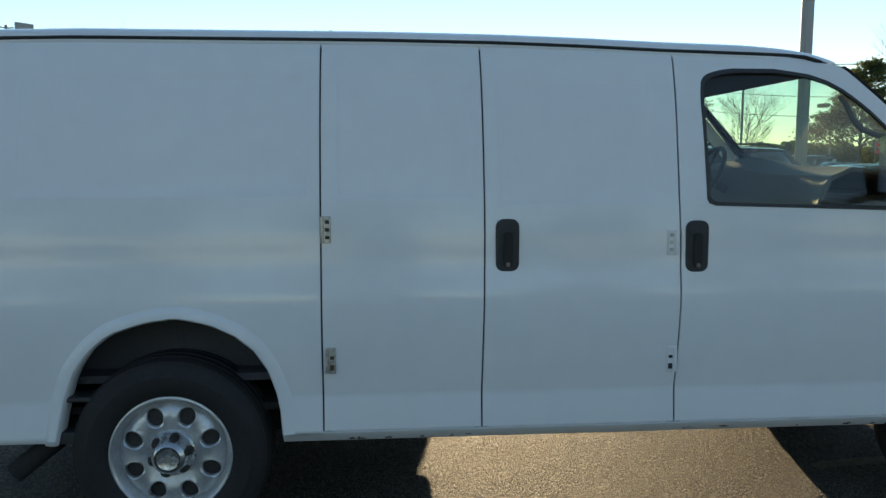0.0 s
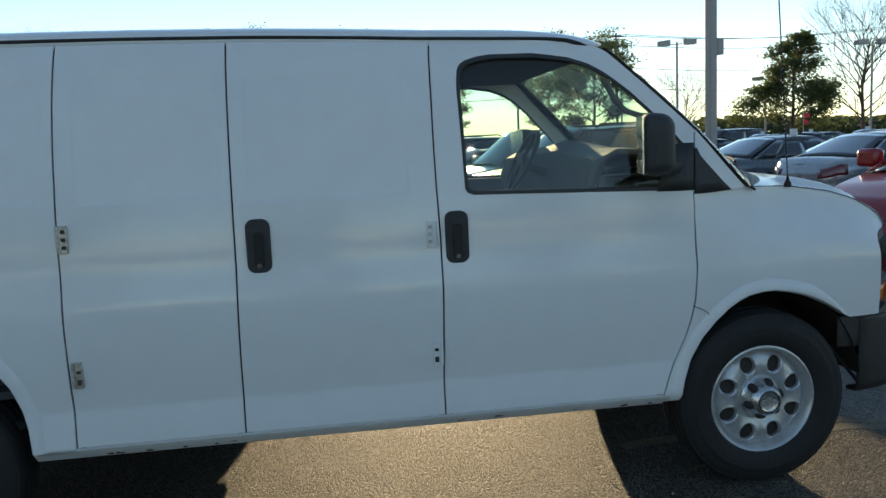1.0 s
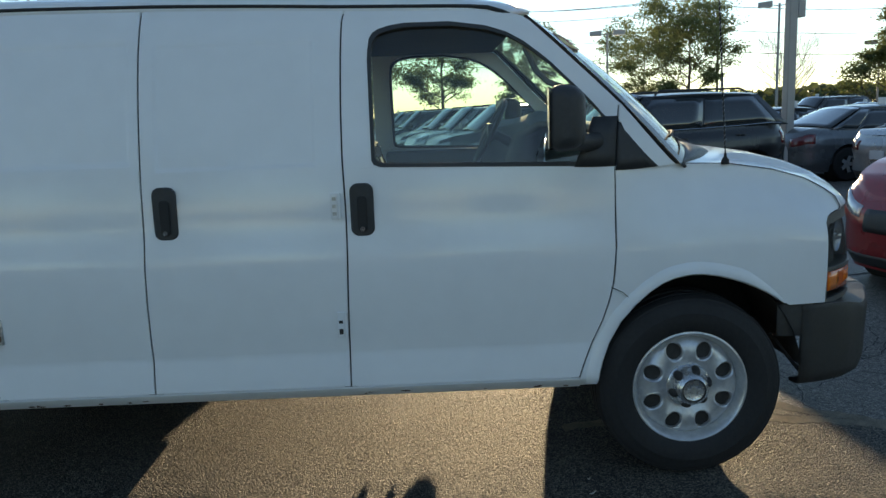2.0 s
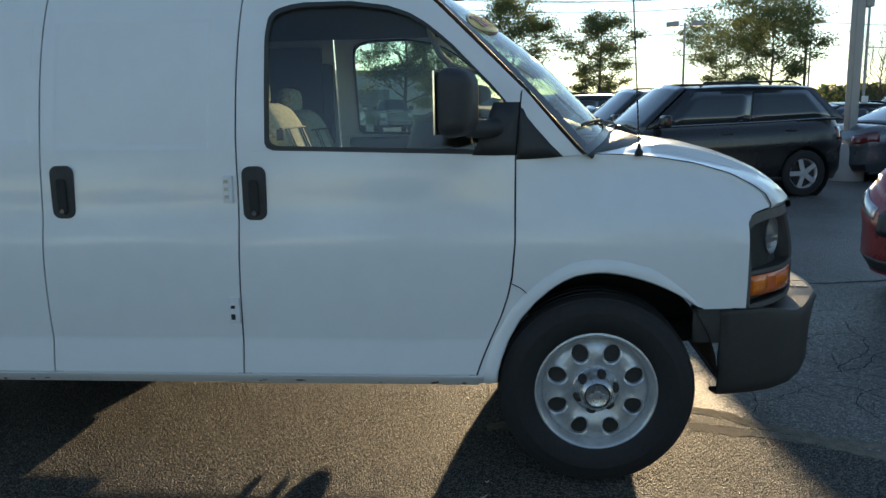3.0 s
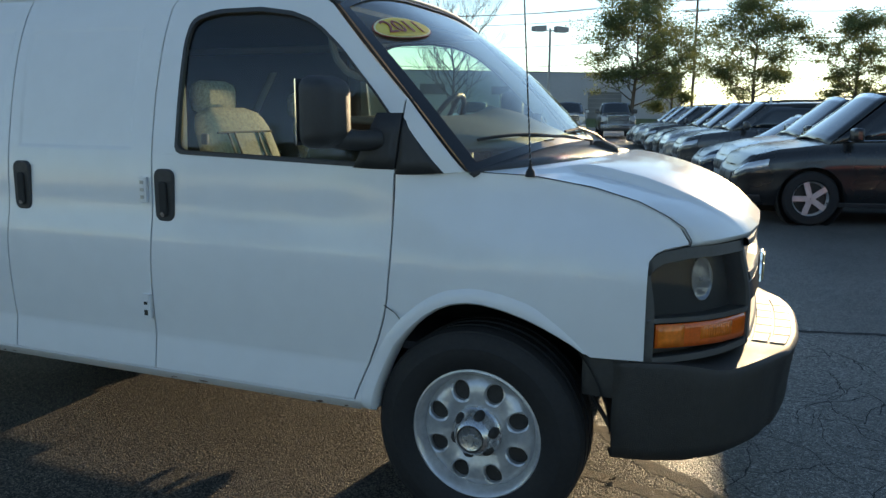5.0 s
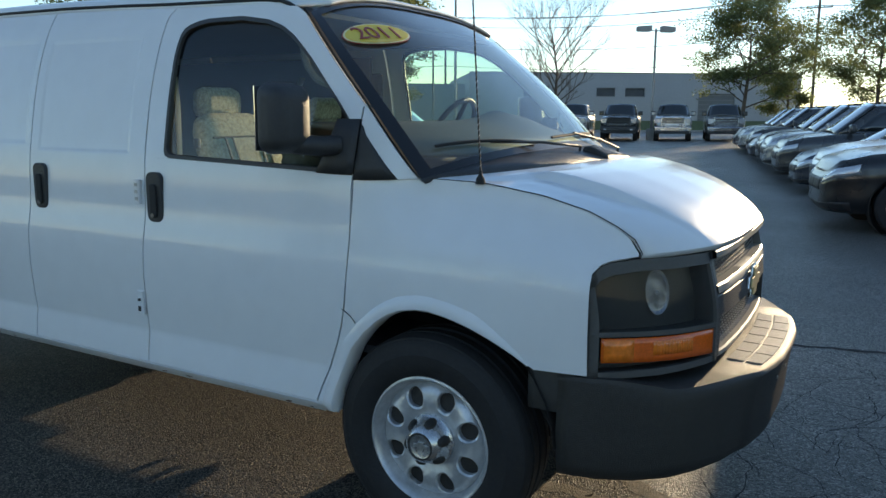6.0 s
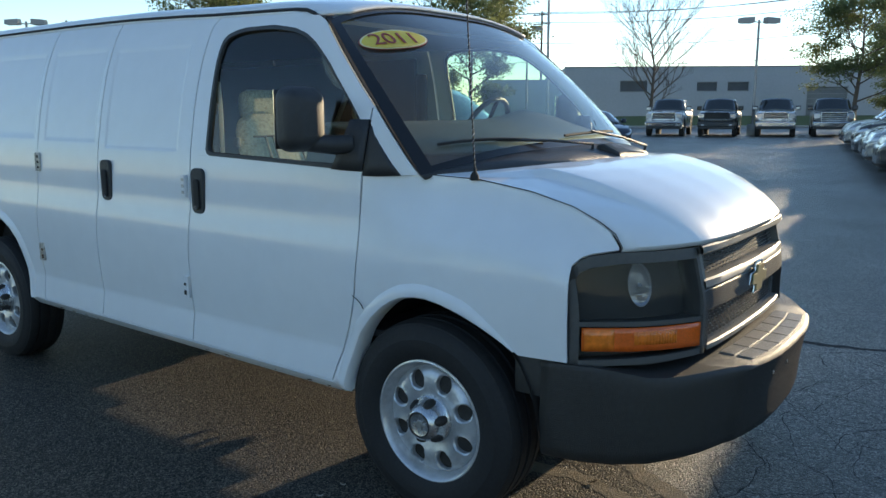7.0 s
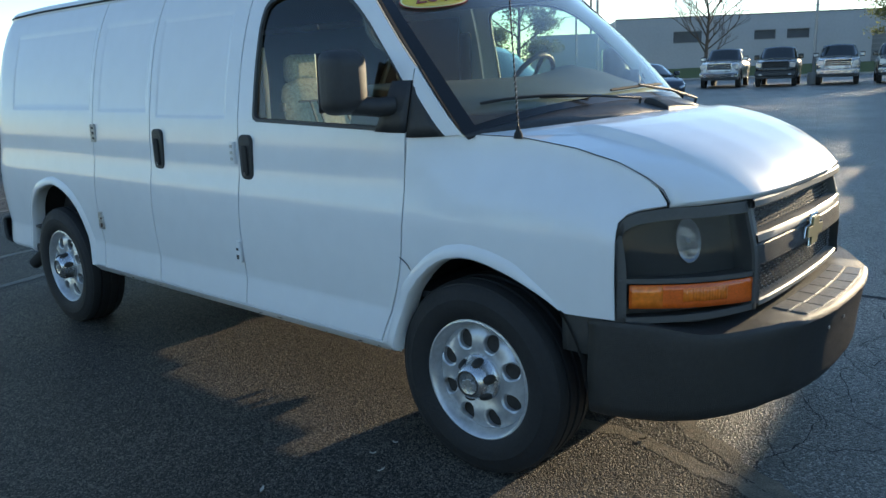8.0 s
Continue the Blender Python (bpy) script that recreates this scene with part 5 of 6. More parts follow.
for k, x in enumerate((-4.87, -5.93, -8.6, -9.7)):
    c = Vector((x, -0.90, 0))
    strip("stall_line", [c.xy - ROW_LINE * 0.4, c.xy + ROW_LINE * 5.0], 0.085, 0.004, LINE, "worn white parking stall line", "line", 0.08, 0.2, seed=60 + k)


def chippings(count, x0, x1, y0, y1, seed):
    """Worn stone chippings standing proud of the asphalt, thinning out at the rim."""
    rng = np.random.default_rng(seed)
    x, y = rng.uniform(x0, x1, count), rng.uniform(y0, y1, count)
    rim = np.minimum(np.minimum(x - x0, x1 - x), np.minimum(y - y0, y1 - y)) / 0.5
    keep = rng.uniform(0, 1, count) < np.clip(rim, 0, 1)
    x, y = x[keep], y[keep]
    n = len(x)
    r = rng.uniform(0.0022, 0.0047, n)
    tall = r * rng.uniform(0.22, 0.52, n)
    turn = rng.uniform(0, 6.283, n)
    long = rng.uniform(0.7, 1.35, n)
    ang = turn[:, None] + np.arange(4)[None, :] * (math.pi / 2) + rng.uniform(-0.35, 0.35, (n, 4))
    co = np.zeros((n, 9, 3), np.float32)
    for ring, (k, h) in enumerate(((1.0, 0.0), (0.72, 0.75))):
        rad = r[:, None] * k * rng.uniform(0.8, 1.15, (n, 4))
        co[:, ring * 4:ring * 4 + 4, 0] = x[:, None] + rad * np.cos(ang) * long[:, None]
        co[:, ring * 4:ring * 4 + 4, 1] = y[:, None] + rad * np.sin(ang)
        co[:, ring * 4:ring * 4 + 4, 2] = tall[:, None] * h * rng.uniform(0.7, 1.2, (n, 4))
    co[:, 8, 0], co[:, 8, 1], co[:, 8, 2] = x, y, tall
    tris = []
    for k in range(4):
        q = (k + 1) % 4
        tris += [(k, q, 4 + q), (k, 4 + q, 4 + k), (4 + k, 4 + q, 8)]
    tri = (np.arange(n)[:, None, None] * 9 + np.array(tris)[None]).reshape(-1)
    me = bpy.data.meshes.new("stone_chippings")
    me.vertices.add(n * 9)
    me.vertices.foreach_set("co", co.reshape(-1))
    me.loops.add(len(tri))
    me.loops.foreach_set("vertex_index", tri.astype(np.int32))
    me.polygons.add(len(tri) // 3)
    me.polygons.foreach_set("loop_start", np.arange(0, len(tri), 3, dtype=np.int32))
    me.update(calc_edges=True)
    me.validate()
    me.materials.append(CHIPS)
    return tagged(new("stone_chippings", me), "worn tan and grey stone chippings in the asphalt", "gravel", kind="stuff")


chippings(125000, -3.1, 1.9, -1.6, 1.1, 11)


# a few fallen leaves and scraps on the asphalt
SCRAP = mat("pale_scrap", (0.55, 0.53, 0.47), 0.7, vary=0.3, scale=80)
DRYLEAF = mat("dry_leaf", (0.06, 0.045, 0.03), 0.8, vary=0.4, scale=90)


def fallen_leaf(name, label, at, turn, long, wide, material):
    bm = bmesh.new()
    rows = []
    for k in range(7):
        u = k / 6
        w = wide * math.sin(math.pi * (0.08 + 0.86 * u)) / 2
        h = 0.004 + 0.006 * (u - 0.4) ** 2 * 4
        rows.append([(long * (u - 0.5), -w, h + 0.004), (long * (u - 0.5), 0, h), (long * (u - 0.5), w, h + 0.003)])
    grid(bm, [r[::-1] for r in rows])
    ob = tagged(part(name, bm, material, thick=0.0012), label, "leaf", "fallen leaves")
    ob.matrix_basis = pose(*at, 0, 0, 0, turn)


fallen_leaf("pale_leaf", "small pale dry leaf lying on the asphalt", (-0.44, -1.123), 25, 0.03, 0.008, SCRAP)
fallen_leaf("pale_leaf", "small pale dry leaf lying on the asphalt", (-0.311, -1.203), 75, 0.034, 0.009, SCRAP)
fallen_leaf("pale_leaf", "small pale dry leaf lying on the asphalt", (-0.574, -1.585), 125, 0.034, 0.014, SCRAP)
fallen_leaf("dry_leaf", "small dark dry leaf lying on the asphalt", (0.394, -0.355), 40, 0.034, 0.016, DRYLEAF)
fallen_leaf("pale_leaf", "small pale dry leaf lying on the asphalt", (-0.43, -0.998), 225, 0.022, 0.006, SCRAP)
# ---- parked vehicles ----
ROW = Vector((-0.235, 0.972, 0))        # the way along a row of stalls
AHEAD = Vector((-0.972, -0.235, 0))     # the way the nearer row's noses point
TURN_A = math.degrees(math.atan2(AHEAD.y, AHEAD.x))
BODY_NAMES = {}


def paint(name, color, rough=0.28, metal=0.3):
    if name not in BODY_NAMES:
        BODY_NAMES[name] = mat(name, color, rough, metal=metal, vary=0.2, scale=2, fine=30, coat=0.55)
        BODY_NAMES[name].node_tree.nodes["Principled BSDF"].inputs["Coat Roughness"].default_value = 0.12
    return BODY_NAMES[name]


TAILLENS = mat("tail_lens", (0.14, 0.012, 0.012), 0.22, coat=1.0)
PLATE = mat("plate_face", (0.65, 0.66, 0.68), 0.4)
PAPER = mat("white_tag", (0.8, 0.8, 0.78), 0.7)


def superplan(L, W, n=5.0, m=64):
    """Half of a car's outline from the nose's middle to the tail's middle."""
    pts = []
    for k in range(m + 1):
        a = math.pi * k / m
        c, sn = math.cos(a), math.sin(a)
        pts.append((L / 2 * math.copysign(abs(c) ** (2 / n), c), W / 2 * abs(sn) ** (2 / n)))
    # even steps along the outline
    d = [0]
    for p, q in zip(pts, pts[1:]):
        d.append(d[-1] + math.hypot(q[0] - p[0], q[1] - p[1]))
    return [(float(np.interp(t, d, [p[0] for p in pts])), float(np.interp(t, d, [p[1] for p in pts]))) for t in np.linspace(0, d[-1], m + 1)]


def car(name, label, category, colour, L, W, shoulder, cabin, wheels, r_wheel, clearance=0.22, rails=False, bed=None, group="", tag=False, plain_face=False, square=5.0):
    """A parked vehicle, its nose along +x and its middle at the origin. shoulder: (x, z) line of the top of the body;
    cabin: (foot of windscreen, roof front, roof back, foot of back glass, roof height, half width at the roof)."""
    ob = thing(name, label, category, group)
    sh = lerp_table(sorted(shoulder))
    outline = superplan(L, W, square)
    ra = r_wheel + 0.065
    def wall_y(x, y, z):
        zt = sh(x)
        f = (z - clearance) / max(0.05, zt - clearance)
        bulge = -0.06 * (1 - smoothstep(0.0, 0.22, f)) - 0.075 * smoothstep(0.72, 1.0, f) ** 1.5 + 0.012 * math.exp(-((f - 0.62) / 0.06) ** 2)
        k = 1 + bulge / (W / 2)
        return x * (1 + bulge / (L / 2)), y * k
    fr = [0, 0.06, 0.12, 0.2, 0.3, 0.4, 0.5, 0.56, 0.62, 0.68, 0.74, 0.8, 0.87, 0.93, 0.97, 1.0]
    bm = bmesh.new()
    for s in (-1, 1):
        rows = []
        for f in fr:
            row = []
            for x, y in outline:
                z = clearance + (sh(x) - clearance) * f
                # wheel openings: points inside are pushed up to the arch
                for wx in wheels:
                    if y > W * 0.40 and abs(x - wx) < ra and z < r_wheel + math.sqrt(max(0, ra * ra - (x - wx) ** 2)):
                        z = min(sh(x) - 0.04, max(z, r_wheel + math.sqrt(ra * ra - (x - wx) ** 2)))
                px, py = wall_y(x, y, z)
                row.append((px, s * py, z))
            rows.append(row if s > 0 else row[::-1])
        grid(bm, rows)
    # deck over bonnet, cabin foot and boot
    rows = []
    for x, y in outline[1:-1]:
        px, py = wall_y(x, y, sh(x))
        rows.append([(px, py * q, sh(x) + 0.035 * (1 - q * q) * min(1, 4 * (1 - abs(px) / (L / 2)) + 0.2)) for q in (-1, -0.9, -0.7, -0.4, 0, 0.4, 0.7, 0.9, 1)])
    grid(bm, rows[::-1])
    bmesh.ops.remove_doubles(bm, verts=bm.verts, dist=0.001)
    bmesh.ops.recalc_face_normals(bm, faces=bm.faces)
    body = part("body", bm, colour, ob)
    # cabin
    x0, x1, x2, x3, zr, wr = cabin
    def cab(v):
        """A ring point: v 0 at the shoulder, 1 at the roof's edge."""
        w0 = W / 2 - 0.085
        return w0 + (wr - w0) * v
    bm = bmesh.new()
    top = []
    for k in range(13):
        x = x1 + (x2 - x1) * k / 12
        crown = 0.03 * math.sin(math.pi * min(1, max(0, (x1 - x) / (x1 - x2))))
        top.append([(x, wr * q, zr + crown - 0.05 * abs(q) ** 4) for q in (-1, -0.92, -0.75, -0.4, 0, 0.4, 0.75, 0.92, 1)])
    grid(bm, top)
    part("roof", bm, colour, ob, thick=0.03)
    def pane(name, quad, n=8, bow=0.05, mt=CARGLASS, label=""):
        a, b, c, d = [Vector(q) for q in quad]
        bm = bmesh.new()
        nrm = (b - a).cross(d - a).normalized()
        rows = []
        for k in range(n + 1):
            v = k / n
            rows.append([a.lerp(b, u / n).lerp(d.lerp(c, u / n), v) + nrm * bow * (1 - (2 * u / n - 1) ** 2) for u in range(n + 1)])
        grid(bm, rows)
        return part(name, bm, mt, ob, label, thick=0.01)
    w0, z0, z3 = W / 2 - 0.13, sh(x0) + 0.02, sh(x3) + 0.02
    pane("windscreen", [(x0, -w0, z0 - 0.02), (x0, w0, z0 - 0.02), (x1 + 0.02, wr - 0.02, zr - 0.02), (x1 + 0.02, -wr + 0.02, zr - 0.02)], bow=0.09)
    pane("rear_glass", [(x3, w0, z3), (x3, -w0, z3), (x2 - 0.02, -wr + 0.03, zr - 0.04), (x2 - 0.02, wr - 0.03, zr - 0.04)], bow=0.05)
    for s in (-1, 1):
        # side wall of the cabin with pillars, panes set 5 mm proud
        bm = bmesh.new()
        base, roof_e = [], []
        for k in range(17):
            u = k / 16
            xb, xt = x0 + (x3 - x0) * u, x1 + (x2 - x1) * u
            base.append((xb, s * cab(0), sh(xb) - 0.01))
            roof_e.append((xt, s * wr, zr - 0.045))
        mids = [[tuple(Vector(b).lerp(Vector(t), v) + Vector((0, s * 0.02 * math.sin(math.pi * v), 0))) for b, t in zip(base, roof_e)] for v in (0, 0.25, 0.5, 0.75, 1)]
        grid(bm, mids if s > 0 else [r[::-1] for r in mids])
        part("cabin_side", bm, colour, ob, thick=0.02)
        cuts = [(0.07, 0.465), (0.478, 0.79), (0.802, 0.965)] if x2 - x3 < 0.45 or L > 4.7 else [(0.09, 0.51), (0.523, 0.94)]
        for ua, ub in cuts:
            bm = bmesh.new()
            rows = []
            for v in (0.07, 0.3, 0.5, 0.7, 0.93):
                row = []
                for q in range(7):
                    u = ua + (ub - ua) * q / 6
                    xb, xt = x0 + (x3 - x0) * u, x1 + (x2 - x1) * u
                    p = Vector((xb, s * cab(0), sh(xb) - 0.01)).lerp(Vector((xt, s * wr, zr - 0.045)), v)
                    row.append(p + Vector((0, s * (0.02 * math.sin(math.pi * v) + 0.006), 0)))
                rows.append(row if s > 0 else row[::-1])
            grid(bm, rows)
            part("side_window", bm, CARGLASS, ob, thick=0.004)
        bm = bmesh.new()
        line = []
        for q in range(13):
            u = 0.06 + 0.91 * q / 12
            xb, xt = x0 + (x3 - x0) * u, x1 + (x2 - x1) * u
            p = Vector((xb, s * cab(0), sh(xb) - 0.01)).lerp(Vector((xt, s * wr, zr - 0.045)), 0.055)
            line.append(p + Vector((0, s * 0.012, 0)))
        tube(bm, line, 0.008, 5)
        part("window_trim", bm, CHROME, ob, "thin bright window trim")
        # mirror, handles, lamps
        bm = bmesh.new()
        box(bm, (x0 - 0.28, s * (W / 2 + 0.07), sh(x0) + 0.13), (0.13, 0.24, 0.18))
        part("mirror", bm, colour, ob, bevel=0.04)
        for u in (0.40, 0.72):
            xb = x0 + (x3 - x0) * u
            part("door_handle", boxes(((xb, s * (W / 2 - 0.02), sh(xb) - 0.13), (0.18, 0.03, 0.03))), colour, body, bevel=0.01)
        def wrap(nm, t0, t1, zf0, zf1, mt, lift=0.006, lab=""):
            bm = bmesh.new()
            rows = []
            for f in np.linspace(zf0, zf1, 5):
                row = []
                for t in np.linspace(t0, t1, 9):
                    x, y = outline[0][0], 0
                    i = t * (len(outline) - 1)
                    j = min(len(outline) - 2, int(i))
                    x = outline[j][0] + (outline[j + 1][0] - outline[j][0]) * (i - j)
                    y = outline[j][1] + (outline[j + 1][1] - outline[j][1]) * (i - j)
                    z = clearance + (sh(x) - clearance) * f
                    px, py = wall_y(x, y, z)
                    row.append((px * (1 + lift / (L / 2)), s * py * (1 + lift / (W / 2)), z))
                rows.append(row if s > 0 else row[::-1])
            grid(bm, rows)
            return part(nm, bm, mt, ob, lab, thick=0.008)
        if not plain_face:
            wrap("headlamp", 0.075, 0.175, 0.70, 0.86, HEADLENS)
        wrap("tail_lamp", 0.845, 0.93, 0.66, 0.88, TAILLENS)
        if not plain_face:
            wrap("lower_bumper", 0.0, 0.16, 0.04, 0.20, PLASTIC)
            wrap("grille_half", 0.0, 0.065, 0.52, 0.84, PLASTIC)
        wrap("rear_valance", 0.88, 1.0, 0.03, 0.18, PLASTIC)
        wrap("sill_trim", 0.30, 0.72, 0.0, 0.07, PLASTIC, 0.01)
    part("plate", boxes(((-L / 2 - 0.012, 0, 0.62), (0.012, 0.30, 0.15))), PLATE, ob)
    if rails:
        for s in (-1, 1):
            bm = bmesh.new()
            tube(bm, [(x1 - 0.25, s * (wr - 0.08), zr - 0.01), (x1 - 0.33, s * (wr - 0.08), zr + 0.055), (x2 + 0.3, s * (wr - 0.08), zr + 0.06), (x2 + 0.15, s * (wr - 0.08), zr)], 0.018, 8)
            part("roof_rail", bm, PLASTIC, ob)
    if bed:
        a, b, h = bed
        for s in (-1, 1):
            part("bed_side", boxes((((a + b) / 2, s * (W / 2 - 0.10), h - 0.06), (abs(a - b), 0.10, 0.16))), colour, ob, bevel=0.03)
        part("tailgate", boxes(((b + 0.03, 0, h - 0.10), (0.08, W - 0.3, 0.24))), colour, ob, bevel=0.02)
    if tag:
        part("windscreen_tag", boxes(((x1 - 0.30, -0.2, zr + 0.085), (0.02, 0.20, 0.14))), PAPER, ob)
    for wx in wheels:
        for s in (-1, 1):
            bm = bmesh.new()
            t = 0.11
            lathe(bm, [(r_wheel * 0.64, t * 0.75), (r_wheel * 0.70, t), (r_wheel * 0.92, t), (r_wheel, t * 0.75), (r_wheel, -t * 0.75), (r_wheel * 0.92, -t), (r_wheel * 0.5, -t)], 32)
            w = part("wheel", bm, TYRE, ob)
            w.matrix_basis = Matrix.Translation((wx, s * (W / 2 - 0.13), r_wheel))
            bm = bmesh.new()
            lathe(bm, [(r_wheel * 0.66, s * t * 0.8), (r_wheel * 0.62, s * t * 0.70), (r_wheel * 0.58, s * t * 0.3)], 32)
            for k in range(5):
                a = 2 * math.pi * k / 5
                m = Matrix.Rotation(a, 4, "Y")
                for v in box(bm, (r_wheel * 0.33, s * t * 0.72, 0), (r_wheel * 0.62, 0.02, r_wheel * 0.20)):
                    v.co = m @ v.co
            part("rim", bm, STEEL, w)
            bm = bmesh.new()
            lathe(bm, [(0.0, s * t * 0.25), (r_wheel * 0.6, s * t * 0.25)], 24)
            part("brake_disc", bm, HOLE, w)
            bm = bmesh.new()
            lathe(bm, [(ra, W / 2 * 0 + s * 0.10), (ra, -s * 0.12), (0.0, -s * 0.12)], 24)
            well = part("wheel_well", bm, UNDER, ob)
            well.matrix_basis = Matrix.Translation((wx, s * (W / 2 - 0.13), r_wheel))
    part("underside", boxes(((0, 0, clearance + 0.05), (L * 0.86, W * 0.80, 0.08))), UNDER, ob)
    return ob


def suv(name, label, colour, set_back=0.0, **kw):
    return car(name, label, "suv", colour, 4.70, 1.94, [(2.35, 0.78), (2.24, 0.93), (1.9, 1.03), (1.35, 1.10), (0.95, 1.13), (-1.0, 1.18), (-1.9, 1.22), (-2.25, 1.20), (-2.35, 1.05)],
               (1.20 - set_back, 0.42 - set_back, -1.70, -2.16, 1.76, 0.68), (1.40, -1.48), 0.37, 0.26, rails=True, **kw)


def sedan(name, label, colour, **kw):
    return car(name, label, "car", colour, 4.75, 1.84, [(2.37, 0.62), (2.2, 0.76), (1.8, 0.86), (1.0, 0.95), (-1.2, 0.98), (-1.7, 1.02), (-2.2, 1.04), (-2.37, 0.94)],
               (1.12, 0.30, -0.85, -1.75, 1.44, 0.58), (1.42, -1.38), 0.33, 0.19, **kw)


def pickup(name, label, colour, bright=True, **kw):
    ob = car(name, label, "pickup truck", colour, 5.75, 2.02, [(2.87, 1.14), (2.80, 1.26), (2.3, 1.32), (1.5, 1.35), (0.0, 1.36), (-0.9, 1.36), (-2.87, 1.36)],
             (1.15, 0.55, -0.75, -0.98, 1.98, 0.76), (1.85, -1.75), 0.43, 0.42, bed=(-1.0, -2.85, 1.42), plain_face=True, square=9.0, **kw)
    trim = CHROME if bright else PLASTIC
    surround = part("grille_surround", boxes(((2.86, 0, 1.255), (0.10, 1.22, 0.05)), ((2.86, 0, 0.845), (0.10, 1.22, 0.05)), ((2.86, -0.60, 1.05), (0.10, 0.05, 0.40)), ((2.86, 0.60, 1.05), (0.10, 0.05, 0.40))), trim, ob, bevel=0.012)
    part("grille_mesh", boxes(((2.845, 0, 1.05), (0.06, 1.16, 0.38))), MESHBLACK, ob)
    for z in (0.96, 1.05, 1.14):
        part("grille_bar", boxes(((2.885, 0, z), (0.03, 1.14, 0.035))), trim, surround, bevel=0.008)
    for q in (-1, 1):
        lamp = part("headlamp", boxes(((2.79, q * 0.79, 1.09), (0.14, 0.30, 0.26))), HEADLENS, ob, bevel=0.03)
        part("lamp_bezel", boxes(((2.77, q * 0.79, 0.935), (0.14, 0.31, 0.04))), trim, lamp, bevel=0.01)
        part("tow_hook", boxes(((2.92, q * 0.42, 0.50), (0.08, 0.05, 0.07))), PLASTIC, ob, bevel=0.012)
        part("fog_lamp", boxes(((2.93, q * 0.70, 0.62), (0.03, 0.16, 0.10))), HEADLENS, ob, bevel=0.015)
        part("mirror_arm", boxes(((0.86, q * 1.08, 1.50), (0.10, 0.26, 0.24))), PLASTIC, ob, bevel=0.03)
    part("front_bumper", boxes(((2.86, 0, 0.665), (0.16, 1.94, 0.26))), trim, ob, bevel=0.04)
    part("air_dam", boxes(((2.80, 0, 0.475), (0.14, 1.80, 0.14))), PLASTIC, ob, bevel=0.02)
    return ob


def park(ob, nose, ahead, L):
    """Stands a vehicle with its nose at a spot."""
    c = Vector((*nose, 0)) - ahead * (L / 2)
    ob.matrix_basis = pose(c.x, c.y, 0, 0, 0, math.degrees(math.atan2(ahead.y, ahead.x)))
    return ob


DARK = paint("black_paint", (0.018, 0.019, 0.021))
CHARCOAL = paint("charcoal_paint", (0.06, 0.062, 0.066))
SILVER = paint("silver_paint", (0.42, 0.43, 0.44), metal=0.6)
SLATE = paint("slate_paint", (0.16, 0.175, 0.19), metal=0.5)
REDPAINT = paint("red_paint", (0.26, 0.012, 0.016), metal=0.2)
NAVY = paint("navy_paint", (0.03, 0.04, 0.06))

red = park(car("red_car", "dark red hatchback parked nose out on asphalt", "car", REDPAINT, 4.35, 1.84, [(2.17, 0.78), (2.08, 0.92), (1.75, 1.03), (1.25, 1.13), (0.6, 1.18), (-1.8, 1.20), (-2.17, 1.10)],
               (1.30, 0.45, -1.55, -2.0, 1.62, 0.64), (1.36, -1.30), 0.33, 0.20), (2.48, 1.70), AHEAD, 4.35)
black_suv = suv("suv", "black suv with roof rails parked in a row", DARK, group="row of parked cars")
base = Vector((2.26, 1.2, 0))
spot = base + ROW * 2.65 * 3
park(black_suv, spot.xy, AHEAD, 4.70)
grey_suv = suv("suv", "charcoal suv with roof rails parked in a row", CHARCOAL, group="row of parked cars", tag=True)
dark_sedan = sedan("sedan", "dark sedan parked in a row of cars", NAVY, group="row of parked cars")
silver_suv = suv("suv", "silver suv with roof rails parked in a row", SILVER, group="row of parked cars")
protos = [(grey_suv, 4.70), (dark_sedan, 4.75), (black_suv, 4.70), (silver_suv, 4.70)]
used = set()
for k, i in enumerate((3, 1, 0, 3, 2, 1, 0, 3, 0, 1)):
    ob, L = protos[i]
    at = base + ROW * 2.65 * (4 + k) + Vector((0.24 + 0.04 * k, 0, 0))
    c = at - AHEAD * (L / 2 + random.uniform(-0.1, 0.2))
    m = pose(c.x, c.y, 0, 0, 0, TURN_A)
    if i in used or ob is black_suv:
        copy_thing(ob, m)
    else:
        ob.matrix_basis = m
        used.add(i)

# beside the van, on its far side
beside = suv("suv", "dark grey suv with roof marker lamps parked beside the van", paint("dark_grey_paint", (0.09, 0.095, 0.10)), set_back=0.42)
park(beside, (-1.85, 4.5), Vector((1, 0, 0)), 4.70)
for y in (-0.44, -0.22, 0.0, 0.22, 0.44):
    part("marker_lamp", boxes(((-0.12, y, 1.785), (0.10, 0.09, 0.04))), HEADLENS, beside, "small roof marker lamp", bevel=0.012)

# the row behind, tails towards the first row
slate_sedan = sedan("sedan", "slate grey sedan parked tail out", SLATE, group="row behind", tag=True)
pale_sedan = sedan("sedan", "pale silver sedan parked tail out", SILVER, group="row behind", tag=True)
black_sedan = sedan("sedan", "black sedan parked tail out", DARK, group="row behind", tag=True)
tails = Vector((5.9, 11.7, 0))
seq = {-3: black_sedan, -2: slate_sedan, -1: pale_sedan, 0: slate_sedan, 1: black_sedan, 2: pale_sedan, 3: slate_sedan, 4: black_sedan, 5: slate_sedan, 6: black_sedan}
placed = set()
for j, ob in seq.items():
    c = tails + ROW * 2.65 * j - AHEAD * 2.375
    m = pose(c.x, c.y, 0, 0, 0, TURN_A + 180)
    if ob.name in placed:
        copy_thing(ob, m)
    else:
        ob.matrix_basis = m
        placed.add(ob.name)
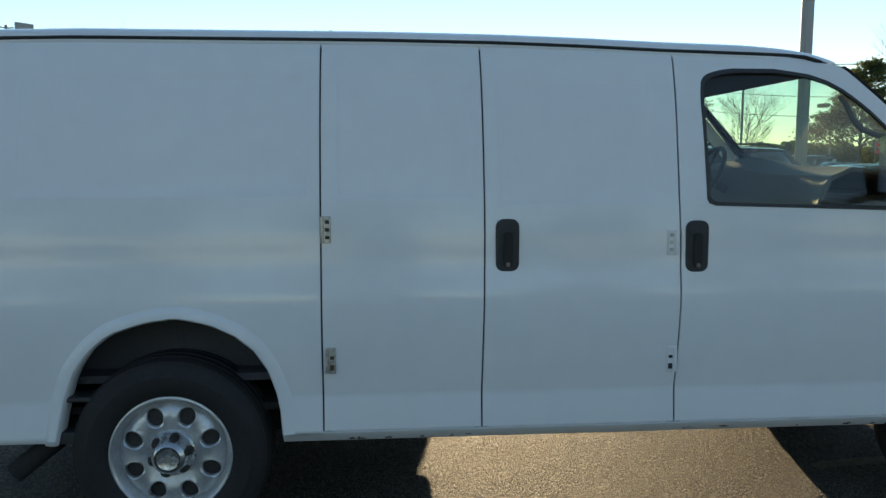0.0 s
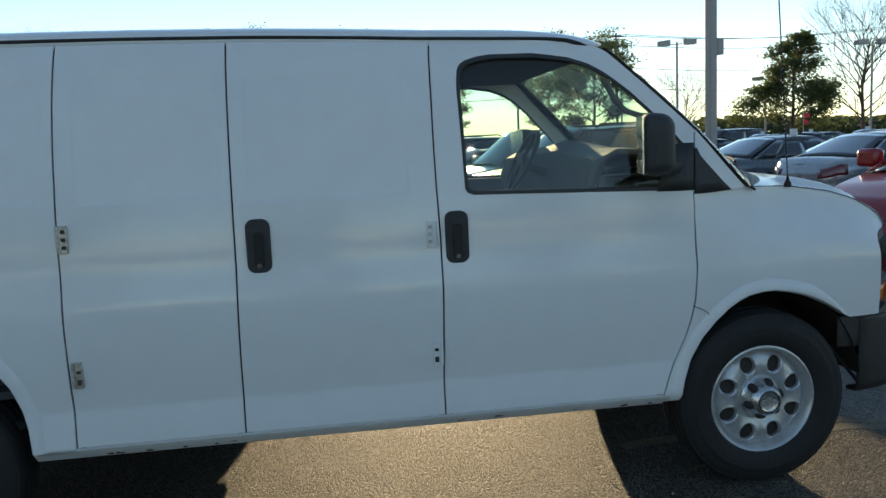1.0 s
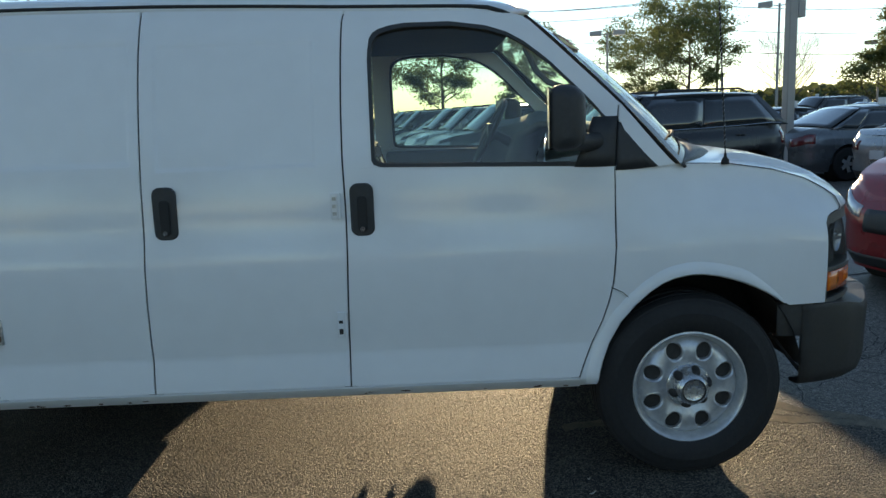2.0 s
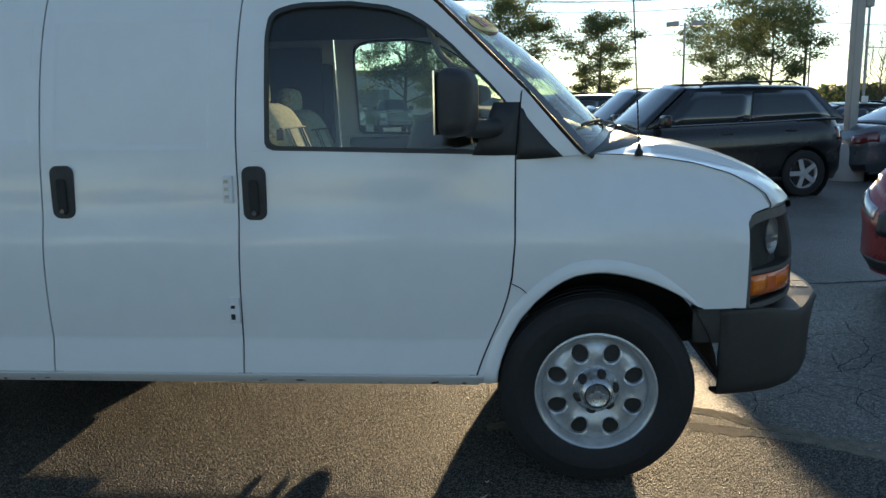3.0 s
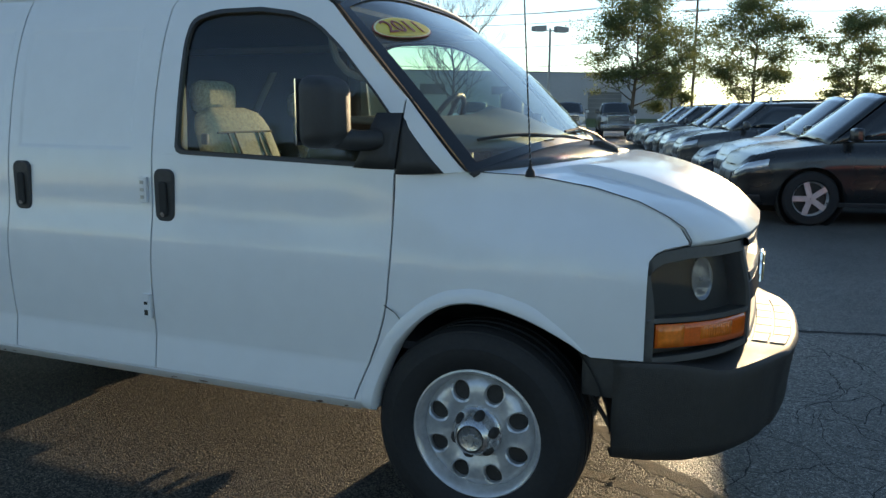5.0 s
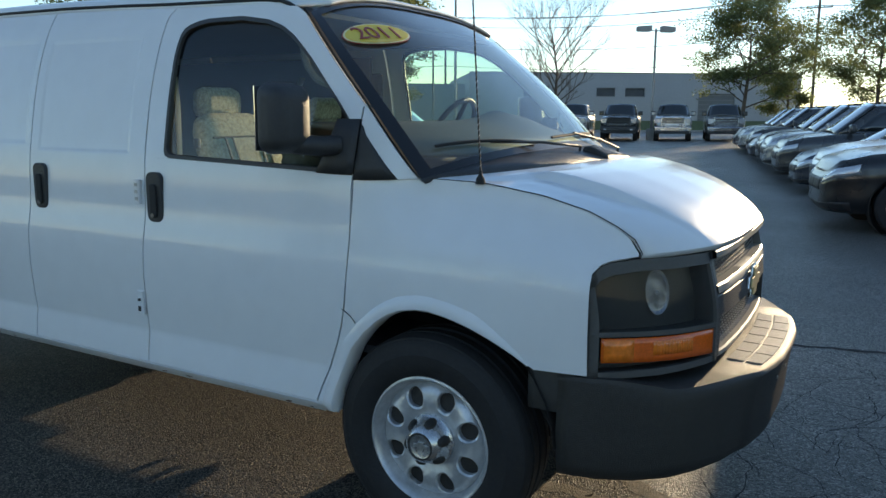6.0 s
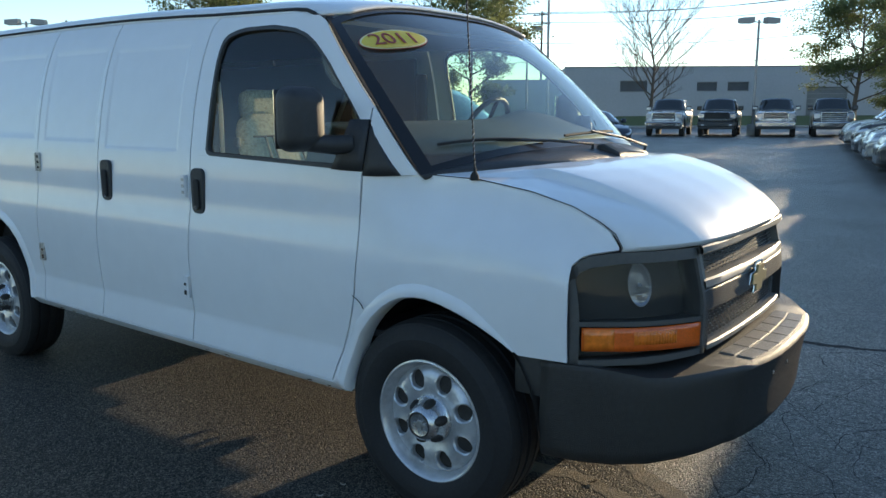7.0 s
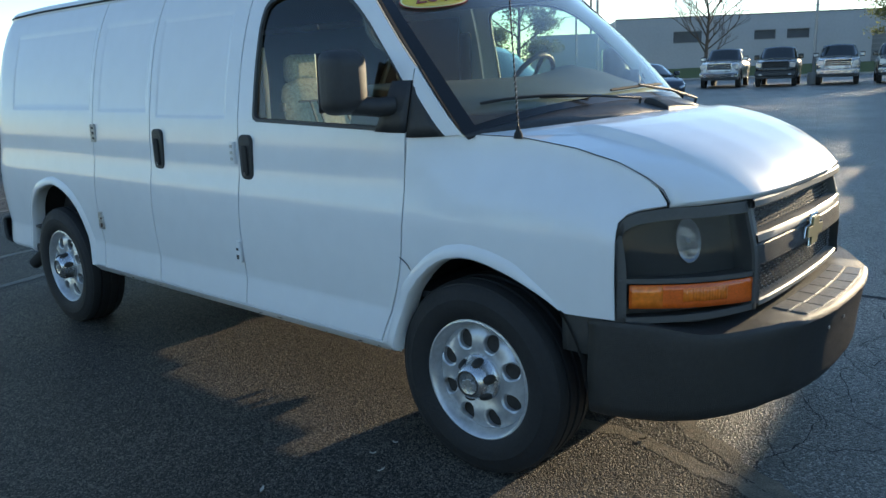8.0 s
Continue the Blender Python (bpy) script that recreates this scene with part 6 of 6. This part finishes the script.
# a third row farther back
for j in range(-4, 7):
    ob = (black_sedan, slate_sedan, grey_suv, pale_sedan)[j % 4]
    c = tails + ROW * 2.65 * j - AHEAD * 14.5
    copy_thing(ob, pose(c.x, c.y, 0, 0, 0, TURN_A))

# pickups facing down the lane
white_truck = pickup("pickup", "white pickup truck with chrome grille facing the lane", paint("white_truck_paint", (0.6, 0.6, 0.6)), group="row of pickups")
black_truck = pickup("pickup", "black pickup truck facing the lane", DARK, bright=False, group="row of pickups")
grey_truck = pickup("pickup", "silver pickup truck with chrome grille facing the lane", SILVER, group="row of pickups")
dark_truck = pickup("pickup", "dark grey pickup truck facing the lane", CHARCOAL, group="row of pickups")
eye7 = Vector((1.73, -3.17, 0))
for ob, az, dist in ((white_truck, -21.4, 47), (black_truck, -17.9, 47), (grey_truck, -14.2, 47.5), (dark_truck, -10.7, 48)):
    at = eye7 + Vector((math.sin(radians(az)), math.cos(radians(az)), 0)) * dist
    park(ob, at.xy, Vector((0.24, -0.97, 0)).normalized(), 5.75)
    ob.matrix_basis = ob.matrix_basis @ Matrix.Diagonal((1.06, 1.06, 1.06, 1))
lone = copy_thing(dark_sedan, Matrix())
at = eye7 + Vector((math.sin(radians(-24.6)), math.cos(radians(-24.6)), 0)) * 33
park(lone, at.xy, Vector((0.75, -0.66, 0)).normalized(), 4.75)

# ---- lamps, poles, wires, building, trees ----
EARLY, MIDDLE, LATE = (-1.5, -4.05), (0.1, -3.85), (1.72, -3.17)


def polar(az, dist, eye=LATE):
    return Vector((eye[0] + dist * math.sin(radians(az)), eye[1] + dist * math.cos(radians(az)), 0))


def street_lamp(at, h, turn, heads=2, r=0.09, light=POLE):
    ob = thing("street_lamp", "tall grey car park lamp with boxy heads on concrete base", "street lamp", "car park lamps", at, turn)
    bm = bmesh.new()
    rod(bm, (0, 0, 0.5), (0, 0, h), r, r * 0.75, 14)
    part("pole", bm, light, ob)
    bm = bmesh.new()
    lathe(bm, [(0.0, 0.0), (0.30, 0.0), (0.30, 0.62), (0.27, 0.66), (0.0, 0.66)], 24, "z")
    part("concrete_base", bm, CONCRETE, ob)
    for s in ((-1, 1) if heads == 2 else (1,)):
        bm = bmesh.new()
        rod(bm, (0, 0, h - 0.15), (s * 0.35, 0, h - 0.10), 0.03)
        arm = part("arm", bm, light, ob)
        bm = bmesh.new()
        vs = box(bm, (s * 0.78, 0, h - 0.02), (0.80, 0.52, 0.34))
        for v in vs:
            if v.co.z > h and abs(v.co.x) > 0.8:
                v.co.z -= 0.06
        head = part("lamp_head", bm, light, ob, bevel=0.02)
        part("diffuser", boxes(((s * 0.78, 0, h - 0.20), (0.62, 0.40, 0.02))), HEADLENS, head)
    return ob


# the lamp pole between the near rows
near_pole = thing("lamp_pole", "tall square grey lamp pole on a concrete base", "street lamp", "car park lamps", (6.10, 11.60, 0), 12)
bm = bmesh.new()
box(bm, (0, 0, 5.2), (0.18, 0.18, 9.2))
part("pole", bm, POLE, near_pole, bevel=0.02)
bm = bmesh.new()
lathe(bm, [(0.0, 0.0), (0.30, 0.0), (0.30, 0.66), (0.27, 0.70), (0.0, 0.70)], 24, "z")
part("concrete_base", bm, CONCRETE, near_pole)
part("junction_box", boxes(((0.17, 0, 3.35), (0.16, 0.20, 0.32))), POLE, near_pole, bevel=0.015)

for az, dist, h, turn, eye in ((24.25, 52, 7.4, -24, EARLY), (11.6, 55, 6.7, -11, MIDDLE), (20.6, 85, 9.0, 0, EARLY), (30.0, 70, 5.95, 10, EARLY), (-15.6, 50, 6.6, 44, LATE), (-27.3, 44.9, 8.1, 26, MIDDLE), (-31.0, 62, 7.7, 25, LATE), (-64.3, 55, 6.9, 40, LATE), (36.2, 60, 7.2, 0, EARLY)):
    p = polar(az, dist, eye)
    street_lamp(tuple(p), h, turn)
pennant = thing("red_pennant", "small red pennants on a thin pole", "flag", "", tuple(polar(32.2, 44, EARLY)))
part("mast", rods(((0, 0, 0), (0, 0, 2.6), 0.025, 0.02)), POLE, pennant)
for z, w in ((2.30, 0.34), (1.98, 0.26)):
    part("cloth", boxes(((w / 2, 0, z), (w, 0.012, 0.20))), mat("red_cloth", (0.70, 0.03, 0.05), 0.7, vary=0.2), pennant)


def utility_pole(at, h, turn):
    ob = thing("utility_pole", "brown wooden utility pole with cross arms", "utility pole", "utility poles", at, turn)
    part("pole", rods(((0, 0, 0), (0, 0, h), 0.16, 0.11)), BARK, ob)
    for z in (h - 0.4, h - 1.5):
        arm = part("cross_arm", boxes(((0, 0, z), (2.4, 0.12, 0.12))), BARK, ob)
        for x in (-1.1, -0.4, 0.4, 1.1):
            part("insulator", rods(((x, 0, z + 0.05), (x, 0, z + 0.25), 0.05)), CONCRETE, arm)
    return ob


spots = [polar(az, d, eye) for az, d, eye in ((-62, 118, LATE), (-30, 100, LATE), (-4.2, 88, MIDDLE), (20.3, 92, EARLY), (38, 108, EARLY))]
for p in spots:
    utility_pole(tuple(p), 13.4, 0)
wire = mat("wire", (0.03, 0.03, 0.03), 0.6)
for p, q in zip(spots, spots[1:]):
    for dz, off in ((13.2, -1.1), (13.2, 1.1), (12.1, 0.0), (9.6, 0.2), (7.4, -0.2)):
        bm = bmesh.new()
        tube(bm, [p.lerp(q, k / 12) + Vector((off, 0, dz - 0.9 * math.sin(math.pi * k / 12))) for k in range(13)], 0.040, 4)
        tagged(part("power_line", bm, wire), "thin dark overhead power line", "cable", "power lines")

# long low building behind the pickups
b0, b1 = polar(-28.3, 78, (1.73, -3.17)), polar(-6.0, 88, (1.73, -3.17))
way = (b1 - b0).normalized()
turn = math.degrees(math.atan2(way.y, way.x))
length = (b1 - b0).length
bld = thing("warehouse", "long low pale grey flat-roofed industrial building", "building", "", tuple(b0), turn)
H = 5.5
wins = [(5.3, 7.9, 3.2, 4.25), (12.6, 14.5, 3.25, 4.1), (15.5, 17.5, 3.25, 4.1)]
bm = bmesh.new()
xs = [0.0]
for a, b, _, _ in wins:
    xs += [a, b]
xs += [23.0, 26.8, length]
for i, (a, b) in enumerate(zip(xs, xs[1:])):
    hole = next((w for w in wins if abs(w[0] - a) < 0.01), None)
    if hole:
        box(bm, ((a + b) / 2, 0.15, hole[2] / 2), (b - a, 0.3, hole[2]))
        box(bm, ((a + b) / 2, 0.15, (hole[3] + H) / 2), (b - a, 0.3, H - hole[3]))
    elif abs(a - 23.0) < 0.01:
        box(bm, ((a + b) / 2, 0.15, (3.6 + H) / 2), (b - a, 0.3, H - 3.6))
    else:
        box(bm, ((a + b) / 2, 0.15, H / 2), (b - a, 0.3, H))
box(bm, (0.15, 12, H / 2), (0.3, 23.6, H)); box(bm, (length - 0.15, 12, H / 2), (0.3, 23.6, H)); box(bm, (length / 2, 24, H / 2), (length, 0.3, H))
part("wall", bm, WALLPAINT, bld, smooth=False)
part("roof", boxes(((length / 2, 12, H - 0.25), (length - 0.5, 23.5, 0.2))), CONCRETE, bld)
part("parapet_cap", boxes(((length / 2, 0.13, H + 0.05), (length + 0.1, 0.42, 0.10))), POLE, bld)
part("low_wing", boxes(((-4.0, 14, 2.3), (8, 18, 4.6))), WALLPAINT, bld)
for a, b, z0, z1 in wins:
    w = part("window", boxes(((( a + b) / 2, 0.20, (z0 + z1) / 2), (b - a, 0.04, z1 - z0))), DULLGLASS, bld, "dark strip window")
    part("frame", boxes(((a + b) / 2 * 1.0 * Vector((1, 0, 0)) + Vector((0, 0.02, z0)), (b - a, 0.10, 0.08)), (((a + b) / 2, 0.02, z1), (b - a, 0.10, 0.08))), POLE, w)
dock = part("dock_door", boxes(((24.9, 0.22, 1.8), (3.8, 0.06, 3.6))), mat("dock_door_paint", (0.22, 0.22, 0.22), 0.6), bld, "grey roller door")
for k in range(8):
    part("slat", boxes(((24.9, 0.18, 0.25 + 0.45 * k), (3.7, 0.03, 0.05))), POLE, dock)

# grass verge and kerb in front of the building
bm = bmesh.new()
rows = []
for k in range(9):
    v = k / 8
    rows.append([b0 + way * (-30 + 100 * j / 40) + Vector((-way.y, way.x, 0)) * (-9 + 8.5 * v) + Vector((0, 0, 0.15 + 0.75 * math.sin(math.pi * v * 0.6) + 0.08 * noise.noise(Vector((j * 0.7, k, 0))))) for j in range(41)])
grid(bm, rows)
tagged(part("verge", bm, GRASS, thick=0.0), "dry green grass verge", "grass", kind="structure")
bm = bmesh.new()
c = b0 + way * 20 + Vector((way.y, -way.x, 0)) * 9.1
box(bm, (0, 0, 0.075), (100, 0.18, 0.15), )
bmesh.ops.transform(bm, matrix=Matrix.Translation(c) @ pose(0, 0, 0, 0, 0, turn), verts=bm.verts)
tagged(part("kerb", bm, CONCRETE, bevel=0.02), "pale concrete kerb", "kerb", kind="structure")


def branch(bm, p, d, length, r, depth, tips, spread=0.55, rnd=random):
    """Limbs that fork, tapering; collects the twig ends."""
    pts = [p]
    dd = d.copy()
    for k in range(4):
        dd = (dd + Vector((rnd.uniform(-1, 1), rnd.uniform(-1, 1), rnd.uniform(-0.3, 0.6))) * 0.13).normalized()
        pts.append(pts[-1] + dd * length / 4)
    tube(bm, pts, lambda t: r * (1 - 0.45 * t), 5 if depth > 1 else 3)
    if depth <= 1:
        tips += [(q, dd) for q in pts[1:]]
    if depth == 0:
        return
    n = 3
    for k in range(n):
        ax = Vector((rnd.uniform(-1, 1), rnd.uniform(-1, 1), rnd.uniform(-0.25, 0.5))).normalized()
        nd = (dd * (1 - spread) + ax * spread + Vector((0, 0, 0.08))).normalized()
        branch(bm, pts[-1 if k else 3], nd, length * rnd.uniform(0.62, 0.82), r * 0.55, depth - 1, tips, spread, rnd)
    if depth == 2:
        tips += [(pts[2], dd), (pts[3], dd)]


def tree(label, h, crown_w, trunk_h, seed, leaves, leaf, mt, depth=4, name="tree", conifer=0.0, spread=0.55, category="tree", limbs=15, lift=0.0):
    """A tapered trunk with forking limbs, and a crown of many small leaf cards in clumps with gaps."""
    rnd = random.Random(seed)
    ob = thing(name, label, category, "trees")
    bm = bmesh.new()
    tips = []
    r0 = 0.022 * h
    trunk = [Vector((0, 0, 0)), Vector((rnd.uniform(-0.1, 0.1), 0, trunk_h)), Vector((rnd.uniform(-0.3, 0.3), rnd.uniform(-0.3, 0.3), h * 0.55)), Vector((rnd.uniform(-0.4, 0.4), rnd.uniform(-0.3, 0.3), h * 0.9))]
    tube(bm, trunk, lambda t: r0 * (1 - 0.85 * t), 10)
    n_limb = limbs
    for k in range(n_limb):
        v = trunk_h / h + (0.84 - trunk_h / h) * (k + 0.3) / n_limb
        z = v * h
        p = Vector((0, 0, z))
        for a, b in zip(trunk, trunk[1:]):
            if a.z <= z <= b.z:
                p = a.lerp(b, (z - a.z) / (b.z - a.z))
        ang = k * 2.4 + rnd.uniform(-0.4, 0.4)
        shape = (0.45 + 0.55 * math.sin(math.pi * min(1, (1 - v) * 1.15))) if not conifer else 1.25 * (1 - v) + 0.1
        ln = max(0.14, shape) * crown_w * 0.5 * rnd.uniform(0.36, 0.58)
        up = 0.25 + 0.5 * v + lift
        branch(bm, p, Vector((math.cos(ang), math.sin(ang), up)).normalized(), ln, r0 * 0.38 * (1 - 0.5 * v), depth - 2, tips, spread, rnd)
    part("trunk", bm, BARK, ob)
    if leaves:
        verts, faces = [], []
        per = leaves / max(1, len(tips))
        for p, d in tips:
            if rnd.random() < (0.55 if conifer and p.z > 0.55 * h else 0.08):
                continue
            for _ in range(int(per * rnd.choice((0.35, 0.6, 0.9, 1.2, 1.6)) + rnd.random())):
                q = p + Vector((rnd.gauss(0, 1), rnd.gauss(0, 1), rnd.gauss(0, 0.34))) * crown_w * 0.040
                a = Vector((rnd.uniform(-1, 1), rnd.uniform(-1, 1), rnd.uniform(-0.6, 0.6))).normalized()
                b = a.orthogonal().normalized()
                b = (b * math.cos(1.0) + a.cross(b) * math.sin(rnd.uniform(0, 6))).normalized()
                k = leaf * rnd.uniform(0.6, 1.3)
                i = len(verts)
                verts += [q - a * k, q + b * k * 0.45, q + a * k, q - b * k * 0.45]
                faces.append((i, i + 1, i + 2, i + 3))
        me = bpy.data.meshes.new("crown")
        me.from_pydata([tuple(v) for v in verts], [], faces)
        me.materials.append(mt)
        c = new("crown", me)
        c.parent = ob
        tagged(c, kind="stuff")
    return ob


def plant(ob, az, dist, turn=0, size=1.0, first=True, eye=LATE):
    p = polar(az, dist, eye)
    m = pose(p.x, p.y, 0, 0, 0, turn)
    if first:
        ob.matrix_basis = m @ Matrix.Diagonal((size, size, size, 1))
        return ob
    o = copy_thing(ob, m)
    o.matrix_basis = m @ Matrix.Diagonal((size, size, size, 1))
    return o


oak = tree("broad green leafy tree with open crown", 10.0, 11.5, 1.8, 3, 27000, 0.125, LEAF, depth=5)
locust = tree("tall green leafy tree with layered branches", 10.5, 11.0, 2.2, 8, 27000, 0.12, LEAF, depth=5)
airy = tree("slender light green tree with airy crown", 8.2, 6.6, 1.5, 21, 20000, 0.10, LEAF, depth=5)
dense = tree("dark green dense leafy tree", 9.6, 6.8, 0.6, 5, 34000, 0.12, LEAFDARK, depth=5, conifer=0.9, limbs=30, spread=0.42)
bare = tree("bare leafless tree with fine upright twigs", 9.0, 9.5, 1.6, 12, 0, 0.1, LEAF, depth=6, spread=0.36, limbs=24, lift=0.45)
plant(oak, 18.6, 62, 20, 0.80, eye=EARLY)
plant(locust, -7.9, 60, 0, 0.84, eye=MIDDLE)
plant(airy, 6.0, 60, 40, 0.95, eye=MIDDLE)
plant(dense, 32.2, 62, 0, 0.95, eye=(-2.21, -4.05))
plant(bare, -22.3, 60, 0, 0.93)
for ob, az, d, turn, k, eye in ((locust, -0.1, 60, 130, 0.80, MIDDLE), (oak, -5.4, 70, 200, 0.72, MIDDLE), (oak, -35.0, 60, 70, 1.0, LATE), (locust, -52.8, 58, 210, 1.0, LATE), (bare, 35.8, 66, 90, 1.0, EARLY),
                                (dense, 41.0, 75, 60, 1.0, EARLY), (bare, 24.9, 68, 150, 0.62, EARLY), (oak, 14.5, 85, 300, 0.85, MIDDLE), (dense, 46.0, 70, 10, 1.0, EARLY)):
    plant(ob, az, d, turn, k, False, eye)

# behind the camera: what the van's paint and glass mirror
for ob, x, y, turn, k in ((oak, -16, -38, 10, 1.1), (locust, -4, -44, 80, 1.0), (dense, 9, -40, 0, 1.0), (oak, 20, -42, 160, 1.0), (locust, -30, -40, 200, 1.1), (dense, 34, -44, 20, 1.0)):
    o = copy_thing(ob, Matrix())
    o.matrix_basis = pose(x, y, 0, 0, 0, turn) @ Matrix.Diagonal((k, k, k, 1))
for k, (ob, x) in enumerate(((pale_sedan, -11.4), (slate_sedan, -8.5), (silver_suv, -2.6), (pale_sedan, 0.4), (grey_suv, 6.2), (pale_sedan, 9.1))):
    copy_thing(ob, pose(x, -14.5 - 0.1 * (k % 3), 0, 0, 0, 90))

# far line of woods on the horizon
verts, faces = [], []
rnd = random.Random(77)
for k in range(26000):
    az = rnd.uniform(-75, 62)
    d = rnd.uniform(150, 185)
    hmax = 2.3 + 1.6 * noise.noise(Vector((az * 0.13, 0, 0))) + 1.3 * noise.noise(Vector((az * 0.6, 3, 0))) + (1.8 if az > 18 else 0)
    p = polar(az, d)
    q = p + Vector((0, 0, rnd.uniform(0, 1) ** 0.7 * max(0.8, hmax)))
    a = Vector((rnd.uniform(-1, 1), rnd.uniform(-1, 1), rnd.uniform(-0.6, 0.6))).normalized()
    b = a.orthogonal().normalized()
    s = rnd.uniform(0.5, 1.1)
    i = len(verts)
    verts += [tuple(q - a * s), tuple(q + b * s * 0.6), tuple(q + a * s), tuple(q - b * s * 0.6)]
    faces.append((i, i + 1, i + 2, i + 3))
me = bpy.data.meshes.new("woods")
me.from_pydata(verts, [], faces)
me.materials.append(LEAFDARK)
tagged(new("woods", me), "dark far line of woods on the horizon", "woods", kind="stuff")
